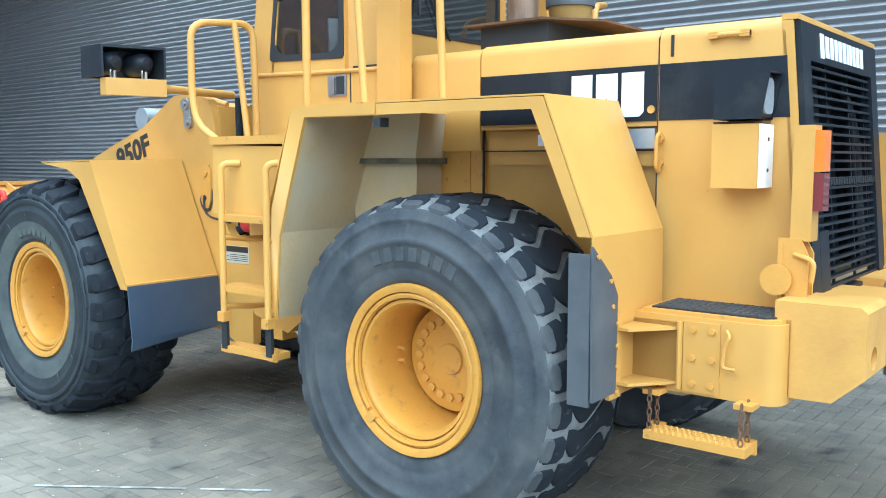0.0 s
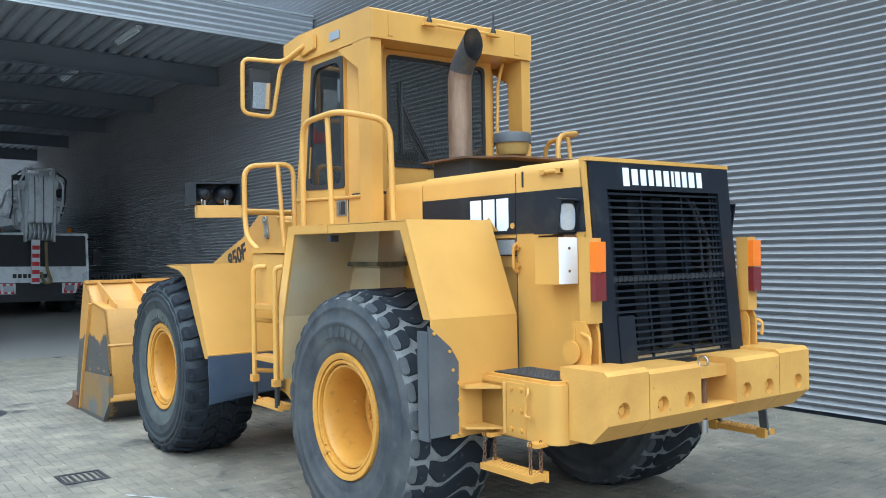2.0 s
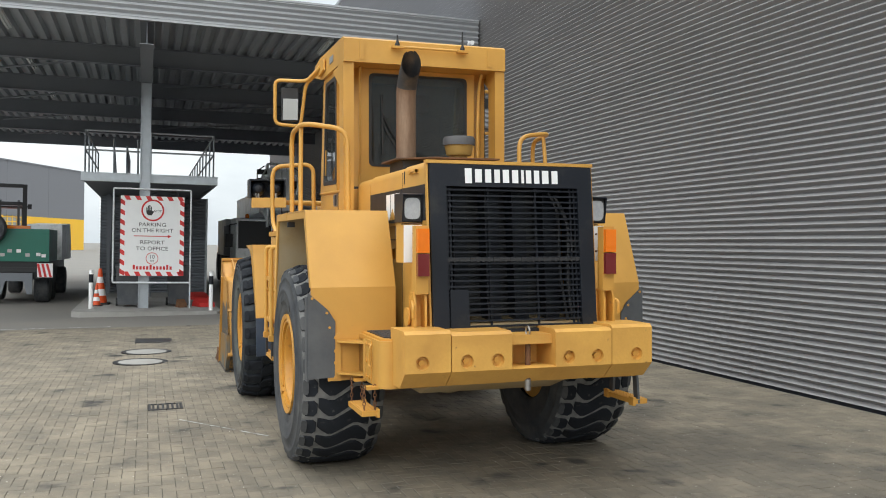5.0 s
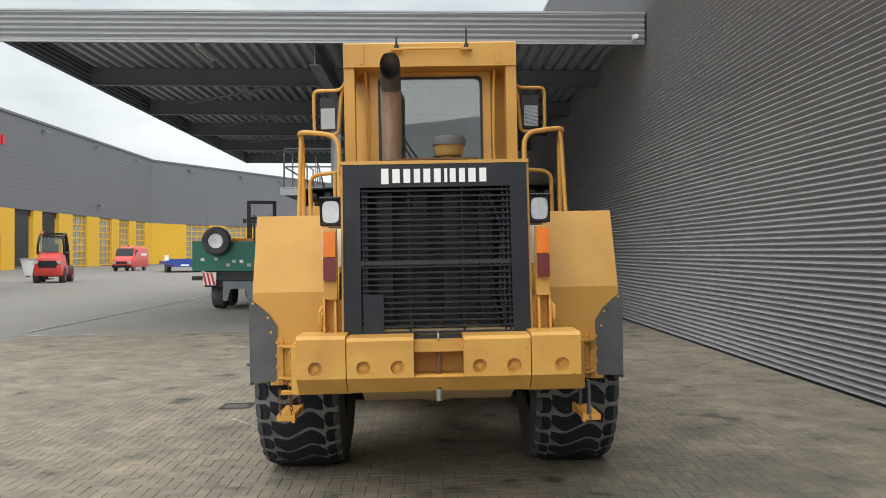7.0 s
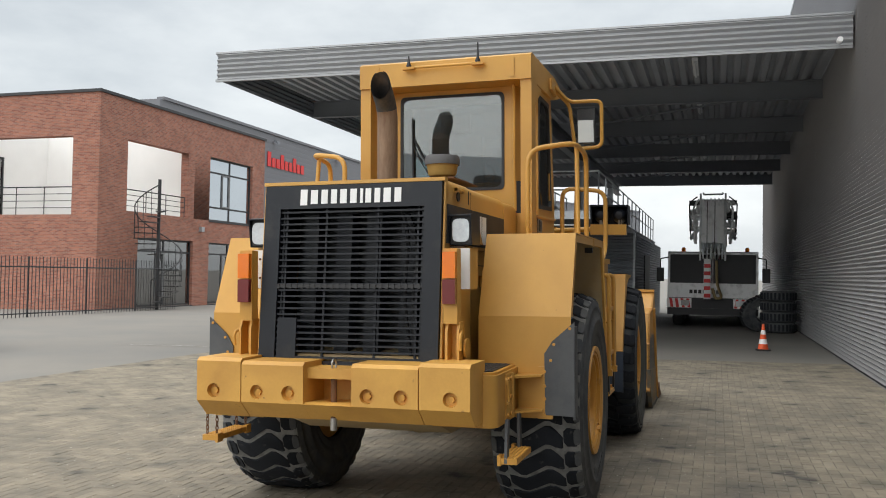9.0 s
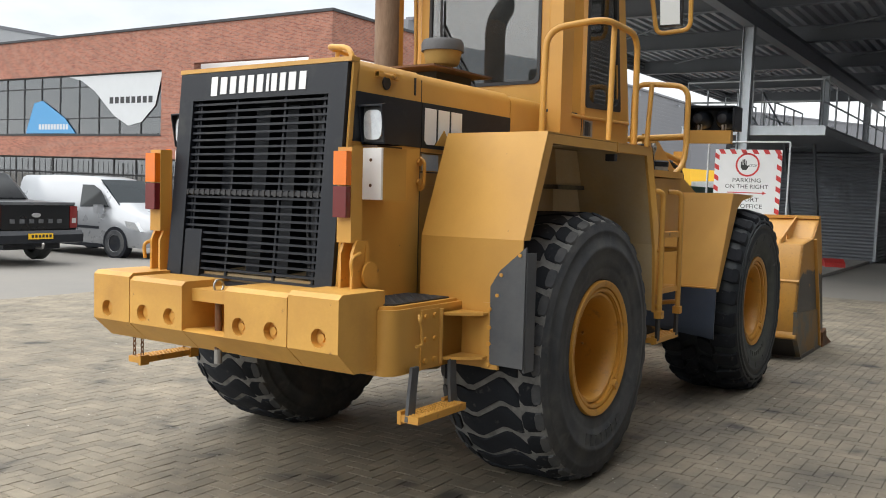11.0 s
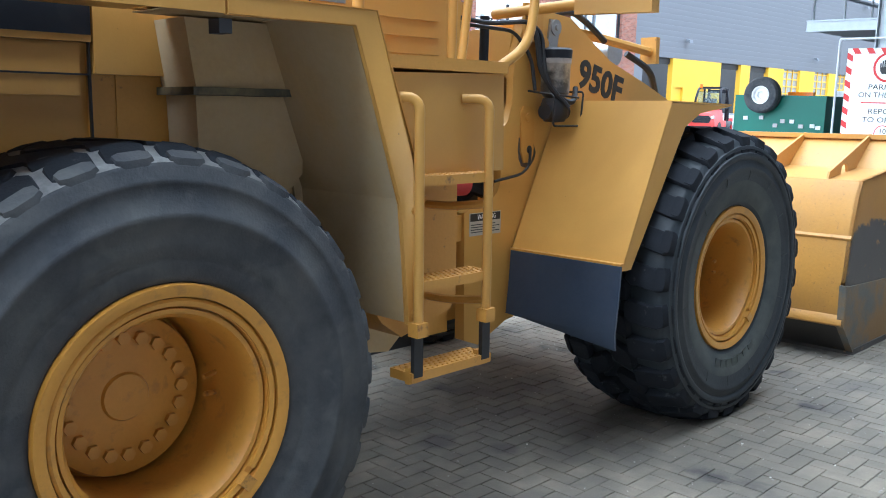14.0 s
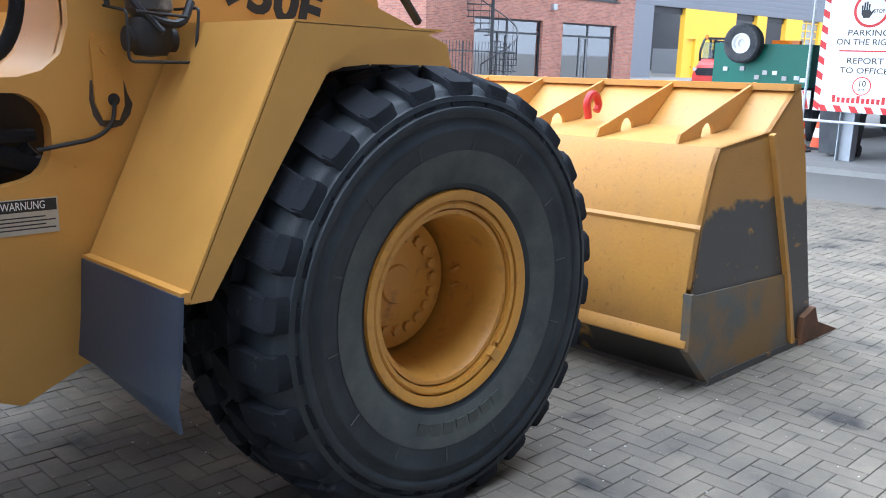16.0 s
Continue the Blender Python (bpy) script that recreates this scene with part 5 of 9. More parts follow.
# cab
bm = B()
box(bm, (0.62, -0.7, 1.72), (1.74, 0.7, 2.14))
cab = part("cab_base", bm, M_yel, loader, "yellow cab base", bevel=0.02)
for sgn in (1, -1):
    # the stout rear post of the roll-over frame
    bm = B()
    prism(bm, [(0.54, 1.9), (0.7, 1.9), (0.7, 3.05), (0.78, 3.22), (0.54, 3.22)], "y", 0.645, 0.735)
    mpart("roof_post", bm, M_yel, sgn, None, "stout yellow rear post", bevel=0.02)
    bm = B()
    prism(bm, [(0.775, 0.495), (1.0, 0.665), (1.0, 0.703), (0.772, 0.53)], "z", 2.14, 3.22)
    mpart("cab_corner", bm, M_yel, sgn, None, bevel=0.004)
    bm = B()
    prism(bm, [(0.7, 3.21), (1.0, 3.21), (0.9, 3.14), (0.7, 3.02)], "y", 0.70, 0.73)
    mpart("post_gusset", bm, M_yel, sgn, bevel=0.006)
    # side wall with its long window
    bm = B()
    t0, t1 = 0.665, 0.705
    prism(bm, [(0.962, 2.14), (0.985, 2.14), (0.985, 3.22), (0.962, 3.22)], "y", t0, t1)
    prism(bm, [(0.985, 2.14), (1.56, 2.14), (1.54, 2.24), (0.985, 2.22)], "y", t0, t1)
    prism(bm, [(0.985, 3.15), (1.45, 3.15), (1.45, 3.22), (0.985, 3.22)], "y", t0, t1)
    prism(bm, [(1.54, 2.14), (1.74, 2.14), (1.56, 3.22), (1.42, 3.22), (1.42, 3.15)], "y", t0, t1)
    mpart("cab_side", bm, M_yel, sgn, cab)
    bm = B()
    outer = [(0.965, 2.2), (1.565, 2.22), (1.44, 3.17), (0.965, 3.17)]
    inner = [(1.0, 2.235), (1.535, 2.255), (1.405, 3.135), (1.0, 3.135)]
    seal_ring(bm, round_poly(outer, 0.03), round_poly(inner, 0.1), "y", 0.69, 0.712)
    mpart("window_seal", bm, M_dark, sgn, cab)
    bm = B()
    prism(bm, [(0.99, 2.225), (1.545, 2.245), (1.415, 3.145), (0.99, 3.145)], "y", 0.694, 0.698)
    pane = mpart("side_window", bm, M_cabglass, sgn, cab, "tinted cab window")
    bm = B()
    tube(bm, [(0.9, 0.706, 2.13), (1.72, 0.706, 2.15)], 0.012)
    tube(bm, [(0.62, 0.706, 2.13), (0.9, 0.706, 2.13)], 0.012)
    mpart("belt_moulding", bm, M_yel, sgn, cab)
    bm = B()
    box(bm, (0.92, 0.7, 1.78), (0.926, 0.7035, 2.14))
    box(bm, (0.926, 0.7, 1.776), (1.62, 0.7035, 1.782))
    mpart("door_gap", bm, M_dark, sgn, cab)
    bm = B()
    box(bm, (0.95, 0.7, 2.0), (1.09, 0.707, 2.115))
    dh = mpart("handle_recess", bm, M_steel, sgn, cab, "chrome door handle in a square recess", bevel=0.004)
    bm = B()
    box(bm, (0.965, 0.7075, 2.01), (1.025, 0.709, 2.105))
    mpart("recess_shadow_plate", bm, M_dark, sgn, dh)
    bm = B()
    box(bm, (1.03, 0.707, 2.012), (1.06, 0.72, 2.1))
    mpart("handle_lever", bm, M_steel, sgn, dh, bevel=0.004)
    # cab foot and ribs under the door
    bm = B()
    for z in (1.83, 1.9, 1.97):
        box(bm, (1.0, -0.71, z), (1.6, -0.702, z + 0.012)) if sgn < 0 else None
    if len(bm.verts):
        part("door_ribs", bm, M_yel, cab)
    else:
        bm.free()
    # mirror on its bent arm
    bm = B()
    tube(bm, [(1.45, 0.76, 3.33), (1.62, 0.86, 3.22), (1.75, 1.14, 3.24), (1.76, 1.14, 2.82), (1.73, 0.9, 2.8), (1.66, 0.86, 3.2), (1.5, 0.76, 3.3)], 0.017, 0.06, n=9)
    arm = mpart("mirror_arm", bm, M_yel, sgn, None, "bent yellow tube mirror arm")
    bm = B()
    box(bm, (1.735, 0.92, 2.85), (1.77, 1.08, 3.17))
    mir = mpart("mirror_case", bm, M_dark, sgn, arm, bevel=0.012)
    bm = B()
    box(bm, (1.715, 0.93, 2.86), (1.7195, 1.07, 3.06))
    for v in bm.verts:
        v.co.x -= (v.co.z - 2.96) * 0.12 + (v.co.y - 1.0) * -0.12
    m_mirror = bpy.data.materials.get("mirror_glass") or mat("mirror_glass", (0.8, 0.82, 0.82), 0.03, metal=1.0, var=0.01, rough_var=0.01)
    mpart("mirror_glass", bm, m_mirror, sgn, arm)
    bm = B()
    prism(bm, [(1.3, 3.28), (1.52, 3.25), (1.52, 3.36), (1.3, 3.38)], "y", 0.742, 0.765)
    mpart("mirror_bracket", bm, M_yel, sgn, arm, bevel=0.004)

# rear wall of the cab
bm = B()
for lo, hi in (((-0.53, 1.75), (-0.44, 3.21)), ((0.44, 1.75), (0.53, 3.21)), ((-0.44, 1.75), (0.44, 2.37)), ((-0.44, 3.155), (0.44, 3.21))):
    box(bm, (0.77, lo[0], lo[1]), (0.81, hi[0], hi[1]))
part("cab_rear_wall", bm, M_yel, cab)
bm = B()
seal_ring(bm, round_poly([(-0.458, 2.35), (0.458, 2.35), (0.458, 3.17), (-0.458, 3.17)], 0.05), round_poly([(-0.435, 2.373), (0.435, 2.373), (0.435, 3.147), (-0.435, 3.147)], 0.06), "x", 0.762, 0.785)
part("rear_window_seal", bm, M_dark, cab)
bm = B()
box(bm, (0.772, -0.445, 2.36), (0.776, 0.445, 3.16))
part("rear_window", bm, M_rearglass, cab, "tinted rear cab window reflecting the sky")
bm = B()
tube(bm, [(0.755, 0.05, 2.34), (0.75, 0.27, 2.68), (0.75, 0.33, 2.8)], 0.007)
tube(bm, [(0.753, 0.1, 2.34), (0.748, 0.3, 2.66), (0.748, 0.35, 2.78)], 0.005)
tube(bm, [(0.75, 0.335, 2.45), (0.75, 0.345, 2.98)], 0.009)
part("rear_wiper", bm, M_dark, cab)
bm = B()
for y in (-0.69, 0.63):
    prism(bm, [(1.68, 2.14), (1.76, 2.14), (1.6, 3.22), (1.52, 3.22)], "y", y, y + 0.06)
prism(bm, [(1.7, 2.1), (1.77, 2.1), (1.75, 2.2), (1.68, 2.2)], "y", -0.69, 0.69)
part("windscreen_frame", bm, M_yel, cab)
bm = B()
prism(bm, [(1.725, 2.15), (1.73, 2.15), (1.575, 3.22), (1.57, 3.22)], "y", -0.63, 0.63)
part("windscreen", bm, M_cabglass, cab)
bm = B()
prism(bm, [(0.52, 3.21), (0.52, 3.405), (0.56, 3.425), (1.6, 3.44), (1.86, 3.41), (1.86, 3.3), (1.5, 3.22), (1.2, 3.22)], "y", -0.735, 0.735)
roof = part("cab_roof", bm, M_yel, loader, "flat yellow cab roof with a folded edge", bevel=0.018)
bm = B()
bm.free()
for y in (-0.6, 0.56):
    bm = B()
    box(bm, (0.512, y, 3.235), (0.522, y + 0.04, 3.385))
    part("roof_rib", bm, M_yel, roof, bevel=0.01)
bm = B()
tube(bm, [(0.525, 0.3, 3.36), (0.47, 0.28, 3.35), (0.47, -0.3, 3.35), (0.525, -0.32, 3.36)], 0.011, 0.03)
part("roof_rail", bm, M_yel, roof)
for y, h in ((0.28, 0.05), (-0.31, 0.12)):
    bm = B()
    box(bm, (0.45, y - 0.05, 3.335), (0.5, y + 0.05, 3.355))
    part("aerial_mount", bm, M_yel_worn, roof, bevel=0.004)
    bm = B()
    lathe(bm, [(0.018, 3.35), (0.022, 3.37), (0.01, 3.4), (0.006, 3.4 + h), (0.0, 3.4 + h)], "z", (0.47, y, 0), 10)
    part("aerial_base", bm, M_dark, roof)
bm = B()
for lo, hi in (((0.95, 0.738, 3.29), (1.1, 0.742, 3.35)),):
    box(bm, lo, hi)
part("roof_plate", bm, M_galv, roof)
for y in (0.56, -0.56):
    bm = B()
    tube(bm, [(0.66, y, 3.2), (0.72, y * 0.99, 3.05), (0.73, y * 0.98, 2.6), (0.72, y, 2.15)], 0.014, 0.1)
    part("post_conduit", bm, M_yel, cab)

# inside the cab
M_seat = mat("black_seat_cloth", (0.03, 0.03, 0.032), 0.85, var=0.2, scale=8, fine=120)
bm = B()
prism(bm, [(1.0, 2.2), (1.02, 2.28), (1.4, 2.32), (1.42, 2.22)], "y", -0.26, 0.26)
part("seat_cushion", bm, M_seat, cab, bevel=0.03)
bm = B()
prism(bm, [(0.9, 2.3), (1.0, 2.28), (0.96, 2.82), (0.88, 2.82)], "y", -0.24, 0.24)
part("seat_back", bm, M_seat, cab, bevel=0.04)
bm = B()
prism(bm, [(0.88, 2.86), (0.95, 2.86), (0.94, 3.02), (0.89, 3.02)], "y", -0.13, 0.13)
tube(bm, [(0.92, 0.07, 2.8), (0.92, 0.07, 2.88)], 0.01)
tube(bm, [(0.92, -0.07, 2.8), (0.92, -0.07, 2.88)], 0.01)
part("head_rest", bm, M_seat, cab, bevel=0.02)
bm = B()
tube(bm, [(1.62, 0, 2.2), (1.5, 0, 2.52)], 0.03)
ring = [(1.48 + 0.09 * math.cos(a), 0.2 * math.sin(a), 2.53 + 0.17 * math.cos(a)) for a in [k * math.pi / 12 for k in range(25)]]
tube(bm, ring, 0.013)
tube(bm, [(1.48, -0.2, 2.53), (1.48, 0.2, 2.53)], 0.01)
part("steering_wheel", bm, M_dark, cab)
bm = B()
box(bm, (0.8, -0.6, 2.14), (1.5, -0.36, 2.42))
part("side_console", bm, M_dark, cab, bevel=0.03)
bm = B()
box(bm, (0.62, -0.66, 2.14), (1.7, 0.66, 2.16))
part("cab_floor", bm, M_dark, cab)

# front frame with its tower
for sgn in (1, -1):
    pl = [(1.9, 0.5), (2.0, 0.46), (2.2, 0.55), (2.6, 0.62), (3.3, 0.6), (3.75, 0.85), (3.95, 1.25), (3.84, 1.62), (3.4, 1.77), (3.04, 1.88), (2.67, 2.08), (2.45, 2.1), (2.3, 2.04), (2.24, 1.9), (2.22, 1.76), (2.22, 1.64), (2.19, 1.55), (2.13, 1.5), (2.06, 1.48), (1.88, 1.475), (1.88, 1.44), (2.06, 1.432), (2.095, 1.416), (2.12, 1.393), (2.138, 1.362), (2.146, 1.325), (2.146, 1.28), (2.138, 1.24), (2.122, 1.208), (2.098, 1.184), (2.06, 1.168), (1.97, 1.15), (1.89, 1.12)]
    bm = B()
    prism(bm, pl, "y", 0.54, 0.6)
    fr = mpart("loader_frame", bm, M_yel, sgn, None, "yellow front frame side plate", bevel=0.008)
    bm = B()
    rings = []
    for y, k in ((0.2, 0.0), (0.56, 0.0)):
        rings.append([(1.9, y, 1.47), (2.06, y, 1.476), (2.13, y, 1.5), (2.19, y, 1.55), (2.22, y, 1.64), (2.22, y, 1.76), (2.25, y, 2.0), (2.27, y, 2.0), (2.24, y, 1.76), (2.24, y, 1.63), (2.2, y, 1.52), (2.13, y, 1.47), (2.06, y, 1.45), (1.9, y, 1.445)])
    loft(bm, rings)
    mpart("curved_cover", bm, M_yel, sgn, fr)
    bm = B()
    tube(bm, [(1.8, 0.45, 1.28), (2.02, 0.5, 1.24), (2.14, 0.5, 1.2)], 0.035, 0.05)
    tube(bm, [(1.8, 0.4, 1.2), (2.0, 0.46, 1.16), (2.12, 0.5, 1.26)], 0.03, 0.05)
    tube(bm, [(1.75, 0.5, 1.34), (2.0, 0.54, 1.3), (2.12, 0.52, 1.3)], 0.022, 0.05)
    mpart("steering_hose", bm, M_tread, sgn, fr)
    # dark box added behind the hoses; its colour gives the opening its shade
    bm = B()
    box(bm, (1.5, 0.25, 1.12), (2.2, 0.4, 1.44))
    mpart("hose_recess_shade", bm, M_dark, sgn, fr)
    bm = B()
    tube(bm, [(2.12, 0.5, 2.05), (2.11, 0.5, 1.66), (2.05, 0.5, 1.535), (1.92, 0.5, 1.52), (1.7, 0.48, 1.5)], 0.023, 0.1, n=12)
    mpart("large_hose", bm, M_tread, sgn, fr, "thick black hydraulic hose")
    bm = B()
    box(bm, (1.62, 0.3, 1.56), (1.98, 0.5, 2.1))
    box(bm, (1.84, 0.5, 1.6), (1.93, 0.52, 1.68))
    mpart("hinge_cover", bm, M_yel, sgn, fr, bevel=0.02)
    bm = B()
    box(bm, (1.62, 0.3, 0.985), (1.888, 0.585, 1.11))
    mpart("hinge_lug", bm, M_yel_worn, sgn, fr, bevel=0.008)
    bm = B()
    box(bm, (1.74, 0.3, 0.53), (1.885, 0.5, 0.98))
    mpart("hinge_block", bm, M_yel_worn, sgn, fr, bevel=0.015)
    lettering("950F", 0.2, Matrix.Translation((3.17 if sgn > 0 else 2.96, sgn * 0.6012, 1.705 if sgn > 0 else 1.755)) @ pose(0, 0, 0, 90, 0, 180 if sgn > 0 else 0) @ Matrix.Rotation(radians(16 if sgn > 0 else -13), 4, "Z"), M_blacktxt, loader, "model_number", fit=0.42, bold=0.007)
    bm = B()
    box(bm, (1.925, 0.6, 1.005), (2.15, 0.6025, 1.115))
    wl = mpart("warning_label", bm, M_label, sgn, fr, "black and white warning label")
    bm = B()
    box(bm, (1.93, 0.6025, 1.075), (2.145, 0.6035, 1.112))
    mpart("label_head", bm, M_blacktxt, sgn, wl)
    if sgn < 0:
        lettering("WARNUNG", 0.035, Matrix.Translation((2.045, -0.604, 1.093)) @ pose(0, 0, 0, 90, 0, 0), M_white, loader, "label_word", 0.0005, 0.13)
    for k in range(4):
        bm = B()
        box(bm, (1.935, 0.6025, 1.02 + k * 0.012), (2.14 - 0.03 * (k % 2), 0.6032, 1.024 + k * 0.012))
        mpart("label_line", bm, M_frame, sgn, wl)
    # tie-down plate with its soot mark and cable
    bm = B()
    prism(bm, [(2.31, 1.345), (2.285, 1.4), (2.28, 1.59), (2.3, 1.625), (2.36, 1.625), (2.38, 1.59), (2.38, 1.39), (2.36, 1.345)], "y", 0.6, 0.612)
    cyl(bm, (2.33, 0.612, 1.57), 0.022, 0.012, "y", 16)
    soot = B()
    prism(soot, [(2.276, 1.47), (2.27, 1.41), (2.28, 1.36), (2.3, 1.328), (2.335, 1.318), (2.372, 1.326), (2.402, 1.36), (2.412, 1.395), (2.396, 1.43), (2.386, 1.47)], "y", 0.6, 0.6014)
    mpart("soot_mark", soot, M_soot, sgn, fr)
    mpart("tie_plate", bm, M_yel_worn, sgn, fr, bevel=0.002)
    bm = B()
    cyl(bm, (2.345, 0.6122, 1.41), 0.02, 0.001, "y", 16)
    mpart("tie_hole", bm, M_dark, sgn, fr)
    bm = B()
    tube(bm, [(2.345, 0.62, 1.41), (2.33, 0.63, 1.33), (2.27, 0.63, 1.29), (2.1, 0.6, 1.26)], 0.007, 0.04)
    mpart("tie_cable", bm, M_dark, sgn, fr)
    # front fender
    fn = mpart("front_fender", sheet([(2.228, 0.888), (2.594, 1.65), (3.172, 1.64)], 0.61, 1.2648), M_yel, sgn, None, "yellow sheet fender over the front wheel", angle=12)
    bm = band([(2.233, 0.889), (2.597, 1.647), (3.168, 1.637)], [(2.3, 0.889), (2.72, 1.535), (2.86, 1.6)], 1.252, 1.2643)
    mpart("fender_rim", bm, M_yel, sgn, fn)
    bm = B()
    box(bm, (2.205, 0.62, 0.895), (2.235, 1.27, 0.925))
    mpart("fender_edge", bm, M_yel_worn, sgn, fn, bevel=0.003)
    bm = B()
    rings = []
    for z, dx in ((0.915, 0.0), (0.75, -0.012), (0.6, -0.03), (0.53, -0.02)):
        y1 = 1.275
        y0 = 0.63 + (0.1 if z < 0.58 else 0)
        rings.append([(2.2 + dx, y0, z + (0.06 if z < 0.6 else 0)), (2.2 + dx + 0.012, y0, z + (0.06 if z < 0.6 else 0)), (2.2 + dx + 0.012, y1, z), (2.2 + dx, y1, z)])
    loft(bm, rings)
    mpart("front_flap", bm, M_blueflap, sgn, None, "dark blue-grey rubber mud flap")
    bm = B()
    cyl(bm, (0, 0, 0), 0.018, 0.004, "x", 12)
    for v in bm.verts:
        v.co = Vector((2.42, 0.93, 1.27)) + v.co
    mpart("fender_plug", bm, M_dark, sgn, fn)
    # lamp bar
    bm = B()
    tube(bm, [(2.3, 0.4, 2.08), (2.28, 1.0, 2.09)], 0.026, n=12)
    bar = mpart("lamp_bar", bm, M_yel, sgn, None, "yellow lamp arm")
    bm = B()
    box(bm, (2.2, 0.97, 2.035), (2.26, 1.3, 2.135))
    for v in bm.verts:
        v.co.x += (v.co.y - 0.97) * 0.35
    mpart("lamp_plate", bm, M_yel, sgn, bar, bevel=0.003)
    bm = B()
    for lo, hi in (((2.2, 0.97, 2.31), (2.42, 1.32, 2.325)), ((2.2, 0.97, 2.14), (2.42, 0.982, 2.31)), ((2.2, 1.308, 2.14), (2.42, 1.32, 2.31)), ((2.4, 0.98, 2.14), (2.42, 1.31, 2.31))):
        box(bm, lo, hi)
    for v in bm.verts:
        v.co.x += (v.co.y - 0.97) * 0.35
    hs = mpart("lamp_housing", bm, M_black, sgn, bar, "black lamp housing")
    for y in (1.06, 1.23):
        bm = B()
        dx = (y - 0.97) * 0.35
        lathe(bm, [(0.0, 2.215), (0.035, 2.22), (0.06, 2.25), (0.07, 2.3), (0.072, 2.39)], "x", (dx, y, 2.228), 20)
        mpart("lamp_shell", bm, M_black, sgn, bar)
        bm = B()
        tube(bm, [(2.25 + dx, y, 2.13), (2.245 + dx, y, 2.2)], 0.012)
        tube(bm, [(2.25 + dx, y + 0.02, 2.13), (2.24 + dx, y + 0.03, 2.18), (2.26 + dx, y, 2.21)], 0.006, 0.02)
        mpart("lamp_mount", bm, M_steel, sgn, bar)
    # lifting arm
    bm = B()
    prism(bm, [(2.5, 1.93), (2.62, 2.03), (3.4, 1.62), (4.2, 0.95), (4.85, 0.52), (4.9, 0.36), (4.7, 0.3), (4.0, 0.62), (3.3, 1.28)], "y", 0.33, 0.45)
    mpart("lift_arm", bm, M_yel_worn, sgn, bevel=0.01)
    bm = B()
    tube(bm, [(2.45, 0.4, 0.9), (3.2, 0.4, 1.1)], 0.075, n=16)
    tube(bm, [(3.2, 0.4, 1.1), (3.75, 0.4, 1.25)], 0.04, n=14)
    mpart("lift_cylinder", bm, M_yel_worn, sgn)
    bm = B()
    for x, z in ((2.53, 2.02), (2.5, 1.9)):
        cyl(bm, (x, 0.59, z), 0.04, 0.03, "y", 18)
        cyl(bm, (x, 0.62, z), 0.016, 0.012, "y", 8)
    prism(bm, [(2.46, 1.87), (2.54, 1.87), (2.57, 2.05), (2.49, 2.06)], "y", 0.6, 0.612)
    mpart("pin_keeper", bm, M_steel, sgn, fr)
bm = B()
prism(bm, [(2.02, 0.5), (3.6, 0.55), (3.6, 0.75), (2.4, 0.9), (2.3, 1.7), (2.02, 1.3)], "y", -0.27, 0.27)
part("frame_core", bm, M_yel_worn, loader)
bm = B()
tube(bm, [(2.6, 0.0, 1.95), (3.35, 0.0, 2.02)], 0.1, n=20)
tube(bm, [(2.75, 0.1, 2.05), (3.0, 0.14, 2.12), (3.3, 0.1, 2.1)], 0.022, 0.08)
part("tilt_cylinder", bm, M_yel_worn, loader, "yellow tilt cylinder")
bm = B()
tube(bm, [(3.35, 0.0, 2.02), (3.75, 0.0, 2.0)], 0.045, n=16)
part("tilt_rod", bm, M_steel, loader, "bright chromed piston rod")
bm = B()
prism(bm, [(3.62, 1.88), (3.7, 2.06), (3.8, 2.06), (3.86, 1.9), (3.98, 1.3), (4.1, 0.8), (3.98, 0.76), (3.84, 1.2)], "y", -0.09, 0.09)
part("bell_crank", bm, M_yel_worn, loader, bevel=0.012)
bm = B()
cyl(bm, (3.74, -0.16, 1.98), 0.085, 0.32, "y", 24)
part("crank_boss", bm, M_galv, loader)
bm = B()
tube(bm, [(4.04, 0, 0.8), (4.75, 0, 0.82)], 0.06, n=12)
part("bucket_link", bm, M_yel_worn, loader)
# pipework on the tower, on the side of the filter bowl
bm = B()
tube(bm, [(2.78, -0.42, 2.05), (3.2, -0.42, 2.02), (3.75, -0.42, 1.97)], 0.028, 0.1)
box(bm, (3.72, -0.47, 1.9), (3.76, -0.36, 2.06))
part("tower_pipe", bm, M_yel_worn, loader)
bm = B()
tube(bm, [(2.6, -0.45, 2.08), (2.8, -0.5, 2.14), (3.05, -0.45, 2.08), (3.2, -0.45, 2.0)], 0.018, 0.1)
tube(bm, [(3.5, -0.4, 1.95), (3.65, -0.48, 1.86), (3.85, -0.4, 1.72)], 0.02, 0.1)
part("tower_hose", bm, M_dark, loader)
bm = B()
lathe(bm, [(0.0, 1.66), (0.05, 1.665), (0.072, 1.69), (0.074, 1.83), (0.078, 1.835), (0.078, 1.87), (0.07, 1.885), (0.0, 1.89)], "z", (2.44, -0.69, 0), 24)
M_bowl = mat("cloudy_bowl", (0.34, 0.31, 0.27), 0.35, var=0.3, scale=14, fine=60, dirt=(0.05, 0.045, 0.04), dirt_amount=0.45, dirt_scale=9, dirt_sharp=0.08, coat=0.4)
bowl = part("grease_reservoir", bm, M_bowl, loader, "cloudy grease reservoir with black lid in a wire cage")
bm = B()
lathe(bm, [(0.0, 1.545), (0.05, 1.55), (0.07, 1.58), (0.07, 1.63), (0.06, 1.665), (0.0, 1.667)], "z", (2.44, -0.69, 0), 20)
cyl(bm, (2.36, -0.69, 1.6), 0.04, 0.16, "x", 14)
part("pump_body", bm, M_dark, bowl)
bm = B()
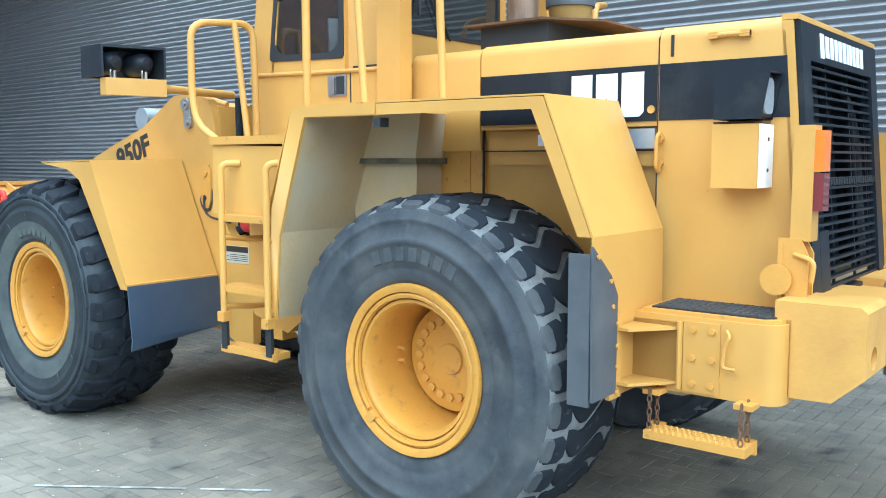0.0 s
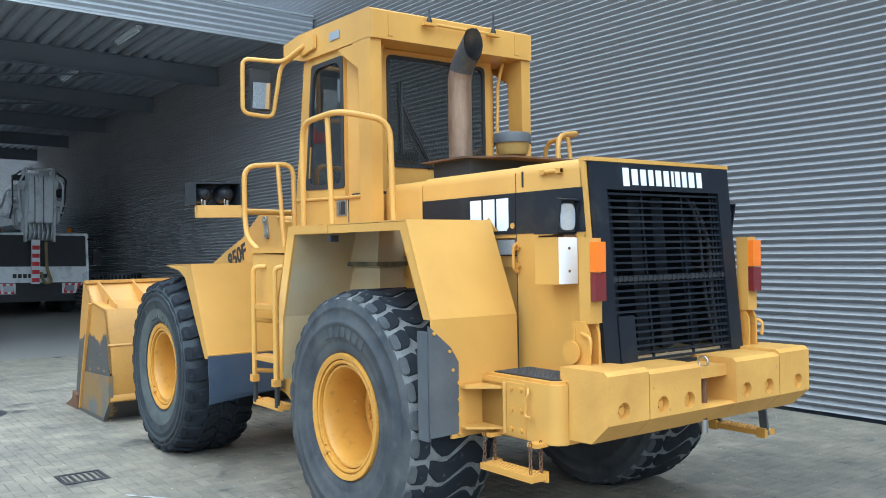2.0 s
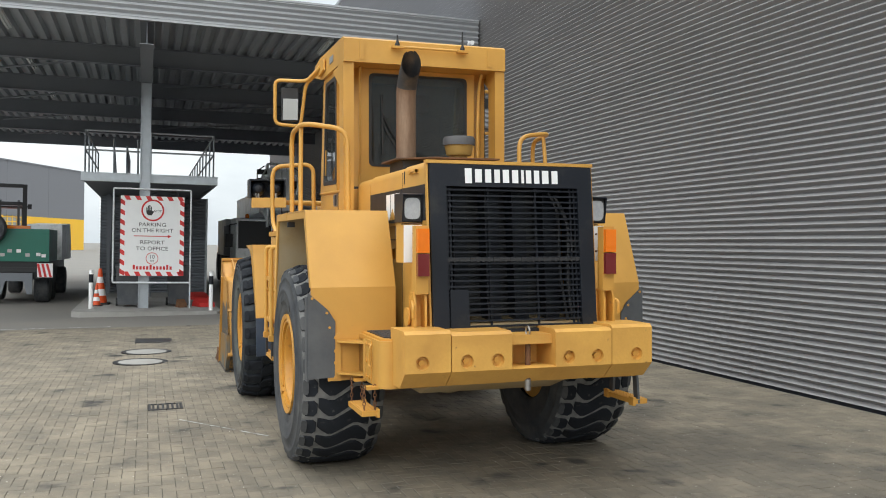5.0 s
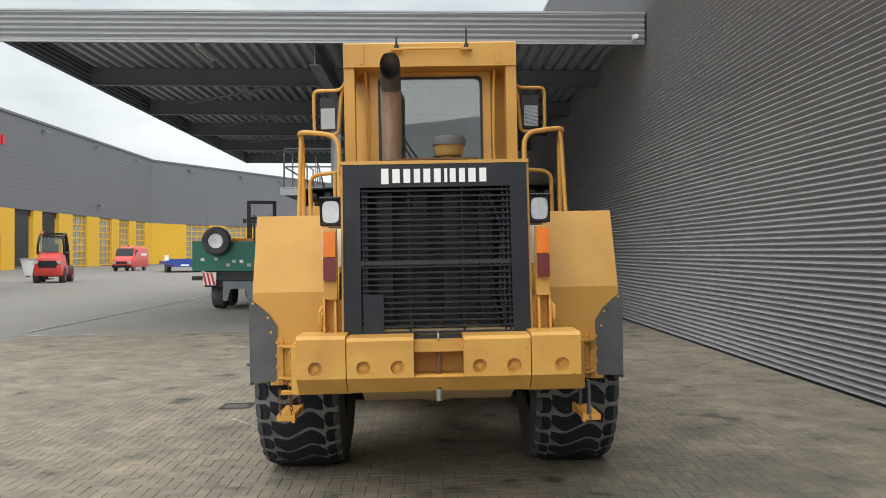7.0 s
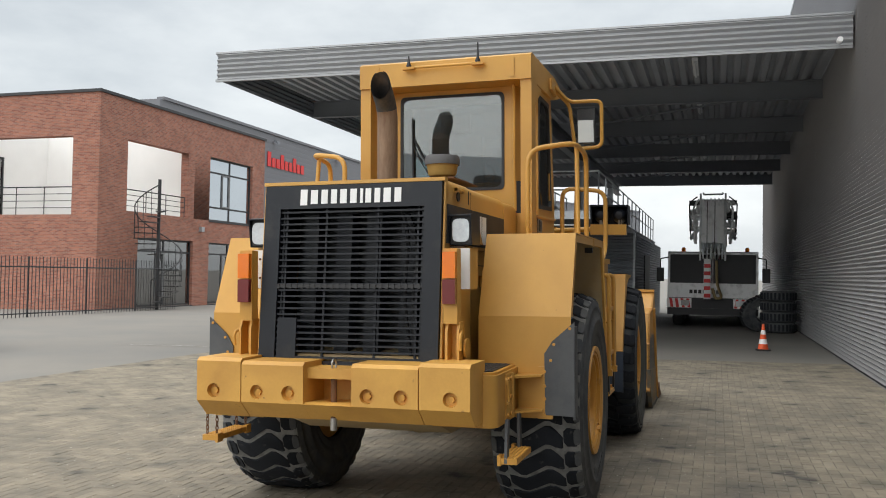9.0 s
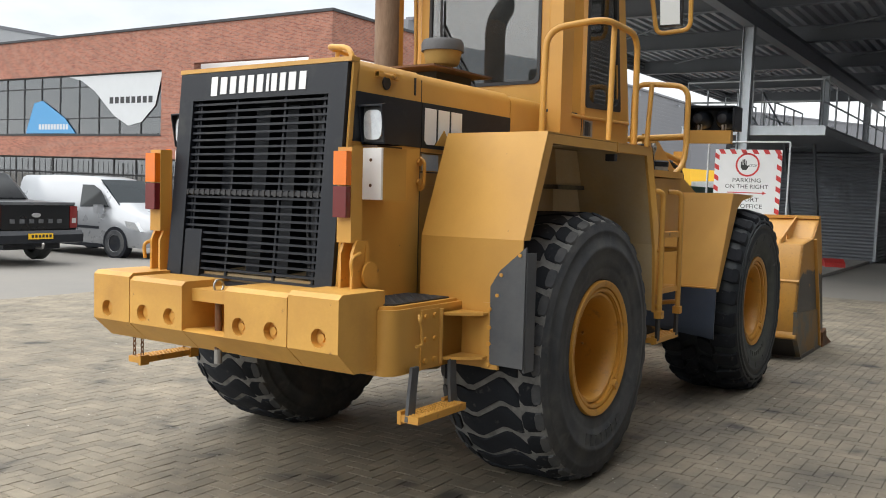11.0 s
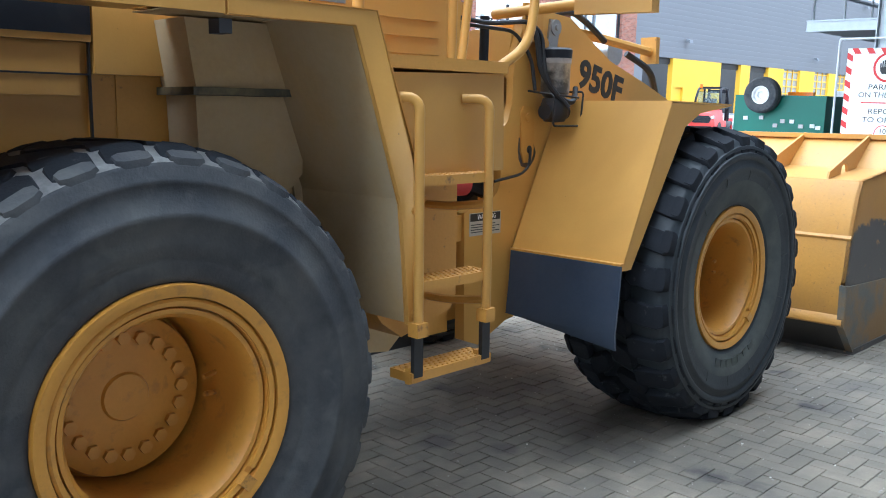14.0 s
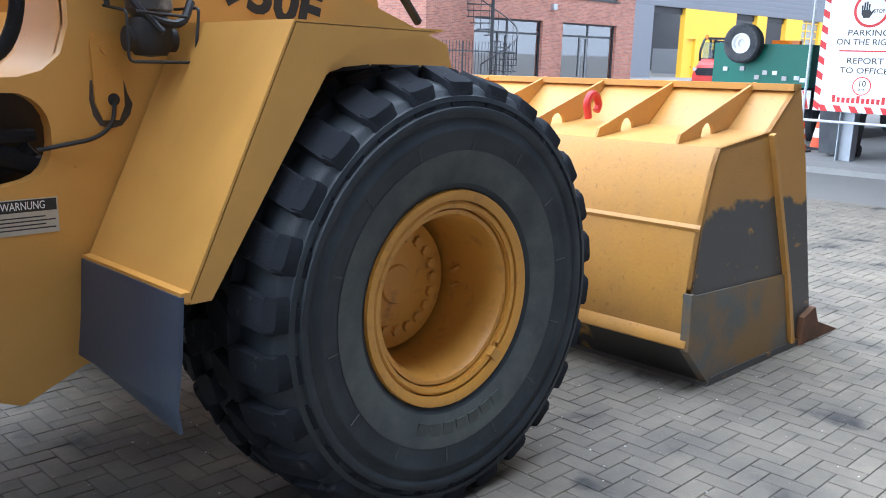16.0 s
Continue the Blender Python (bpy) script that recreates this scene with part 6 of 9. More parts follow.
lathe(bm, [(0.08, 1.86), (0.082, 1.9), (0.07, 1.91), (0.0, 1.912)], "z", (2.44, -0.69, 0), 24)
part("reservoir_lid", bm, M_black, bowl)
bm = B()
tube(bm, [(2.33, -0.61, 1.7), (2.33, -0.77, 1.68), (2.33, -0.77, 1.53), (2.55, -0.77, 1.53), (2.57, -0.77, 1.7), (2.57, -0.61, 1.7)], 0.005, 0.02)
tube(bm, [(2.36, -0.77, 1.68), (2.53, -0.77, 1.67)], 0.005)
part("wire_guard", bm, M_dark, bowl)
bm = B()
tube(bm, [(2.3, -0.62, 2.08), (2.33, -0.66, 1.95), (2.34, -0.67, 1.8), (2.4, -0.75, 1.66), (2.52, -0.75, 1.64), (2.57, -0.72, 1.72)], 0.014, 0.06)
tube(bm, [(1.75, -0.6, 2.02), (2.0, -0.63, 2.0), (2.28, -0.64, 2.03), (2.36, -0.66, 1.98), (2.35, -0.7, 1.75), (2.44, -0.78, 1.62)], 0.011, 0.06)
tube(bm, [(1.76, -0.6, 1.99), (2.2, -0.62, 1.98), (2.31, -0.64, 1.86), (2.32, -0.66, 1.7)], 0.009, 0.06)
part("grease_line", bm, M_dark, bowl)
bm = B()
box(bm, (2.28, -0.62, 1.94), (2.42, -0.6, 2.12))
cyl(bm, (2.39, -0.62, 1.93), 0.03, -0.04, "y", 14)
part("tower_bracket", bm, M_yel_worn, loader, bevel=0.006)
bm = B()
tube(bm, [(1.82, -0.56, 2.1), (1.84, -0.6, 1.9), (1.8, -0.58, 1.6), (1.6, -0.6, 1.48)], 0.022, 0.1)
part("cab_conduit", bm, M_dark, loader)
bm = B()
tube(bm, [(1.82, 0.56, 2.1), (1.84, 0.6, 1.9), (1.8, 0.58, 1.6), (1.6, 0.6, 1.48)], 0.022, 0.1)
part("cab_conduit", bm, M_dark, loader)
for sgn in (1, -1):
    bm = B()
    lathe(bm, [(0.0, -0.05), (0.04, -0.05), (0.055, -0.02), (0.055, 0.04), (0.035, 0.06), (0.0, 0.06)], "x", (1.52, sgn * 0.9, 1.3), 16)
    part("filler_cap", bm, M_red, loader, "faded red filler cap")

# bucket
M_bkt = mat("bucket_paint", (0.58, 0.29, 0.05), 0.48, var=0.14, scale=2, fine=60, dirt=(0.42, 0.23, 0.07), dirt_amount=0.28, dirt_scale=2.2, dirt_sharp=0.25, bump=0.0006, stain=(0.3, 0.14, 0.045), stain_amount=0.03, stain_scale=40, stain_sharp=0.1)
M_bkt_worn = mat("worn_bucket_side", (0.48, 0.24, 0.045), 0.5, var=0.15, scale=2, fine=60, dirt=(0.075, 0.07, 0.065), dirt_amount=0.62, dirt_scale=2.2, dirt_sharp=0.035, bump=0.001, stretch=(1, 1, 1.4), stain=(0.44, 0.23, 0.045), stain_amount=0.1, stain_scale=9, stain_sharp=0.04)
HB = 1.335


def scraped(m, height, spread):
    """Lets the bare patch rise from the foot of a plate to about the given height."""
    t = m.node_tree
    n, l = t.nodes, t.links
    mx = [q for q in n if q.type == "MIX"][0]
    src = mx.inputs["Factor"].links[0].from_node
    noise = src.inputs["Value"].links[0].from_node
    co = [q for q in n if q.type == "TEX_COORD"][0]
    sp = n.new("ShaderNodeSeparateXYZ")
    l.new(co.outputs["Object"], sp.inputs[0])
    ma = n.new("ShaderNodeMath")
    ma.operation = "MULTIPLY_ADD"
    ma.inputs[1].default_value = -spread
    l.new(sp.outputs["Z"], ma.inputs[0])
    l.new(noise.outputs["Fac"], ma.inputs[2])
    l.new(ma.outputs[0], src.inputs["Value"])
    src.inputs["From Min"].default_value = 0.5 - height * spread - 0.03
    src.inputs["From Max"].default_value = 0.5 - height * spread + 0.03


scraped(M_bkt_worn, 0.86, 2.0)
M_wear = mat("worn_plate", (0.13, 0.13, 0.115), 0.6, var=0.25, scale=3, fine=60, dirt=(0.24, 0.14, 0.045), dirt_amount=0.52, dirt_scale=2.6, dirt_sharp=0.08, bump=0.001)
M_heel = mat("scraped_heel", (0.05, 0.045, 0.04), 0.6, var=0.2, scale=3, fine=50, dirt=(0.42, 0.24, 0.06), dirt_amount=0.3, dirt_scale=2.5, dirt_sharp=0.04)
back = [(4.96, 0.03), (4.765, 0.24), (4.745, 0.33), (4.745, 0.52), (4.79, 0.8), (4.87, 1.08), (4.92, 1.175), (5.4, 1.23), (5.68, 1.455)]


def guard(x, z):
    """Sets a point of the spill guard on its sloping plate."""
    u = 4.92 + (x - 4.95) * 0.874
    return u, 1.175 + (u - 4.92) * 0.2 + z - 1.15 - (x - 4.95) * 0.3218


bucket = part("bucket", sheet(list(reversed(back)), -HB, HB, 0.02), M_bkt, loader, "yellow steel bucket with scraped dark sides", angle=25)
bm = B()
for z, dx in ((0.815, -0.012),):
    prism(bm, [(4.786, 0.79), (4.8, 0.815), (4.793, 0.822), (4.781, 0.805)], "y", -HB, HB)
part("bucket_seam", bm, M_bkt, bucket)
bm = B()
prism(bm, [(4.93, 0.0), (6.24, -0.005), (6.36, 0.0), (6.24, 0.035), (4.96, 0.04)], "y", -HB - 0.02, HB + 0.02)
part("bucket_floor", bm, M_bkt_worn, bucket, bevel=0.004)
bm = B()
box(bm, (5.62, -HB, 1.432), (5.71, HB, 1.466))
part("bucket_lip", bm, M_bkt, bucket, bevel=0.006)
bm = B()
prism(bm, [(4.755, 0.22), (4.727, 0.235), (4.727, 0.262), (4.755, 0.3)], "y", -HB, HB)
part("bucket_wear_bar", bm, M_bkt, bucket)
part("bucket_heel", sheet([(4.75, 0.235), (4.945, 0.025)], -HB + 0.03, HB - 0.03, -0.006), M_heel, bucket, "heel plate scraped to dark metal")
for sgn in (1, -1):
    bm = B()
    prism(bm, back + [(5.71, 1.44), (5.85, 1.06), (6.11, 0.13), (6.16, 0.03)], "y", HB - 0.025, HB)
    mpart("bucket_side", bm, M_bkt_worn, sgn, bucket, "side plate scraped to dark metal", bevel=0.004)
    bm = B()
    prism(bm, [(4.755, 0.22), (4.752, 0.49), (5.7, 0.45), (5.82, 0.03), (4.95, 0.02)], "y", HB, HB + 0.012)
    mpart("wear_plate", bm, M_wear, sgn, bucket, "grey worn plate with rusty patches")
    bm = B()
    prism(bm, [(5.385, 1.215), (5.415, 1.225), (5.755, 0.4), (5.88, 0.03), (5.84, 0.03), (5.72, 0.4)], "y", HB, HB + 0.03)
    mpart("side_rib", bm, M_bkt, sgn, bucket, bevel=0.004)
    bm = B()
    prism(bm, [(4.735, 0.22), (4.73, 0.5), (4.76, 0.5), (4.765, 0.25), (4.97, 0.03), (4.94, 0.02)], "y", HB - 0.03, HB + 0.016)
    mpart("edge_strip", bm, M_wear, sgn, bucket, bevel=0.003)
    bm = B()
    prism(bm, [(5.94, 0.0), (5.96, 0.16), (6.1, 0.2), (6.16, 0.1), (6.45, 0.0)], "y", HB - 0.01, HB + 0.035)
    mpart("corner_tooth", bm, M_rust, sgn, bucket, bevel=0.006)
for y in (-1.1, -0.62, -0.14, 0.34, 0.82, 1.2):
    # ribs of the spill guard, each with its round hole
    bm = B()
    arc = [(5.19 - 0.06 * math.cos(a), 1.212 + 0.06 * math.sin(a)) for a in [k * math.pi / 6 for k in range(7)]]
    prism(bm, [(4.92, 1.178), (5.13, 1.202)] + arc + [(5.25, 1.216), (5.4, 1.233), (5.67, 1.452), (5.66, 1.47), (4.94, 1.225)], "y", y - 0.008, y + 0.008)
    part("guard_rib", bm, M_bkt, bucket, bevel=0.002)
for y in (-0.32, 0.55):
    bm = B()
    tube(bm, [(guard(x, z)[0], y, guard(x, z)[1]) for x, z in ((5.33, 1.28), (5.3, 1.36), (5.34, 1.42), (5.4, 1.42), (5.44, 1.37), (5.41, 1.33))], 0.022, 0.03)
    part("lifting_hook", bm, M_red, bucket, "red lifting hook")
for y in (-0.39, 0.39):
    bm = B()
    prism(bm, [(4.79, 0.2), (4.64, 0.26), (4.62, 0.52), (4.76, 0.95)], "y", y - 0.14, y - 0.11)
    prism(bm, [(4.79, 0.2), (4.64, 0.26), (4.62, 0.52), (4.76, 0.95)], "y", y + 0.11, y + 0.14)
    part("bucket_lug", bm, M_bkt, bucket, bevel=0.006)

# ---- yard things ----
def rbox(name, lo, hi, material, parent=None, label="", bevel=0.0, m=None):
    return part(name, box(B(), lo, hi, m), material, parent, label, bevel=bevel)


# kerb island with the sign
GZ = ground_z(3)
bm = B()
prism(bm, [(14.65, 0.75), (14.85, 0.62), (38, 0.62), (38, 3.95), (14.9, 3.95), (14.65, 3.75)], "z", GZ - 0.05, GZ + 0.1)
tagged(part("kerb_island", bm, M_conc, bevel=0.02), "low concrete kerb island under the platform", "kerb", kind="structure")

sign = thing("parking_sign", "white parking notice with red striped border in a tube frame", "sign", at=pose(15.72, 2.21, 0))
SW, SZ0, SZ1 = 0.735, 0.835, 2.76
bm = B()
box(bm, (0.0, -SW, SZ0), (0.02, SW, SZ1))
part("sign_board", bm, M_white, sign)
M_tube = mat("pale_galvanised_tube", (0.66, 0.68, 0.7), 0.4, metal=0.25, var=0.1, scale=6, fine=60)
bm = B()
tube(bm, [(0.0, -0.89, 0.67), (0.0, 0.89, 0.67), (0.0, 0.89, 2.93), (0.0, -0.89, 2.93), (0.0, -0.89, 0.67), (0.0, -0.8, 0.67)], 0.022, 0.04)
part("tube_frame", bm, M_tube, sign, "galvanised tube frame")
for y in (-0.89, 0.89):
    bm = B()
    tube(bm, [(0.0, y, 0.0), (0.0, y, 0.67)], 0.02)
    part("frame_leg", bm, M_tube, sign) if y < 0 else bm.free()
bw = 0.1
def stripes(a0, a1, fixed, vertical):
    n = int(round((a1 - a0) / 0.24))
    st = (a1 - a0) / n
    for i in range(n):
        b2 = B()
        p = a0 + i * st
        if vertical:
            pts = [(fixed, p), (fixed + bw, p + 0.06), (fixed + bw, p + 0.06 + st * 0.45), (fixed, p + st * 0.45)]
            pts = [(u, min(v, a1)) for u, v in pts]
        else:
            pts = [(p, fixed), (p + st * 0.45, fixed), (p + 0.06 + st * 0.45, fixed + bw), (p + 0.06, fixed + bw)]
            pts = [(min(u, a1), v) for u, v in pts]
        prism(b2, pts, "x", -0.003, -0.0005)
        part("border_stripe", b2, M_redtxt, sign)
stripes(-SW, SW, SZ0, False)
stripes(-SW, SW, SZ1 - bw, False)
stripes(SZ0, SZ1, -SW, True)
stripes(SZ0, SZ1, SW - bw, True)
face = pose(-0.003, 0, 0, 90, 0, -90)
def sign_text(text, y, z, size, material, fit=None):
    lettering(text, size, Matrix.Translation((-0.002, y, z)) @ pose(0, 0, 0, 90, 0, -90), material, sign, "sign_words", 0.001, fit)
sign_text("PARKING", 0, 2.07, 0.13, M_blacktxt, 0.62)
sign_text("ON THE RIGHT", 0, 1.93, 0.13, M_blacktxt, 0.95)
sign_text("REPORT", 0, 1.64, 0.13, M_blacktxt, 0.56)
sign_text("TO OFFICE", 0, 1.49, 0.13, M_blacktxt, 0.74)
sign_text("STOP", -0.12, 2.4, 0.08, M_frame, 0.17)
sign_text("10", 0.0, 1.29, 0.13, M_blacktxt)
sign_text("KM", 0.0, 1.195, 0.06, M_blacktxt)
bm = B()
prism(bm, [(0.42, 1.785), (-0.36, 1.785), (-0.36, 1.755), (-0.44, 1.795), (-0.36, 1.835), (-0.36, 1.805), (0.42, 1.805)], "x", -0.003, -0.0008)
part("arrow", bm, M_redtxt, sign)
for z, r0, r1 in ((2.42, 0.225, 0.265), (1.255, 0.13, 0.145)):
    bm = B()
    ring = [[(w, r * math.cos(a), z + r * math.sin(a)) for r, w in ((r0, -0.003), (r1, -0.003), (r1, -0.0006), (r0, -0.0006))] for a in [2 * math.pi * k / 40 for k in range(40)]]
    loft(bm, ring, closed=True)
    part("red_ring", bm, M_redtxt, sign)
bm = B()    # stop palm as a plain shape
prism(bm, [(0.02, 2.3), (0.11, 2.3), (0.145, 2.36), (0.15, 2.42), (0.025, 2.42), (-0.005, 2.39), (-0.03, 2.42), (-0.045, 2.41), (-0.01, 2.35)], "x", -0.003, -0.0008)
for k, dy in enumerate((0.058, 0.024, -0.01, -0.044)):
    box(bm, (-0.003, 0.08 + dy - 0.0125, 2.42), (-0.0008, 0.08 + dy + 0.0125, (2.49, 2.535, 2.545, 2.51)[k]))
part("stop_symbol", bm, M_blacktxt, sign)
for k in range(12):
    y = 0.44 - k * 0.077
    rbox("name_bar", (-0.003, y - 0.05, 0.985), (-0.0008, y, 1.065 if k % 5 else 1.1), M_redtxt, sign)


def bollard(x, y):
    ob = thing("bollard", "white post with a black band on the kerb", "bollard", "kerb posts", at=pose(x, y, GZ + 0.1))
    bm = B()
    lathe(bm, [(0.05, 0), (0.05, 0.9), (0.04, 0.92), (0.0, 0.925)], "z", n=16)
    part("post", bm, M_white, ob)
    bm = B()
    lathe(bm, [(0.052, 0.62), (0.052, 0.82)], "z", n=16)
    part("black_band", bm, M_black, ob)
bollard(15.0, 0.86)
bollard(15.8, 3.58)


def cone(x, y, s, z):
    ob = thing("traffic_cone", "orange and white traffic cone on the ground", "traffic cone", "cones", at=pose(x, y, z) @ Matrix.Diagonal((s, s, s, 1)))
    bm = B()
    prism(bm, [(-0.19, -0.15), (-0.15, -0.19), (0.15, -0.19), (0.19, -0.15), (0.19, 0.15), (0.15, 0.19), (-0.15, 0.19), (-0.19, 0.15)], "z", 0.0, 0.035)
    part("base", bm, M_dark, ob, bevel=0.006)
    for r0, r1, z0, z1, mt in ((0.135, 0.115, 0.035, 0.17, M_conered), (0.115, 0.09, 0.17, 0.3, M_white), (0.09, 0.07, 0.3, 0.42, M_conered), (0.07, 0.05, 0.42, 0.54, M_white), (0.05, 0.03, 0.54, 0.7, M_conered)):
        bm = B()
        lathe(bm, [(r0, z0), (r1, z1)], "z", n=20)
        part("band", bm, mt, ob)
M_conered = mat("cone_orange", (0.8, 0.1, 0.02), 0.5, var=0.1)
cone(14.8, -3.1, 0.85, ground_z(-3.1))
cone(17.4, 3.45, 1.3, GZ + 0.1)
cone(16.7, 3.5, 0.75, GZ + 0.1)

# wheelie bin and oddments behind the sign
def bin_(x, y):
    ob = thing("wheelie_bin", "dark grey plastic wheelie bin behind the sign", "bin", at=pose(x, y, GZ + 0.1))
    bm = B()
    loft(bm, [[(-0.24, -0.24, 0.06), (0.24, -0.24, 0.06), (0.24, 0.24, 0.06), (-0.24, 0.24, 0.06)], [(-0.29, -0.29, 0.95), (0.33, -0.29, 0.95), (0.33, 0.29, 0.95), (-0.29, 0.29, 0.95)]])
    part("body", bm, M_flap, ob, bevel=0.02)
    bm = B()
    prism(bm, [(-0.3, 0.95), (0.36, 0.95), (0.34, 1.0), (0.0, 1.04), (-0.3, 1.0)], "y", -0.3, 0.3)
    part("lid", bm, M_flap, ob, bevel=0.01)
    for s in (1, -1):
        bm = B()
        lathe(bm, [(0.0, 0), (0.1, 0), (0.1, 0.05), (0.0, 0.05)], "y", (0.26, s * 0.25, 0.1), 18)
        part("wheel", bm, M_dark, ob)
bin_(16.5, 2.75)
bin_(16.7, 1.55)
for x, y, w, mt, nm in ((16.4, 0.95, 0.5, M_red, "red_crate"), (19.5, 0.95, 0.6, M_red, "red_tarp"), (16.1, 1.5, 0.25, M_rust, "rusty_block")):
    bm = B()
    prism(bm, [(-w / 2, 0), (w / 2, 0), (w / 2 - 0.05, 0.12), (0.05, 0.2), (-w / 2 + 0.03, 0.1)], "y", -w * 0.4, w * 0.4)
    ob = part(nm, bm, mt, bevel=0.02)
    ob.matrix_world = pose(x, y, GZ + 0.1, 0, 0, 20)
    tagged(ob, "small " + nm.replace("_", " ") + " lying on the kerb island", nm.split("_")[1])

# platform with railing, and the shed under it
plat = tagged(new("platform_deck"), "raised steel platform with a galvanised railing", "platform", kind="structure")
rbox("deck_slab", (16.0, 0.72, 3.12), (36.0, 3.82, 3.3), M_canopy, plat)
bm = B()
for lo, hi in (((15.96, 0.68, 3.28), (16.1, 3.86, 3.31)), ((15.96, 0.68, 3.1), (16.1, 3.86, 3.12)), ((15.985, 0.68, 3.12), (16.0, 3.86, 3.28))):
    box(bm, lo, hi)
part("edge_channel", bm, M_galv, plat)
bm = B()
for lo, hi in (((16.1, 0.68, 3.28), (36.0, 0.8, 3.31)), ((16.1, 0.68, 3.1), (36.0, 0.8, 3.12)), ((16.1, 0.7, 3.12), (36.0, 0.715, 3.28))):
    box(bm, lo, hi)
part("edge_channel", bm, M_canopy, plat)
def railing(a, b, n, parent):
    a, b = Vector(a), Vector(b)
    for k in range(n + 1):
        p = a.lerp(b, k / n)
        bm = B()
        tube(bm, [p, p + Vector((0, 0, 1.02))], 0.022, n=6)
        part("railing_post", bm, M_galv, parent)
    for h in (0.55, 1.02):
        bm = B()
        tube(bm, [a + Vector((0, 0, h)), b + Vector((0, 0, h))], 0.022, n=6)
        part("railing_bar", bm, M_galv, parent)
railing((16.05, 0.78, 3.3), (16.05, 3.77, 3.3), 2, plat)
railing((16.05, 0.78, 3.3), (35.8, 0.78, 3.3), 13, plat)
railing((16.05, 3.77, 3.3), (22.0, 3.77, 3.3), 4, plat)
railing((19.5, 2.9, 3.3), (24.0, 2.9, 3.3), 4, plat)
bm = B()
for y in (2.6, 3.2):
    tube(bm, [(18.0, y, 4.35), (20.6, y, 3.5)], 0.022)
    for k in range(7):
        x = 18.1 + k * 0.4
        tube(bm, [(x, y, 4.33 - k * 0.13), (x, y, 3.4)], 0.014, n=5)
part("stair_rail", bm, M_galv, plat)
bm = B()
for y in (1.5, 2.2):
    prism(bm, [(19.0, 3.1), (19.25, 3.1), (20.9, GZ + 0.1), (20.65, GZ + 0.1)], "y", y, y + 0.04)
for k in range(12):
    x = 19.2 + k * 0.14
    box(bm, (x, 1.54, 3.0 - k * 0.245), (x + 0.22, 2.2, 3.03 - k * 0.245))
part("steel_stair", bm, M_canopy, plat)
for x, y in ((22.4, 3.4), (16.3, 1.0)):
    if y > 2:
        rbox("prop", (x, y, GZ), (x + 0.12, y + 0.12, 3.12), M_canopy, plat)
shed = tagged(new("shed"), "dark shed of level corrugated sheets under the platform", "shed", kind="structure")
bm = B()
waves(bm, 0.5, 3.72, 23.0, GZ + 0.1, 3.1, 0.097, -0.018, along="y")
part("front_sheet", bm, M_canopy, shed, angle=60)
bm = B()
waves(bm, 23.0, 37.0, 0.5, GZ + 0.1, 3.1, 0.097, -0.018)
part("side_sheet", bm, M_canopy, shed, angle=60)
bm = B()
waves(bm, 23.0, 37.0, 3.72, GZ + 0.1, 3.1, 0.097, 0.018)
part("back_sheet", bm, M_canopy, shed, angle=60)
rbox("shed_core", (23.03, 0.53, GZ), (36.97, 3.69, 3.1), M_canopy, shed)
rbox("corner_trim", (22.96, 0.46, GZ + 0.1), (23.03, 0.53, 3.1), M_galv, shed)
rbox("shed_door", (27.2, 0.465, GZ + 0.1), (29.6, 0.52, 2.5), M_dark, shed)

# drain and manholes
def grate(x, y, nm="drain_grate"):
    ob = thing(nm, "dark iron drain grate set in the paving", "drain", at=pose(x, y, ground_z(y), ALPHA, 0, 0))
    bm = B()
    for lo, hi in (((-0.17, -0.17), (0.17, -0.14)), ((-0.17, 0.14), (0.17, 0.17)), ((-0.17, -0.14), (-0.14, 0.14)), ((0.14, -0.14), (0.17, 0.14))):
        box(bm, (lo[0], lo[1], -0.01), (hi[0], hi[1], 0.006))
    part("frame", bm, M_dark, ob)
    for k in range(6):
        rbox("bar", (-0.14, -0.13 + k * 0.047, -0.01), (0.14, -0.108 + k * 0.047, 0.004), M_dark, ob)
    rbox("pit", (-0.14, -0.14, -0.012), (0.14, 0.14, -0.006), M_black, ob)
grate(2.65, 2.14)
def manhole(x, y):
    ob = thing("manhole_cover", "round manhole cover with dark iron rim", "manhole", "manholes", at=pose(x, y, ground_z(y), -0.4, 0, 0))
    bm = B()
    lathe(bm, [(0.30, 0.004), (0.30, 0.008), (0.37, 0.008), (0.37, -0.01)], "z", n=40)
    part("rim", bm, M_dark, ob)
    bm = B()
    lathe(bm, [(0.0, 0.007), (0.3, 0.007), (0.3, -0.01)], "z", n=40)
    part("cover", bm, M_conc, ob)
manhole(6.3, 2.4)
manhole(7.5, 2.32)
bm = B()
box(bm, (-0.35, -0.3, -0.01), (0.35, 0.3, 0.006))
ob = part("cover_plate", bm, M_dark)
ob.matrix_world = pose(9.1, 2.2, ground_z(2.2))
tagged(ob, "flat dark service cover in the paving", "cover")
M_line = mat("worn_white_line", (0.5, 0.5, 0.49), 0.8, var=0.1, dirt=(0.24, 0.23, 0.215), dirt_amount=0.55, dirt_scale=9, dirt_sharp=0.05)
def mark(pts, w, nm="chalk_line"):
    for a, b in zip(pts, pts[1:]):
        a, b = Vector(a), Vector(b)
        n = Vector((-(b - a).y, (b - a).x)).normalized() * w / 2
        bm = B()
        v = [bm.verts.new((*(p), ground_z(p.y) + 0.0045)) for p in (a + n, a - n, b - n, b + n)]
        bm.faces.new(v)
        ob = part(nm, bm, M_line)
        tagged(ob, "worn white paint line on the paving", "line", "paint lines")
mark([(1.9, 2.03), (1.26, 1.57)], 0.022)
mark([(1.2, 1.53), (0.9, 1.32)], 0.022)
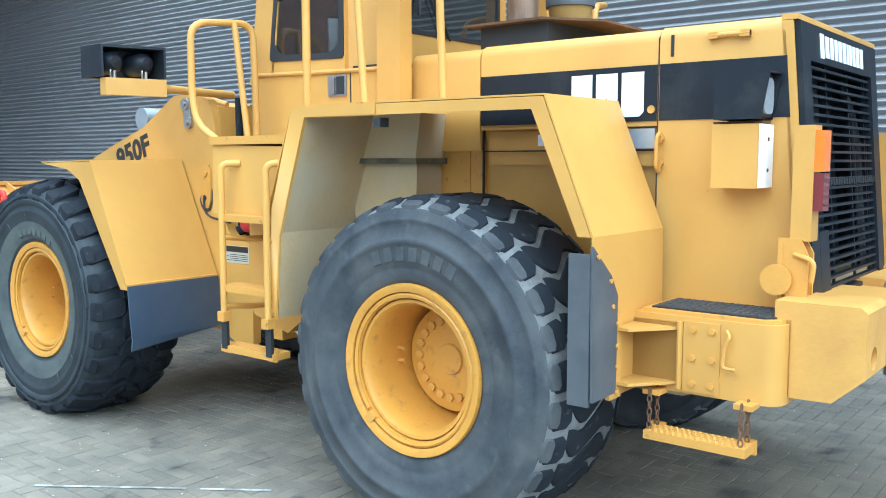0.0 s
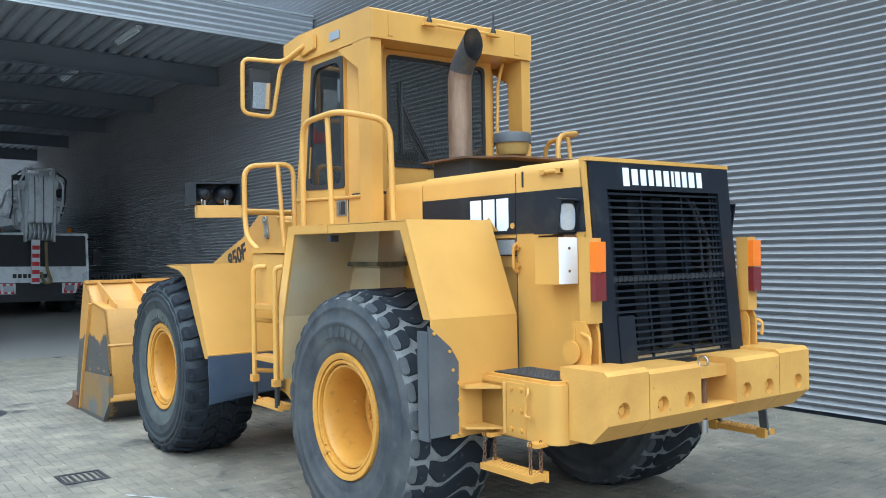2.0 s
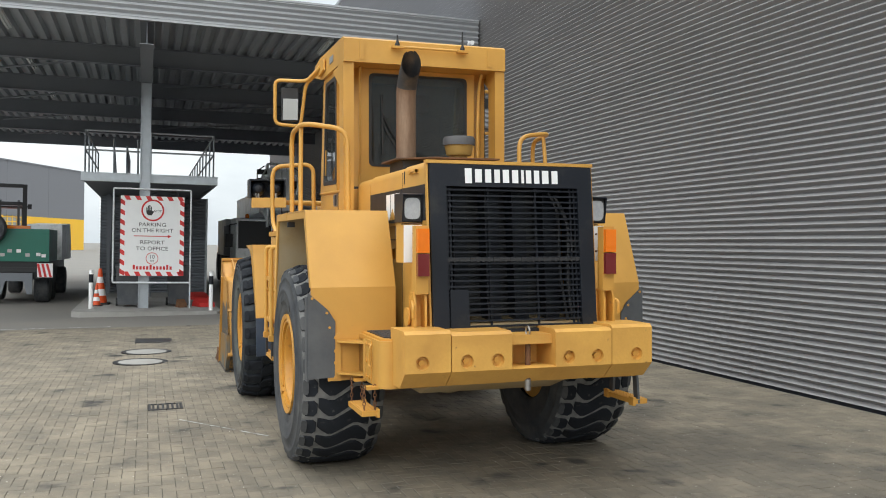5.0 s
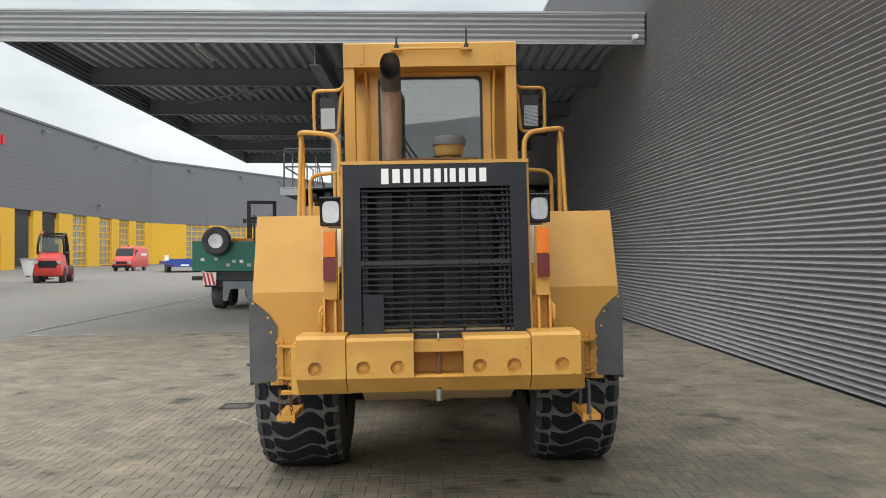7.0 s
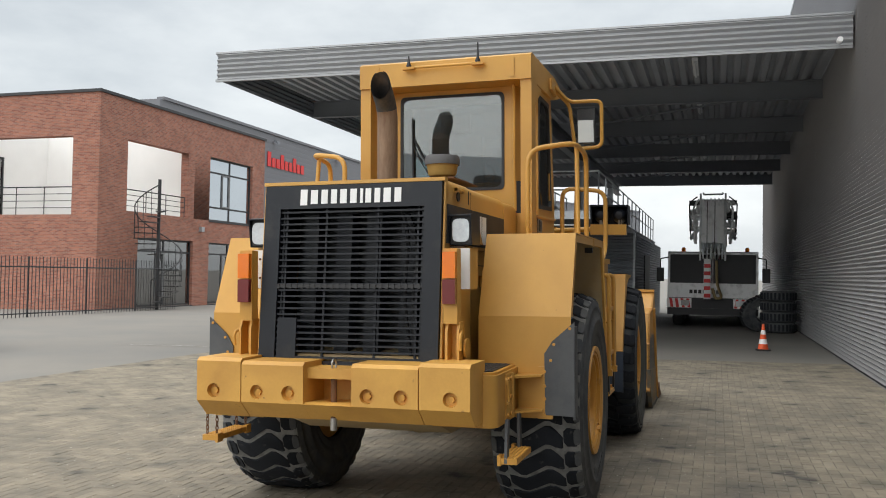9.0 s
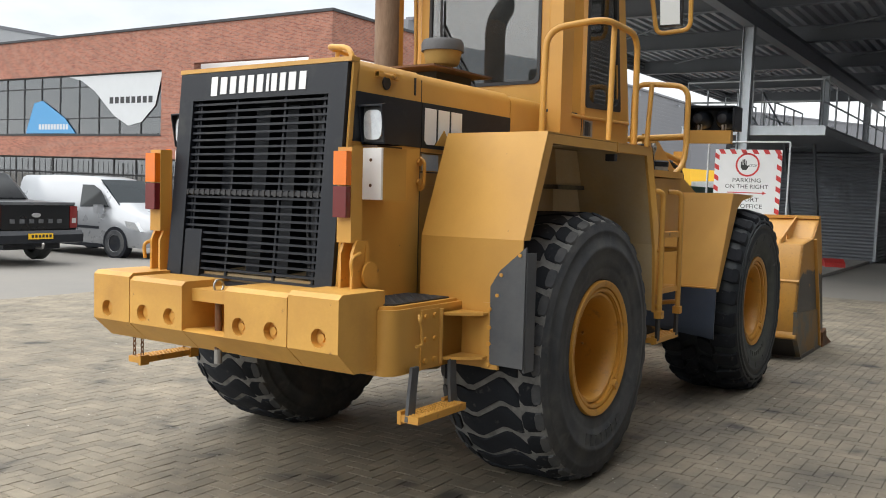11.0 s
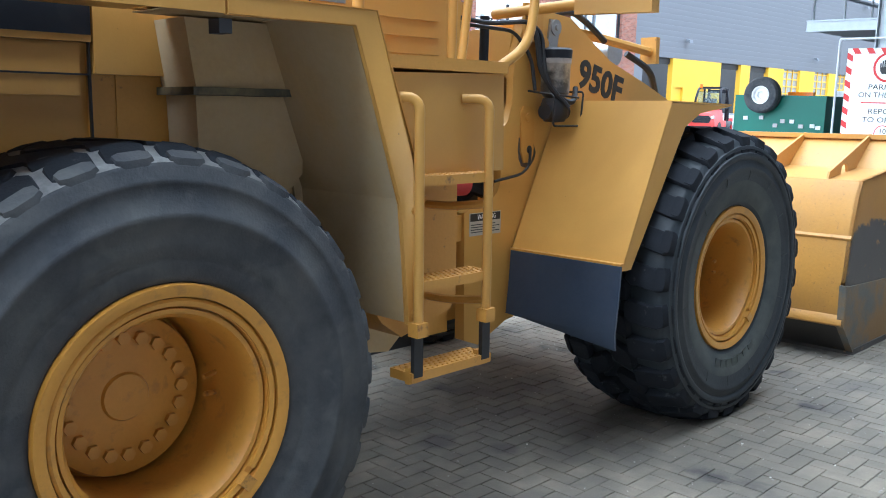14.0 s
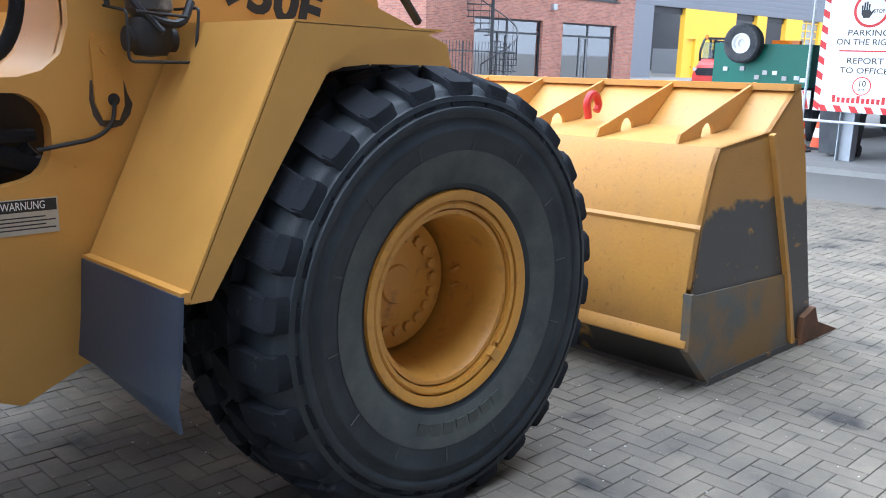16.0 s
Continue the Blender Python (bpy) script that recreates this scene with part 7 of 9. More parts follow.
mark([(13.0, 9.0), (26.0, 9.0), (40.0, 9.2)], 0.1, "bay_line")
mark([(12.0, 3.0), (12.0, 12.0)], 0.06, "bay_line")

# tyres against the wall
def old_tyre(x, y, z, r, m2=None):
    ob = thing("old_tyre", "worn black truck tyre stacked by the wall", "tyre", "stacked tyres", at=pose(x, y, z) @ (m2 or Matrix()))
    bm = B()
    lathe(bm, [(0.6 * r, -0.14), (0.9 * r, -0.15), (r, -0.11), (r, 0.11), (0.9 * r, 0.15), (0.6 * r, 0.14)], "z", n=28, closed=True)
    part("casing", bm, M_rubber, ob)
    bm = B()
    for k in range(28):
        a = 2 * math.pi * k / 28
        box(bm, (r - 0.01, -0.03, -0.1), (r + 0.015, 0.03, 0.1), Matrix.Rotation(a, 4, "Z"))
    part("tread", bm, M_tread, ob)
gz = ground_z(-3.9)
for i in range(4):
    old_tyre(21.9, -3.85, gz + 0.16 + i * 0.31, 0.5)
for i in range(3):
    old_tyre(22.3 + 0.34 * i, -3.55 + 0.02 * i, gz + 0.56, 0.55, pose(0, 0, 0, 0, 78, 0))
    old_tyre(22.4 + 0.34 * i, -3.3, gz + 0.5, 0.5, pose(0, 0, 0, 0, 80, 15))

# mobile crane under the canopy
crane = thing("mobile_crane", "white and grey mobile crane parked under the canopy", "crane", at=pose(23.8, -1.95, ground_z(-2)))
M_cwhite = mat("crane_white", (0.9, 0.905, 0.91), 0.4, var=0.06, scale=2, fine=40, dirt=(0.5, 0.5, 0.5), dirt_amount=0.22, dirt_scale=3)
M_cgrey = mat("crane_grey", (0.78, 0.8, 0.81), 0.45, var=0.12, scale=3, fine=40, dirt=(0.4, 0.4, 0.4), dirt_amount=0.25)
rbox("chassis", (0.3, -1.2, 0.6), (11.5, 1.2, 1.15), M_dark, crane)
bm = B()
prism(bm, [(0.0, 0.98), (0.0, 1.35), (0.12, 2.45), (0.3, 2.5), (2.0, 2.5), (2.1, 0.98)], "y", -1.42, 1.42)
cc = part("cab", bm, M_cwhite, crane, bevel=0.06)
rbox("cab_skirt", (0.02, -1.38, 0.6), (2.1, 1.38, 0.985), M_dark, cc, bevel=0.01)
for y0, y1 in ((0.03, 1.34), (-1.34, -0.03)):
    bm = B()
    prism(bm, [(-0.006, 1.46), (0.1, 2.4), (0.14, 2.4), (0.03, 1.46)], "y", y0, y1)
    part("windscreen", bm, M_dark, cc, bevel=0.005)
for k in range(7):
    rbox("name_bar", (-0.012, 0.62 - k * 0.14, 1.12), (0.0, 0.72 - k * 0.14, 1.24), M_blacktxt, cc)
for s in (1, -1):
    for k in range(1, 5):
        b2 = B()
        prism(b2, [(s * (0.5 + k * 0.18), 0.66), (s * (0.59 + k * 0.18), 0.66), (s * (0.64 + k * 0.18), 0.95), (s * (0.55 + k * 0.18), 0.95)], "x", -0.075, -0.052)
        part("warning_stripe", b2, M_redtxt, cc)
    rbox("stripe_board", (-0.05, min(s * 0.65, s * 1.44), 0.65), (0.02, max(s * 0.65, s * 1.44), 0.96), M_white, cc)
    bm = B()
    box(bm, (-0.1, s * 0.85 - 0.13, 0.72), (-0.04, s * 0.85 + 0.13, 0.9))
    part("head_lamp", bm, M_lampglass, cc, bevel=0.02)
    bm = B()
    tube(bm, [(0.1, s * 1.4, 2.3), (-0.05, s * 1.65, 2.25), (-0.05, s * 1.65, 1.9)], 0.02, 0.05)
    box(bm, (-0.1, s * 1.65 - 0.12, 1.5), (-0.02, s * 1.65 + 0.12, 1.95))
    part("mirror", bm, M_dark, cc)
bm = B()
box(bm, (-0.05, -1.42, 0.42), (0.4, 1.42, 0.64))
part("bumper", bm, M_dark, cc, bevel=0.02)
for i in range(5):
    for s in (1, -1):
        bm = B()
        lathe(bm, [(0.25, -0.17), (0.58, -0.18), (0.66, -0.12), (0.66, 0.12), (0.58, 0.18), (0.25, 0.17), (0.0, 0.05), (0.0, -0.05)], "y", (1.5 + (i * 1.75) + (1.2 if i > 1 else 0), s * 1.12, 0.66), 28, closed=True)
        part("wheel", bm, M_rubber, crane)
# telescopic boom with its head over the cab
bm = B()
for k, (x0, x1, w, h) in enumerate(((1.6, 10.0, 0.46, 0.95), (0.9, 1.7, 0.4, 0.85), (0.2, 1.0, 0.34, 0.78))):
    prism(bm, [(-w, 2.75), (-w * 0.7, 2.6), (w * 0.7, 2.6), (w, 2.75), (w, 2.6 + h), (-w, 2.6 + h)], "x", x0, x1)
part("boom", bm, M_cwhite, crane, bevel=0.02)
bm = B()
prism(bm, [(-0.15, 2.2), (0.45, 2.2), (0.5, 2.9), (0.45, 4.35), (-0.05, 4.4), (-0.2, 3.6)], "y", -0.42, -0.36)
prism(bm, [(-0.15, 2.2), (0.45, 2.2), (0.5, 2.9), (0.45, 4.35), (-0.05, 4.4), (-0.2, 3.6)], "y", 0.36, 0.42)
box(bm, (-0.05, -0.36, 3.0), (0.3, 0.36, 4.2))
part("boom_head", bm, M_cgrey, crane, bevel=0.015)
bm = B()
prism(bm, [(-0.13, 2.78), (-0.24, 3.5), (-0.16, 4.12), (-0.1, 4.12), (-0.18, 3.5), (-0.07, 2.78)], "y", -0.34, 0.34)
part("head_plate", bm, M_cwhite, crane, bevel=0.01)
for k in range(6):
    bm = B()
    y = -0.3 + k * 0.12
    lathe(bm, [(0.08, -0.025), (0.27, -0.03), (0.24, 0.0), (0.27, 0.03), (0.08, 0.025)], "y", (-0.02, y, 2.5), 20, closed=True)
    part("sheave", bm, M_cgrey, crane)
    bm = B()
    lathe(bm, [(0.05, -0.02), (0.2, -0.025), (0.18, 0.0), (0.2, 0.025), (0.05, 0.02)], "y", (0.0, y, 4.05), 20, closed=True)
    part("sheave", bm, M_cwhite, crane)
    if k in (2, 4):
        bm = B()
        tube(bm, [(-0.28, y, 2.5), (-0.27, y, 3.5), (-0.2, y, 4.15)], 0.012, n=5)
        part("hoist_rope", bm, M_dark, crane)
bm = B()
for k in range(5):
    prism(bm, [(-0.35, 1.0 + k * 0.24), (-0.18, 1.05 + k * 0.24), (-0.18, 1.17 + k * 0.24), (-0.35, 1.12 + k * 0.24)], "y", 0.06, 0.26)
part("hook_block", bm, M_redtxt, crane)
rbox("hook_block_plate", (-0.34, 0.05, 0.95), (-0.2, 0.27, 2.25), M_white, crane, bevel=0.02)
bm = B()
tube(bm, [(-0.3, -0.12, 2.2), (-0.3, -0.15, 1.4), (-0.28, -0.3, 1.0), (-0.25, -0.1, 0.95), (-0.25, 0.0, 1.3)], 0.045, 0.15)
part("auxiliary_hook", bm, mat("brass_hook", (0.3, 0.22, 0.1), 0.5, metal=0.5, var=0.2), crane)
rnd = random.Random(3)
for k in range(9):
    s = 1 if k % 2 else -1
    x, z = rnd.uniform(-0.1, 0.5), rnd.uniform(3.0, 4.2)
    rbox("head_bracket", (x, min(s * 0.42, s * 0.75), z), (x + 0.22, max(s * 0.42, s * 0.75), z + 0.16), M_cgrey if k % 3 else M_dark, crane, bevel=0.01)
bm = B()
for s in (1, -1):
    tube(bm, [(0.2, s * 0.5, 3.2), (1.2, s * 0.7, 3.0), (2.4, s * 0.6, 3.1)], 0.07, n=8)
    tube(bm, [(0.3, s * 0.55, 3.9), (0.9, s * 0.75, 3.7), (2.0, s * 0.7, 3.3)], 0.04, n=8)
part("boom_lug", bm, M_cgrey, crane)
for s in (1, -1):
    for k, (x, z, r) in enumerate(((0.12, 3.95, 0.2), (0.3, 3.45, 0.16), (0.2, 2.95, 0.2), (0.7, 3.75, 0.12), (1.1, 3.45, 0.14))):
        bm = B()
        lathe(bm, [(0.0, s * (0.42 + 0.04 * k)), (r, s * (0.42 + 0.04 * k)), (r, s * (0.5 + 0.04 * k)), (r * 0.6, s * (0.53 + 0.04 * k)), (0.0, s * (0.53 + 0.04 * k))], "y", (x, 0, z), 16)
        part("guide_roller", bm, M_cgrey if k % 2 else M_cwhite, crane)
    bm = B()
    tube(bm, [(-0.1, s * 0.45, 4.2), (-0.2, s * 0.62, 3.9), (-0.22, s * 0.6, 3.4), (-0.1, s * 0.5, 2.9)], 0.03, 0.1, n=8)
    part("head_hose", bm, M_cwhite, crane)
    bm = B()
    tube(bm, [(0.1, s * 0.5, 4.3), (0.0, s * 0.75, 4.1), (0.05, s * 0.72, 3.3), (0.6, s * 0.7, 2.9)], 0.022, 0.1, n=8)
    part("head_hose", bm, M_dark, crane)
bm = B()
tube(bm, [(-0.3, -0.3, 4.38), (0.5, -0.3, 4.42), (0.6, 0.3, 4.42), (-0.3, 0.3, 4.38)], 0.03, 0.05, n=8)
part("head_rail", bm, M_cgrey, crane)
rbox("superstructure", (5.5, -1.3, 1.15), (9.5, 1.3, 2.6), M_cgrey, crane, bevel=0.05)
rbox("deck_box", (2.3, 0.5, 1.15), (5.2, 1.4, 2.3), M_canopy, crane, bevel=0.04)
rbox("deck_box", (2.3, -1.4, 1.15), (5.2, -0.5, 2.2), M_canopy, crane, bevel=0.04)
bm = B()
lathe(bm, [(0.07, 0), (0.07, 0.12), (0.04, 0.16), (0, 0.17)], "z", (1.0, 0.95, 2.5), 14)
part("beacon", bm, M_orange, crane)
bm = B()
lathe(bm, [(0.07, 0), (0.07, 0.12), (0.04, 0.16), (0, 0.17)], "z", (1.0, -1.1, 2.5), 14)
part("beacon", bm, M_orange, crane)

# green ballast truck seen from behind
gt = thing("ballast_truck", "green heavy ballast truck with a spare wheel, seen from behind", "truck", at=pose(19.9, 5.98, ground_z(6.0)) @ Matrix.Diagonal((0.9, 0.9, 0.9, 1)))
M_green = mat("green_paint", (0.015, 0.16, 0.11), 0.4, var=0.1, scale=2, fine=40)
bm = B()
box(bm, (0, -1.2, 1.3), (2.6, 1.3, 2.3))
part("body", bm, M_green, gt, bevel=0.03)
rbox("chassis", (0.1, -0.9, 0.75), (9, 0.9, 1.3), M_dark, gt)
rbox("rear_beam", (-0.05, -1.3, 0.98), (0.2, 1.3, 1.12), M_dark, gt)
bm = B()
prism(bm, [(-0.5, 0.35), (-0.35, 0.35), (-0.25, 0.75), (0.25, 0.75), (0.35, 0.35), (0.5, 0.35), (0.5, 1.0), (-0.5, 1.0)], "x", -0.12, 0.0, Matrix.Translation((0, -0.25, -0.05)))
part("tow_frame", bm, M_canopy, gt)
for s in (1, -1):
    rbox("stripe_board", (-0.1, (s * 0.9 - 0.2) - 0.22, 0.82), (-0.07, (s * 0.9 - 0.2) + 0.22, 1.25), M_white, gt)
    for k in range(3):
        b2 = B()
        prism(b2, [((s * 0.9 - 0.2) - 0.2 + k * 0.14, 0.83), ((s * 0.9 - 0.2) - 0.13 + k * 0.14, 0.83), ((s * 0.9 - 0.2) - 0.02 + k * 0.14 * 0.9, 1.24), ((s * 0.9 - 0.2) - 0.09 + k * 0.14 * 0.9, 1.24)], "x", -0.106, -0.1005)
        part("board_stripe", b2, M_redtxt, gt)
    for x in (0.9, 2.3, 6.5):
        bm = B()
        lathe(bm, [(0.22, -0.2), (0.45, -0.22), (0.5, -0.16), (0.5, 0.16), (0.45, 0.22), (0.22, 0.2), (0, 0.05), (0, -0.05)], "y", (x, s * 0.75 - 0.2, 0.5), 24, closed=True)
        part("wheel", bm, M_rubber, gt)
bm = B()
lathe(bm, [(0.24, -0.13), (0.43, -0.15), (0.48, -0.1), (0.48, 0.1), (0.43, 0.15), (0.24, 0.13)], "x", (-0.16, 0.45, 2.3), 32, closed=True)
part("spare_wheel", bm, M_rubber, gt)
bm = B()
lathe(bm, [(0.0, -0.02), (0.09, -0.04), (0.1, -0.1), (0.17, -0.1), (0.2, -0.14), (0.24, -0.15), (0.25, 0.1), (0, 0.1)], "x", (-0.16, 0.45, 2.3), 32)
part("spare_rim", bm, M_cwhite, gt)
for k, (y, z) in enumerate(((-0.1, 1.62), (-0.35, 1.62), (-0.6, 1.5), (-0.9, 1.52), (0.1, 1.5), (0.95, 1.68), (0.5, 1.7), (-1.05, 1.48))):
    rbox("coupling" if k < 4 else "label_plate", (-0.03, y - 0.06, z - 0.05), (0.0, y + 0.06, z + 0.05), M_cwhite if k % 2 else M_steel, gt, bevel=0.006)
rbox("light_bar", (0.6, -0.6, 2.3), (0.75, 0.1, 2.4), M_orange, gt)
bm = B()
prism(bm, [(3.2, 1.3), (3.2, 2.5), (6.5, 2.6), (7.0, 1.9), (7.0, 1.3)], "y", -1.3, -0.2)
part("truck_cab", bm, M_cwhite, gt, bevel=0.08)

# large forklift beyond the truck
def big_forklift(at):
    ob = thing("large_forklift", "large orange forklift with a dark mast parked in the yard", "forklift", at=at)
    bm = B()
    prism(bm, [(-0.2, 0.9), (3.4, 0.8), (3.6, 1.9), (2.4, 2.2), (0.0, 2.1)], "y", -1.15, 1.15)
    part("body", bm, M_conered, ob, bevel=0.1)
    for y in (-0.62, 0.62):
        rbox("mast_rail", (-0.75, y - 0.09, 0.3), (-0.45, y + 0.09, 4.3), M_dark, ob)
        rbox("lift_cylinder", (-0.42, y * 0.6 - 0.05, 0.5), (-0.32, y * 0.6 + 0.05, 3.6), M_flap, ob)
        rbox("lamp", (-0.8, y * 1.32 - 0.08, 3.2), (-0.66, y * 1.32 + 0.08, 3.42), M_dark, ob, bevel=0.02)
        rbox("lamp_stay", (-0.72, min(y * 1.14, y * 1.3), 3.28), (-0.66, max(y * 1.14, y * 1.3), 3.34), M_dark, ob)
        bm = B()
        lathe(bm, [(0.0, -0.2), (0.5, -0.22), (0.6, -0.15), (0.6, 0.15), (0.5, 0.22), (0.0, 0.2)], "y", (0.6, y * 1.6, 0.6), 24)
        part("wheel", bm, M_rubber, ob)
        bm = B()
        tube(bm, [(0.4, y * 0.95, 2.0), (0.5, y * 0.9, 3.3)], 0.05, n=6)
        part("cab_post", bm, M_dark, ob)
    for z in (0.6, 2.3, 3.35, 4.15):
        rbox("mast_cross", (-0.72, -0.53, z), (-0.5, 0.53, z + 0.16), M_dark, ob)
    rbox("cab_roof", (0.3, -0.65, 3.28), (1.8, 0.65, 3.36), M_dark, ob, bevel=0.02)
    for y in (-0.35, 0.35):
        rbox("fork", (-2.0, y - 0.07, 0.1), (-0.75, y + 0.07, 0.18), M_dark, ob)


big_forklift(pose(37.4, 8.25, ground_z(8.2), 0, 0, 8))

# ---- brick office building ----
FROM = Vector((-6.83, -1.09, 1.62))


def spread(k):
    """Moves and sizes a far group together, outwards from the middle of the yard."""
    return Matrix.Translation(FROM) @ Matrix.Scale(k, 4) @ Matrix.Translation(-FROM)


def brick_mat():
    m = bpy.data.materials.new("red_brickwork")
    m.use_nodes = True
    t = m.node_tree
    n, l = t.nodes, t.links
    p = n["Principled BSDF"]
    co = n.new("ShaderNodeTexCoord")
    sp = n.new("ShaderNodeSeparateXYZ")
    l.new(co.outputs["Object"], sp.inputs[0])
    ad = n.new("ShaderNodeMath")
    l.new(sp.outputs["X"], ad.inputs[0])
    l.new(sp.outputs["Y"], ad.inputs[1])
    cb = n.new("ShaderNodeCombineXYZ")
    l.new(ad.outputs[0], cb.inputs["X"])
    l.new(sp.outputs["Z"], cb.inputs["Y"])
    br = n.new("ShaderNodeTexBrick")
    br.inputs["Scale"].default_value = 1.0
    br.inputs["Brick Width"].default_value = 0.176
    br.inputs["Row Height"].default_value = 0.05
    br.inputs["Mortar Size"].default_value = 0.005
    br.inputs["Bias"].default_value = -0.15
    br.inputs["Color1"].default_value = (0.37, 0.15, 0.1, 1)
    br.inputs["Color2"].default_value = (0.2, 0.075, 0.055, 1)
    br.inputs["Mortar"].default_value = (0.3, 0.23, 0.19, 1)
    l.new(cb.outputs[0], br.inputs["Vector"])
    no = n.new("ShaderNodeTexNoise")
    no.inputs["Scale"].default_value = 1.6
    no.inputs["Detail"].default_value = 9
    l.new(co.outputs["Object"], no.inputs["Vector"])
    mr = n.new("ShaderNodeMapRange")
    mr.inputs["From Min"].default_value = 0.3
    mr.inputs["From Max"].default_value = 0.7
    mr.inputs["To Min"].default_value = 0.88
    mr.inputs["To Max"].default_value = 1.12
    l.new(no.outputs["Fac"], mr.inputs["Value"])
    hs = n.new("ShaderNodeHueSaturation")
    l.new(br.outputs["Color"], hs.inputs["Color"])
    l.new(mr.outputs["Result"], hs.inputs["Value"])
    l.new(hs.outputs["Color"], p.inputs["Base Color"])
    bp = n.new("ShaderNodeBump")
    bp.inputs["Distance"].default_value = 0.006
    bp.invert = True
    l.new(br.outputs["Fac"], bp.inputs["Height"])
    l.new(bp.outputs["Normal"], p.inputs["Normal"])
    p.inputs["Roughness"].default_value = 0.9
    return m


M_brick = brick_mat()
M_curtain = mat("pale_curtain", (0.6, 0.6, 0.57), 0.9, var=0.12, scale=2, fine=12, stretch=(6, 6, 0.3))
M_room = mat("dim_room", (0.4, 0.41, 0.42), 0.9, var=0.2, scale=0.8, fine=5)
M_film_blue = mat("blue_window_film", (0.07, 0.26, 0.5), 0.4, var=0.04)
M_film_white = mat("white_window_film", (0.5, 0.52, 0.54), 0.4, var=0.04)
BX0, BX1, BY0, BY1, BZ0, BZ1 = 19.05, 30.7, 18.6, 60.0, -0.3, 7.75
office = tagged(new("office_building"), "two-storey red brick office with black window frames and a terrace", "building", kind="structure")


def wall_cells(fixed, depth, axis, u0, u1, z0, z1, holes, name="brick_wall"):
    """A wall with openings cut through; holes: (u0, u1, z0, z1). Axis x: it runs along x."""
    us = sorted({u0, u1, *[h[0] for h in holes], *[h[1] for h in holes]})
    zs = sorted({z0, z1, *[h[2] for h in holes], *[h[3] for h in holes]})
    bm = B()
    for a, b in zip(us, us[1:]):
        for c, d in zip(zs, zs[1:]):
            um, zm = (a + b) / 2, (c + d) / 2
            if any(h[0] < um < h[1] and h[2] < zm < h[3] for h in holes):
                continue
            if axis == "x":
                box(bm, (a, fixed, c), (b, fixed + depth, d))
            else:
                box(bm, (fixed, a, c), (fixed + depth, b, d))
    bmesh.ops.remove_doubles(bm, verts=bm.verts, dist=0.0005)
    return part(name, bm, M_brick, office)


S_HOLES = [(20.6, 24.47, 3.72, 6.32), (26.05, 29.6, 3.7, 6.4), (21.3, 24.9, 0.2, 2.78), (26.07, 29.5, 0.2, 2.78)]
F_HOLES = [(19.7, 25.9, 3.48, 6.24), (27.9, 48.5, 3.35, 6.05), (26.8, 48.5, 0.2, 2.35)]
wall_cells(BY0, 0.35, "x", BX0, BX1, BZ0, BZ1, S_HOLES)
wall_cells(BX0, 0.35, "y", BY0 + 0.35, BY1, BZ0, BZ1, F_HOLES)
rbox("brick_end_wall", (BX1 - 0.35, BY0 + 0.35, BZ0), (BX1, BY1, BZ1), M_brick, office)
rbox("brick_far_wall", (BX0 + 0.35, BY1 - 0.35, BZ0), (BX1 - 0.35, BY1, BZ1), M_brick, office)
rbox("flat_roof", (25.4, BY0 + 0.35, 7.2), (BX1 - 0.35, 26.35, 7.4), M_deck, office)
rbox("flat_roof", (BX0 + 0.35, 26.35, 7.2), (BX1 - 0.35, BY1 - 0.35, 7.4), M_deck, office)
bm = B()
for lo, hi in (((BX0 - 0.06, BY0 - 0.06), (BX1 + 0.06, BY0 + 0.4)), ((BX0 - 0.06, BY0 + 0.4), (BX0 + 0.4, BY1 + 0.06)), ((BX1 - 0.4, BY0 + 0.4), (BX1 + 0.06, BY1 + 0.06))):
    box(bm, (*lo, BZ1), (*hi, BZ1 + 0.1))
part("roof_coping", bm, M_frame, office, "black roof edge")
# terrace open to the sky: floor and white walls
rbox("terrace_floor", (BX0 + 0.35, 18.95, 3.2), (25.2, 26.2, 3.46), M_conc, office)
wall_cells(25.2, 0.2, "y", 18.95, 26.2, 3.46, 7.4, [], "terrace_back_wall").data.materials[0] = M_render
rbox("terrace_side_wall", (22.75, 26.2, 3.46), (25.2, 26.35, 7.4), M_render, office)
rbox("terrace_side_head", (BX0 + 0.35, 26.2, 6.1), (22.75, 26.35, 7.4), M_render, office)
rbox("inner_floor", (BX0 + 0.35, 18.95, 2.95), (30.3, 59.6, 3.18), M_render, office)
rbox("dim_back", (29.9, 18.95, 0.0), (30.3, 59.6, 7.1), M_room, office)
rbox("dim_cross", (25.45, 26.4, 0.0), (25.6, 59.6, 7.1), M_room, office)


M_coated = mat("coated_window_glass", (0.5, 0.54, 0.58), 0.05, metal=1.0, var=0.06, scale=0.6)
M_casement = mat("grey_casement", (0.16, 0.165, 0.17), 0.45, var=0.05)


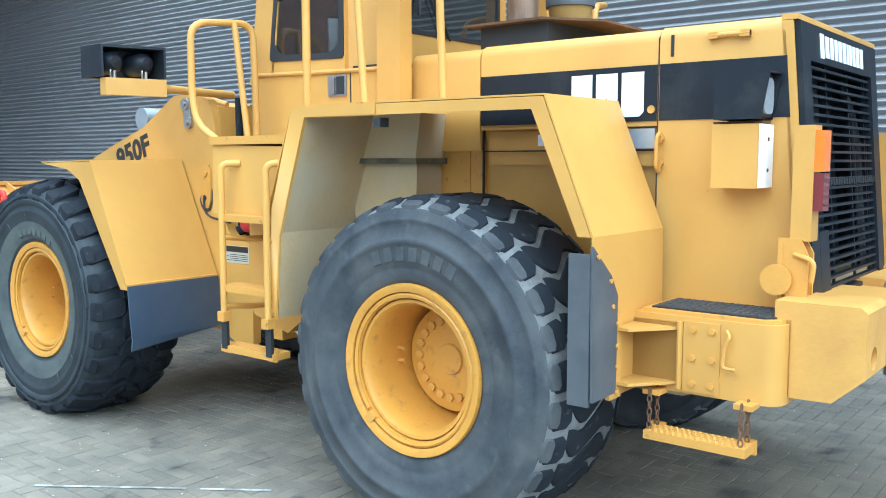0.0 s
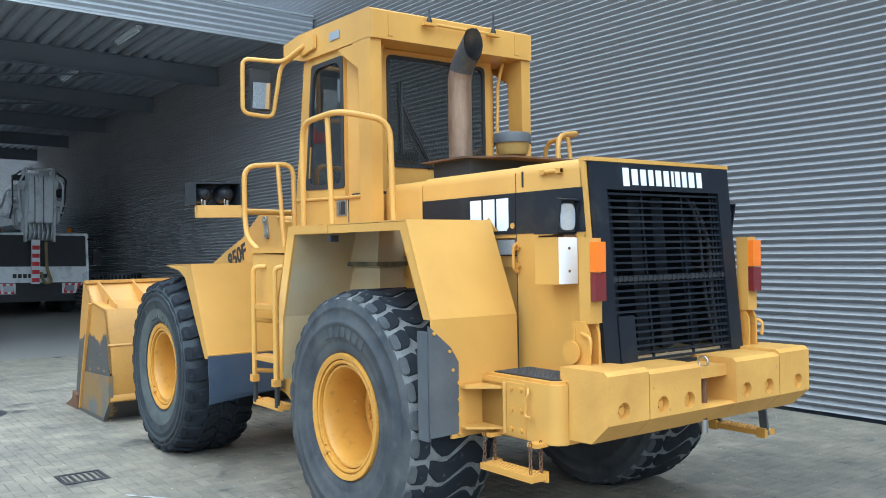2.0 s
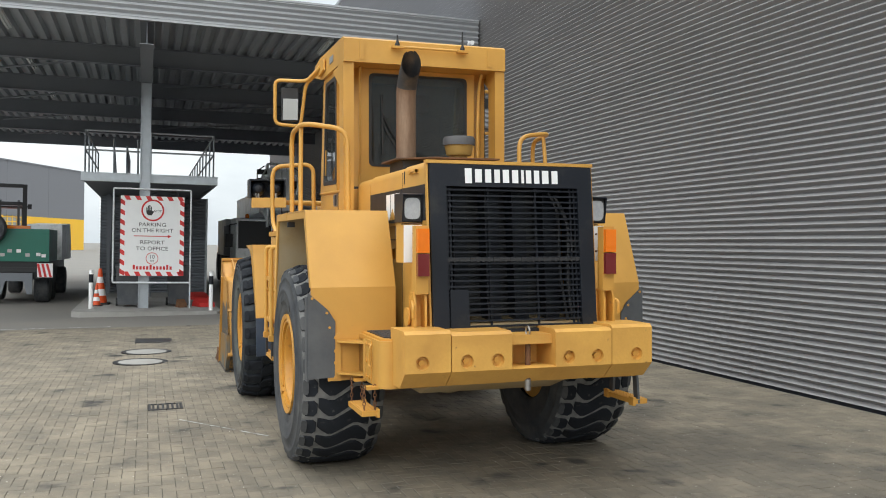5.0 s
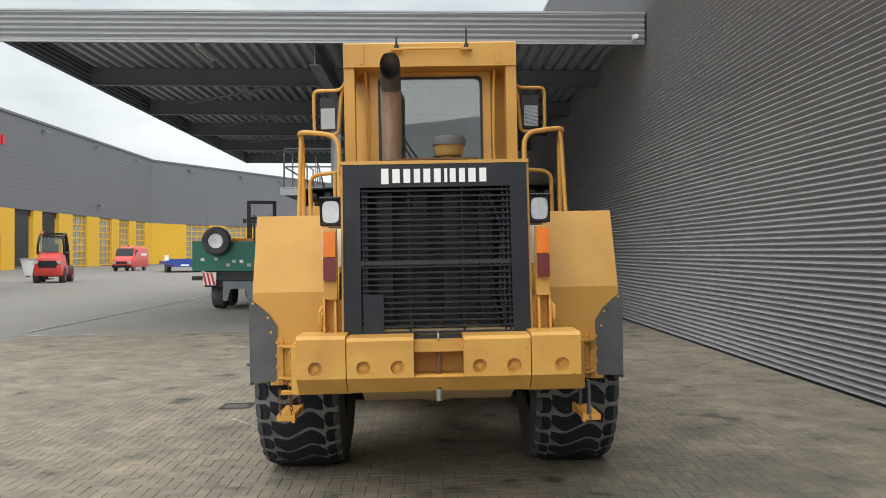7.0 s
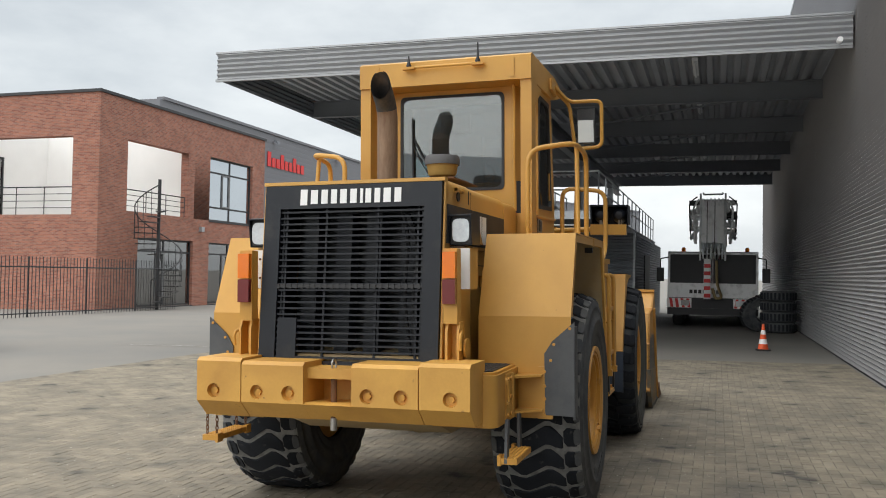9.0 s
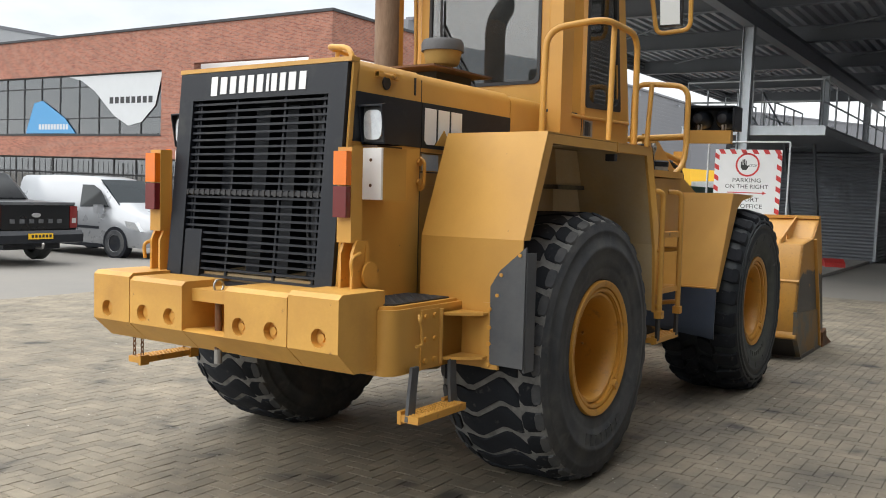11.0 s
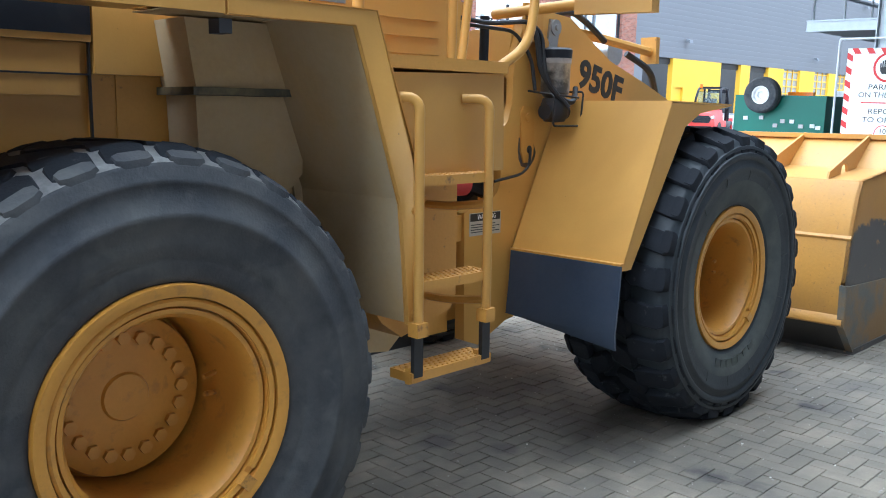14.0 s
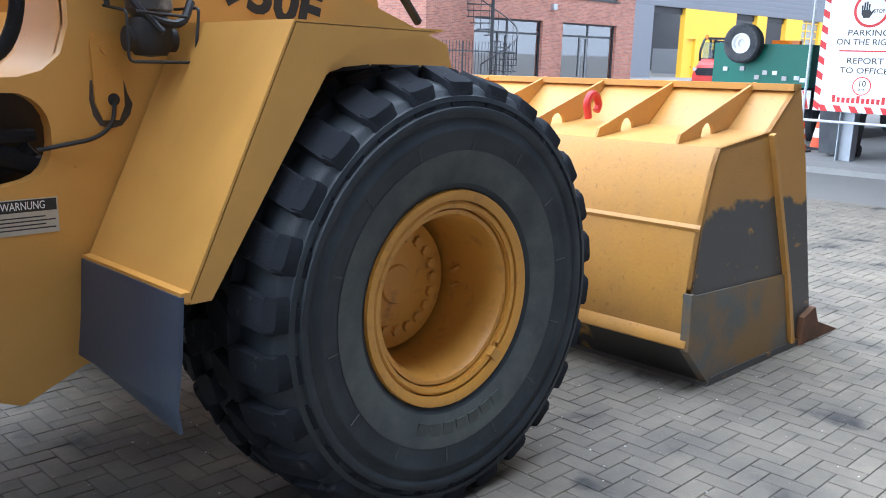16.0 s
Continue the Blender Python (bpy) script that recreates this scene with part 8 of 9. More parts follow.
def window(name, axis, fixed, u0, u1, z0, z1, cols, rows, label, deep=0.12, bar=0.07, behind=None, casement=None, pane=None):
    """A framed window in the wall, with bars, panes and what hangs behind it; rows: heights of the level bars."""
    w = new(name)
    w.parent = office
    w["label"] = label

    def bx(bm, a, b, c, d, e, f):
        box(bm, (a, e, c) if axis == "x" else (e, a, c), (b, f, d) if axis == "x" else (f, b, d))
    f0, f1 = fixed + deep, fixed + deep + 0.07
    bm = B()
    bx(bm, u0, u1, z0, z0 + bar, f0, f1)
    bx(bm, u0, u1, z1 - bar, z1, f0, f1)
    bx(bm, u0, u0 + bar, z0 + bar, z1 - bar, f0, f1)
    bx(bm, u1 - bar, u1, z0 + bar, z1 - bar, f0, f1)
    part("window_frame", bm, M_frame, w)
    st = (u1 - u0) / cols
    for k in range(1, cols):
        bm = B()
        bx(bm, u0 + k * st - bar / 2, u0 + k * st + bar / 2, z0 + bar, z1 - bar, f0 + 0.002, f1 - 0.002)
        part("mullion", bm, M_frame, w)
    for r in rows:
        bm = B()
        bx(bm, u0 + bar, u1 - bar, r - bar / 2, r + bar / 2, f0 + 0.004, f1 - 0.004)
        part("transom", bm, M_frame, w)
    for k in range(cols):
        bm = B()
        bx(bm, u0 + k * st + bar / 2, u0 + (k + 1) * st - bar / 2, z0 + bar, z1 - bar, f0 + 0.03, f0 + 0.036)
        part("pane", bm, pane or M_pane, w).visible_shadow = False
    if casement:
        a, b, c, d = casement
        bm = B()
        for q in ((a, b, c, c + 0.05), (a, b, d - 0.05, d), (a, a + 0.05, c + 0.05, d - 0.05), (b - 0.05, b, c + 0.05, d - 0.05)):
            bx(bm, *q, f0 - 0.02, f0 + 0.025)
        part("casement", bm, M_casement, w, "grey framed narrow opening light")
    if behind:
        for a, b in behind:
            bm = B()
            n = int((b - a) / 0.05)
            lo, hi = [], []
            for i in range(n + 1):
                u = a + (b - a) * i / n
                g = fixed + deep + 0.35 + 0.04 * math.sin(u * 31) + 0.015 * math.sin(u * 77)
                for row, z in ((lo, z0 + 0.05), (hi, z1 - 0.05)):
                    row.append(bm.verts.new((u, g, z) if axis == "x" else (g, u, z)))
            for i in range(n):
                bm.faces.new((lo[i], lo[i + 1], hi[i + 1], hi[i]))
            part("curtain", bm, M_curtain, w)
    bm = B()
    bx(bm, u0 - 0.03, u1 + 0.03, z0 - 0.05, z0 - 0.003, fixed - 0.03, fixed + deep)
    part("window_sill", bm, M_frame, w)
    return w


window("upper_window", "x", BY0, 26.05, 29.6, 3.7, 6.4, 2, (5.78, 4.29), "black framed window with pale blinds", behind=((26.2, 27.6), (28.0, 29.5)), casement=(27.2, 27.8, 4.33, 5.74), pane=M_coated)
window("lower_window", "x", BY0, 21.3, 24.9, 0.2, 2.78, 2, (2.3,), "black framed window with pale pleated curtains", behind=((21.4, 22.9), (23.5, 24.8)), casement=(22.6, 23.1, 0.5, 2.26))
window("lower_window", "x", BY0, 26.07, 29.5, 0.2, 2.78, 2, (2.3,), "black framed window with pale pleated curtains", behind=((26.2, 27.4), (28.2, 29.4)), casement=(27.3, 27.76, 0.5, 2.26))
window("terrace_window", "x", 26.2, BX0 + 0.36, 22.74, 3.5, 6.1, 3, (5.2,), "black framed terrace door and window", deep=0.02)
bw_ = window("band_window", "y", BX0, 27.9, 48.5, 3.35, 6.05, 14, (5.5, 4.1), "long black framed window with blue and white film shapes", bar=0.06)
bm = B()
prism(bm, [(38.0, 3.42), (37.3, 4.85), (36.6, 4.95), (34.8, 4.1), (34.0, 3.42)], "x", BX0 + 0.1, BX0 + 0.105)
part("film_shape", bm, M_film_blue, bw_)
for k in range(10):
    u = 36.9 - k * 0.24
    rbox("film_bar", (BX0 + 0.092, u - 0.17, 3.6), (BX0 + 0.097, u, 3.85), M_film_white, bw_)
bm = B()
prism(bm, [(34.6, 5.98), (27.96, 5.98), (28.4, 4.6), (29.3, 3.9), (30.2, 3.75), (31.2, 4.2), (32.6, 5.3), (33.6, 5.8)], "x", BX0 + 0.1, BX0 + 0.105)
part("film_shape", bm, M_film_white, bw_)
for k in range(8):
    u = 31.5 - k * 0.38
    rbox("film_bar", (BX0 + 0.092, u - 0.26, 4.72), (BX0 + 0.097, u, 5.0), M_frame, bw_)
window("shop_window", "y", BX0, 26.8, 48.5, 0.2, 2.35, 14, (1.6,), "low black framed glazing", deep=0.3)
for k in range(12):
    bm = B()
    lathe(bm, [(0.16, 0.0), (0.16, 2.9)], "z", (BX0 + 1.2, 27.8 + 1.75 * k, 0.1), 16)
    part("inner_column", bm, M_render, office)
M_poster = mat("yellow_panel", (0.6, 0.42, 0.05), 0.6, var=0.1)
for u in (29.6, 33.4, 38.2):
    rbox("shop_panel", (21.4, u, 0.9), (21.44, u + 0.9, 2.2), M_poster if u != 33.4 else M_film_white, office)


def bar_railing(a, b, z, h, levels, posts, name="terrace_railing"):
    a, b = Vector(a), Vector(b)
    bm = B()
    for k in range(posts + 1):
        q = a.lerp(b, k / posts)
        tube(bm, [(q.x, q.y, z), (q.x, q.y, z + h)], 0.018, n=6)
    for k in range(levels):
        zz = z + h * (k + 1) / levels
        tube(bm, [(a.x, a.y, zz), (b.x, b.y, zz)], 0.013 if k < levels - 1 else 0.022, n=6)
    part(name, bm, M_frame, office)


bar_railing((BX0 + 0.12, 19.75), (BX0 + 0.12, 25.85), 3.48, 0.98, 4, 5)
bar_railing((20.65, 18.72), (24.4, 18.72), 3.72, 0.8, 4, 3)
rbox("terrace_lamp", (25.1, 22.4, 4.9), (25.2, 22.55, 5.15), M_galv, office, bevel=0.02)
rbox("wall_lamp", (25.3, 18.45, 3.2), (25.5, 18.6, 3.4), M_galv, office, bevel=0.03)
rbox("alarm_box", (BX0 - 0.07, 27.2, 2.5), (BX0, 27.45, 2.75), M_orange, office, bevel=0.01)

# spiral stair by the corner
stair = thing("spiral_stair", "black steel spiral stair beside the brick corner", "stair", at=pose(21.0, 17.5, 0.08))
bm = B()
tube(bm, [(0, 0, 0), (0, 0, 4.8)], 0.06, n=10)
part("centre_pole", bm, M_frame, stair)
for k in range(19):
    a = radians(200 + k * 21)
    bm = B()
    prism(bm, [(0.06, -0.05), (0.85, -0.16), (0.85, 0.16), (0.06, 0.05)], "z", 0.19 * (k + 1) - 0.03, 0.19 * (k + 1), Matrix.Rotation(a, 4, "Z"))
    part("tread", bm, M_frame, stair)
    bm = B()
    x, y = 0.84 * math.cos(a), 0.84 * math.sin(a)
    tube(bm, [(x, y, 0.19 * (k + 1)), (x, y, 0.19 * (k + 1) + 0.95)], 0.012, n=5)
    part("baluster", bm, M_frame, stair)
bm = B()
tube(bm, [(0.84 * math.cos(radians(200 + k * 10.5)), 0.84 * math.sin(radians(200 + k * 10.5)), 0.19 + 0.095 * k + 0.95) for k in range(37)], 0.022, n=6)
part("hand_rail", bm, M_frame, stair)

# bar fence in front of the office
fence = thing("bar_fence", "black steel fence of upright bars in front of the office", "fence")
def fbase(x):
    return 0.08
fx = 2.0
while fx < 19.8:
    bm = B()
    tube(bm, [(fx, 17.2, fbase(fx) - 0.02), (fx, 17.2, fbase(fx) + 1.85)], 0.03, n=6)
    part("fence_post", bm, M_frame, fence)
    for k in range(1, 17):
        u = fx + k * 0.1457
        bm = B()
        tube(bm, [(u, 17.2, fbase(u) + 0.08), (u, 17.2, fbase(u) + 1.85)], 0.011, n=4)
        part("fence_bar", bm, M_frame, fence)
    for z in (0.2, 1.55):
        bm = B()
        tube(bm, [(fx, 17.2, fbase(fx) + z), (fx + 2.48, 17.2, fbase(fx + 2.48) + z)], 0.02, n=5)
        part("fence_rail", bm, M_frame, fence)
    fx += 2.48

# grey hall beyond the office
far_hall = tagged(new("far_hall"), "plain grey hall behind the office", "building", kind="structure")
rbox("hall_wall", (10.0, 108.5, -0.5), (71.7, 150.0, 19.6), M_fascia, far_hall)
rbox("hall_roof", (9.9, 108.4, 19.6), (71.8, 150.1, 20.0), M_hall, far_hall)

for ob in (office, stair, fence):
    ob.matrix_world = spread(1.33) @ ob.matrix_world

# ---- workshop hall ----
hall = tagged(new("workshop_hall"), "long grey clad workshop hall with yellow base and sectional doors", "building", kind="structure")
HY, HTOP, HBAND = 24.8, 10.05, 4.3
CORNER, FAR = (75.4, 24.8), (110.0, 8.0)


def clad(u0, u1, y, z0, z1, name="cladding_panel"):
    bm = B()
    n = int((z1 - z0) / 0.3)
    for k in range(n):
        a, b = z0 + (z1 - z0) * k / n, z0 + (z1 - z0) * (k + 1) / n
        v = [bm.verts.new(q) for q in ((u0, y, a), (u1, y, a), (u1, y - 0.006, a + 0.03), (u0, y - 0.006, a + 0.03), (u1, y - 0.006, b - 0.01), (u0, y - 0.006, b - 0.01), (u1, y, b), (u0, y, b))]
        bm.faces.new((v[0], v[1], v[2], v[3]))
        bm.faces.new((v[3], v[2], v[4], v[5]))
        bm.faces.new((v[5], v[4], v[6], v[7]))
    return part(name, bm, M_hall, hall, angle=20)


for k in range(6):
    a = 31.0 + (CORNER[0] - 31.0) * k / 6
    b = 31.0 + (CORNER[0] - 31.0) * (k + 1) / 6
    clad(a, b - 0.02, HY, HBAND, HTOP)
rbox("hall_core", (31.0, HY + 0.01, HBAND), (CORNER[0], HY + 0.3, HTOP - 0.05), M_hall, hall)
rbox("eaves_trim", (31.0, HY - 0.1, HTOP), (CORNER[0] + 0.1, HY + 0.35, HTOP + 0.15), M_hall, hall)
rbox("hall_roof", (31.0, HY + 0.3, HTOP - 0.3), (CORNER[0] + 30, HY + 5, HTOP - 0.1), M_deck, hall)
# unseen gap left between the roof pieces, added to let daylight inside
rbox("hall_roof", (31.0, HY + 13, HTOP - 0.3), (CORNER[0] + 30, HY + 40, HTOP - 0.1), M_deck, hall)
rbox("hall_end", (30.75, HY, 0.0), (31.0, HY + 40, HTOP), M_hall, hall)
OPEN = [(39.05, 42.2, 4.3, "open"), (42.6, 43.5, 2.68, "door"), (45.2, 46.2, 2.68, "door"), (47.94, 50.56, 4.3, "open"), (51.86, 54.54, 4.3, "open"), (56.9, 59.6, 4.3, "glazed"), (62.1, 64.8, 4.3, "glazed"), (66.5, 69.0, 4.3, "glazed"), (70.8, 73.3, 4.3, "glazed")]
xs_ = [31.0] + sorted([v for o in OPEN for v in o[:2]]) + [CORNER[0]]
for a, b in zip(xs_[::2], xs_[1::2]):
    rbox("yellow_pillar", (a, HY - 0.01, 0.05), (b, HY + 0.3, HBAND), M_hall_yel if a > 42 else M_hall, hall, bevel=0.01)
M_doorglass = mat("grey_door_glazing", (0.3, 0.29, 0.25), 0.15, var=0.3, scale=0.8, fine=4)
for a, b, h, kind in OPEN:
    if kind == "door":
        rbox("lintel", (a, HY - 0.01, h), (b, HY + 0.3, HBAND), M_hall_yel, hall)
        d = rbox("side_door", (a, HY + 0.12, 0.1), (b, HY + 0.16, h), M_hall_yel, hall, "plain yellow side door")
        rbox("door_handle", (b - 0.18, HY + 0.08, 1.1), (b - 0.08, HY + 0.12, 1.15), M_dark, d)
    elif kind == "open":
        rbox("rolled_door", (a, HY + 0.2, h - 0.35), (b, HY + 0.32, h), M_dark, hall)
    else:
        dr = rbox("sectional_door", (a, HY + 0.16, 0.1), (b, HY + 0.2, h), M_doorglass, hall, "glazed sectional door with yellow bars")
        for k in range(9):
            rbox("door_bar", (a, HY + 0.1, 0.1 + k * 0.5), (b, HY + 0.16, 0.18 + k * 0.5), M_hall_yel, dr)
        for k in range(4):
            u = a + (b - a) * k / 3
            rbox("door_bar", (max(a, u - 0.04), HY + 0.105, 0.1), (min(b, u + 0.04), HY + 0.158, h), M_hall_yel, dr)
rbox("interior_floor", (40, HY + 0.3, 0.06), (62, HY + 25, 0.11), M_conc, hall)
rbox("interior_back", (31, HY + 25, 0.0), (CORNER[0], HY + 25.3, HTOP - 0.3), M_inside, hall)
rbox("interior_side", (62, HY + 0.3, 0.0), (62.2, HY + 25, HTOP - 0.3), M_inside, hall)
ob = rbox("white_cabinet", (51.6, HY + 6, 0.11), (54.8, HY + 8, 2.2), M_fascia)
tagged(ob, "pale grey cabinet inside the open workshop door", "cabinet")
# the face that turns away
fd = Vector((FAR[0] - CORNER[0], FAR[1] - CORNER[1], 0))
fl = fd.length
fm = Matrix.Translation((CORNER[0], CORNER[1], 0)) @ Matrix.Rotation(math.atan2(fd.y, fd.x), 4, "Z")
for k in range(5):
    bm = B()
    box(bm, (fl * k / 5, 0, HBAND), (fl * (k + 1) / 5 - 0.02, 0.3, HTOP), fm)
    part("cladding_panel", bm, M_hall, hall)
bm = B()
box(bm, (0, -0.08, HTOP), (fl, 0.35, HTOP + 0.15), fm)
part("eaves_trim", bm, M_hall, hall)
cuts = [0.0, 4.6, 8.0, 10.5, 14.0, 16.5, 20.0, 22.5, 26.0, fl]
for k, (a, b) in enumerate(zip(cuts, cuts[1:])):
    bm = B()
    if k % 2 == 0:
        box(bm, (a, -0.01, 0.05), (b, 0.3, HBAND), fm)
        part("yellow_pillar", bm, M_hall_yel, hall)
    else:
        box(bm, (a, 0.16, 0.05), (b, 0.2, HBAND), fm)
        dr = part("sectional_door", bm, M_doorglass, hall, "glazed sectional door with yellow bars")
        for j in range(9):
            bm = B()
            box(bm, (a, 0.1, 0.1 + j * 0.5), (b, 0.16, 0.2 + j * 0.5), fm)
            part("door_bar", bm, M_hall_yel, dr)
        for j in range(5):
            u = a + (b - a) * j / 4
            bm = B()
            box(bm, (u - 0.05, 0.105, 0.1), (u + 0.05, 0.158, HBAND), fm)
            part("door_bar", bm, M_hall_yel, dr)
for x, z in ((42.5, 9.62), (51.9, 9.62), (61.2, 9.62), (70.5, 9.62), (61.7, 5.2), (43.5, 5.35)):
    bm = B()
    prism(bm, [(HY - 0.38, z - 0.14), (HY - 0.1, z - 0.02), (HY - 0.1, z + 0.1), (HY - 0.34, z + 0.04)], "x", x - 0.17, x + 0.17)
    tagged(part("flood_lamp", bm, M_canopy), "grey flood lamp on the hall cladding", "lamp", "hall lamps")
for u in (5.0, 13.0, 20.0):
    bm = B()
    box(bm, (u - 0.18, -0.35, 9.53), (u + 0.18, -0.05, 9.68), fm)
    tagged(part("flood_lamp", bm, M_canopy), "grey flood lamp on the hall cladding", "lamp", "hall lamps")
for k in range(9):
    x = 41.7 + k * 0.565
    rbox("name_bar", (x, HY - 0.08, 8.05), (x + 0.4, HY - 0.04, 8.62 if k % 3 else 8.95), M_redtxt, hall)

hall.matrix_world = spread(1.9)
for ob in [o for o in scene.objects if o.parent is None and o.name.split(".")[0] in ("flood_lamp", "white_cabinet")]:
    ob.matrix_world = spread(1.9) @ ob.matrix_world

# ---- vehicles ----
M_silver = mat("silver_car_paint", (0.33, 0.345, 0.37), 0.3, metal=0.35, var=0.03, scale=2, fine=200, coat=0.6)
M_carblack = mat("black_car_paint", (0.01, 0.011, 0.013), 0.3, var=0.1, scale=2, fine=100, coat=0.15, spec=0.3)
M_carglass = mat("dark_car_glass", (0.02, 0.026, 0.03), 0.08, var=0.1, scale=2, fine=20, spec=0.3)
M_carred = mat("red_van_paint", (0.62, 0.04, 0.03), 0.35, var=0.06, scale=2, fine=40, coat=0.4)
M_forkred = mat("red_forklift_paint", (0.6, 0.06, 0.05), 0.4, var=0.08, scale=2, fine=40)
M_plate = mat("yellow_plate", (0.75, 0.45, 0.02), 0.4, var=0.03)
M_trailer = mat("blue_paint", (0.03, 0.07, 0.3), 0.4, var=0.1, scale=2, fine=40)


def shell(stations, n=7):
    """Skins a vehicle body; station: x, half width, z low, z high, how far it leans in, roundness of the shoulder."""
    bm = B()
    rings = []
    for x, w, z0, z1, lean, r in stations:
        half = [(w - 0.03, z0), (w, z0 + 0.08), (w, z0 + (z1 - z0) * 0.45), (w - lean * 0.4, z0 + (z1 - z0) * 0.72), (w - lean, z1 - r), (w - lean - r * 0.35, z1 - r * 0.3), (w - lean - r, z1)]
        ring = [(x, u, v) for u, v in half] + [(x, -u, v) for u, v in reversed(half)]
        rings.append(ring)
    return loft(bm, rings)


def road_wheel(parent, x, y, r, w, hub=M_fascia):
    s = 1 if y > 0 else -1
    bm = B()
    lathe(bm, [(r * 0.62, -w / 2), (r * 0.93, -w / 2), (r, -w * 0.35), (r, w * 0.35), (r * 0.93, w / 2), (r * 0.62, w / 2)], "y", n=28, closed=True)
    ob = part("wheel", bm, M_rubber, parent)
    ob.matrix_local = Matrix.Translation((x, y, r))
    bm = B()
    lathe(bm, [(0, s * w * 0.3), (r * 0.15, s * w * 0.3), (r * 0.2, s * w * 0.2), (r * 0.22, s * w * 0.12)], "y", n=14)
    for k in range(5):
        for d in (-0.12, 0.12):
            m = Matrix.Rotation(2 * math.pi * k / 5 + d, 4, "Y")
            box(bm, (r * 0.15, min(s * w * 0.2, s * w * 0.3), -r * 0.04), (r * 0.6, max(s * w * 0.2, s * w * 0.3), r * 0.04), m)
    lathe(bm, [(r * 0.56, s * w * 0.42), (r * 0.64, s * w * 0.48), (r * 0.64, s * w * 0.1), (r * 0.56, s * w * 0.1)], "y", n=28, closed=True)
    part("rim", bm, hub, ob)
    bm = B()
    lathe(bm, [(0, s * w * 0.02), (r * 0.6, s * w * 0.02), (r * 0.6, -s * w * 0.2)], "y", n=20)
    part("brake_drum", bm, M_black, ob)
    return ob


def side_panel(parent, name, pts, w, material, s, out=0.004, thick=0.03):
    """A flat field on a body's side."""
    bm = B()
    prism(bm, pts, "y", min(s * (w + out), s * (w - thick)), max(s * (w + out), s * (w - thick)))
    return part(name, bm, material, parent, bevel=0.0)


# silver delivery van; its own axes run back from the nose
van = thing("delivery_van", "silver delivery van with plain panel sides, parked", "van", at=pose(8.9, 13.3, ground_z(14), 0, 0, -84))
body = part("body", shell([(-4.38, 0.8, 0.4, 1.72, 0.12, 0.12), (-4.3, 0.88, 0.28, 1.78, 0.14, 0.15), (-3.2, 0.895, 0.24, 1.82, 0.16, 0.16), (-2.2, 0.895, 0.24, 1.82, 0.17, 0.17), (-1.75, 0.895, 0.24, 1.77, 0.2, 0.2), (-1.5, 0.895, 0.24, 1.62, 0.19, 0.2), (-0.98, 0.895, 0.24, 1.16, 0.1, 0.16), (-0.5, 0.87, 0.24, 1.02, 0.08, 0.16), (-0.2, 0.8, 0.24, 0.9, 0.06, 0.14), (-0.04, 0.68, 0.26, 0.72, 0.04, 0.1), (0.0, 0.6, 0.32, 0.6, 0.02, 0.05)]), M_silver, van, angle=42)
bm = B()
prism(bm, [(-1.02, 1.17), (-1.47, 1.59), (-1.66, 1.74), (-1.7, 1.74), (-1.5, 1.55), (-1.06, 1.12)], "y", -0.66, 0.66)
for v in bm.verts:
    v.co += Vector((0.012, 0, 0.012))
    if v.co.z > 1.5:
        v.co.y *= 0.93
part("windscreen", bm, M_carglass, body, bevel=0.0)
for s in (1, -1):
    bm = B()
    v = []
    for x, y, z in ((-1.12, 0.86, 1.14), (-2.05, 0.882, 1.1), (-2.08, 0.78, 1.62), (-1.72, 0.76, 1.62), (-1.45, 0.79, 1.5)):
        v.append(bm.verts.new((x, s * (y + 0.006), z)))
    bm.faces.new(v)
    bmesh.ops.solidify(bm, geom=bm.faces[:], thickness=0.012)
    part("door_window", bm, M_carglass, body)
    bm = B()
    box(bm, (-1.36, s * 1.0 - 0.09, 0.98), (-1.24, s * 1.0 + 0.09, 1.18))
    part("wing_mirror", bm, M_silver, body, bevel=0.035)
    bm = B()
    prism(bm, [(-0.12, 0.62), (-0.55, 0.7), (-0.62, 0.84), (-0.3, 0.82)], "y", min(s * 0.58, s * 0.86), max(s * 0.58, s * 0.86))
    part("head_lamp", bm, M_lampglass, body, bevel=0.02)
    rbox("rub_strip", (-3.0, min(s * 0.88, s * 0.905), 0.62), (-1.4, max(s * 0.88, s * 0.905), 0.68), M_black, body)
    rbox("door_gap", (-2.12, min(s * 0.88, s * 0.898), 0.4), (-2.105, max(s * 0.88, s * 0.898), 1.0), M_black, body)
    rbox("sill", (-3.0, min(s * 0.8, s * 0.9), 0.2), (-1.3, max(s * 0.8, s * 0.9), 0.28), M_black, body)
    for x in (-0.88, -3.58):
        bm = B()
        lathe(bm, [(0, min(s * 0.7, s * 0.9)), (0.37, min(s * 0.7, s * 0.9)), (0.37, max(s * 0.7, s * 0.9)), (0, max(s * 0.7, s * 0.9))], "y", (x, 0, 0.33), 28)
        part("wheel_arch", bm, M_black, body)
    road_wheel(van, -0.88, s * 0.81, 0.32, 0.2)
    road_wheel(van, -3.58, s * 0.81, 0.32, 0.2)
bm = B()
box(bm, (-0.06, -0.5, 0.3), (0.015, 0.5, 0.46))
box(bm, (-0.03, -0.45, 0.58), (0.012, 0.45, 0.68))
part("front_grille", bm, M_black, body, bevel=0.015)

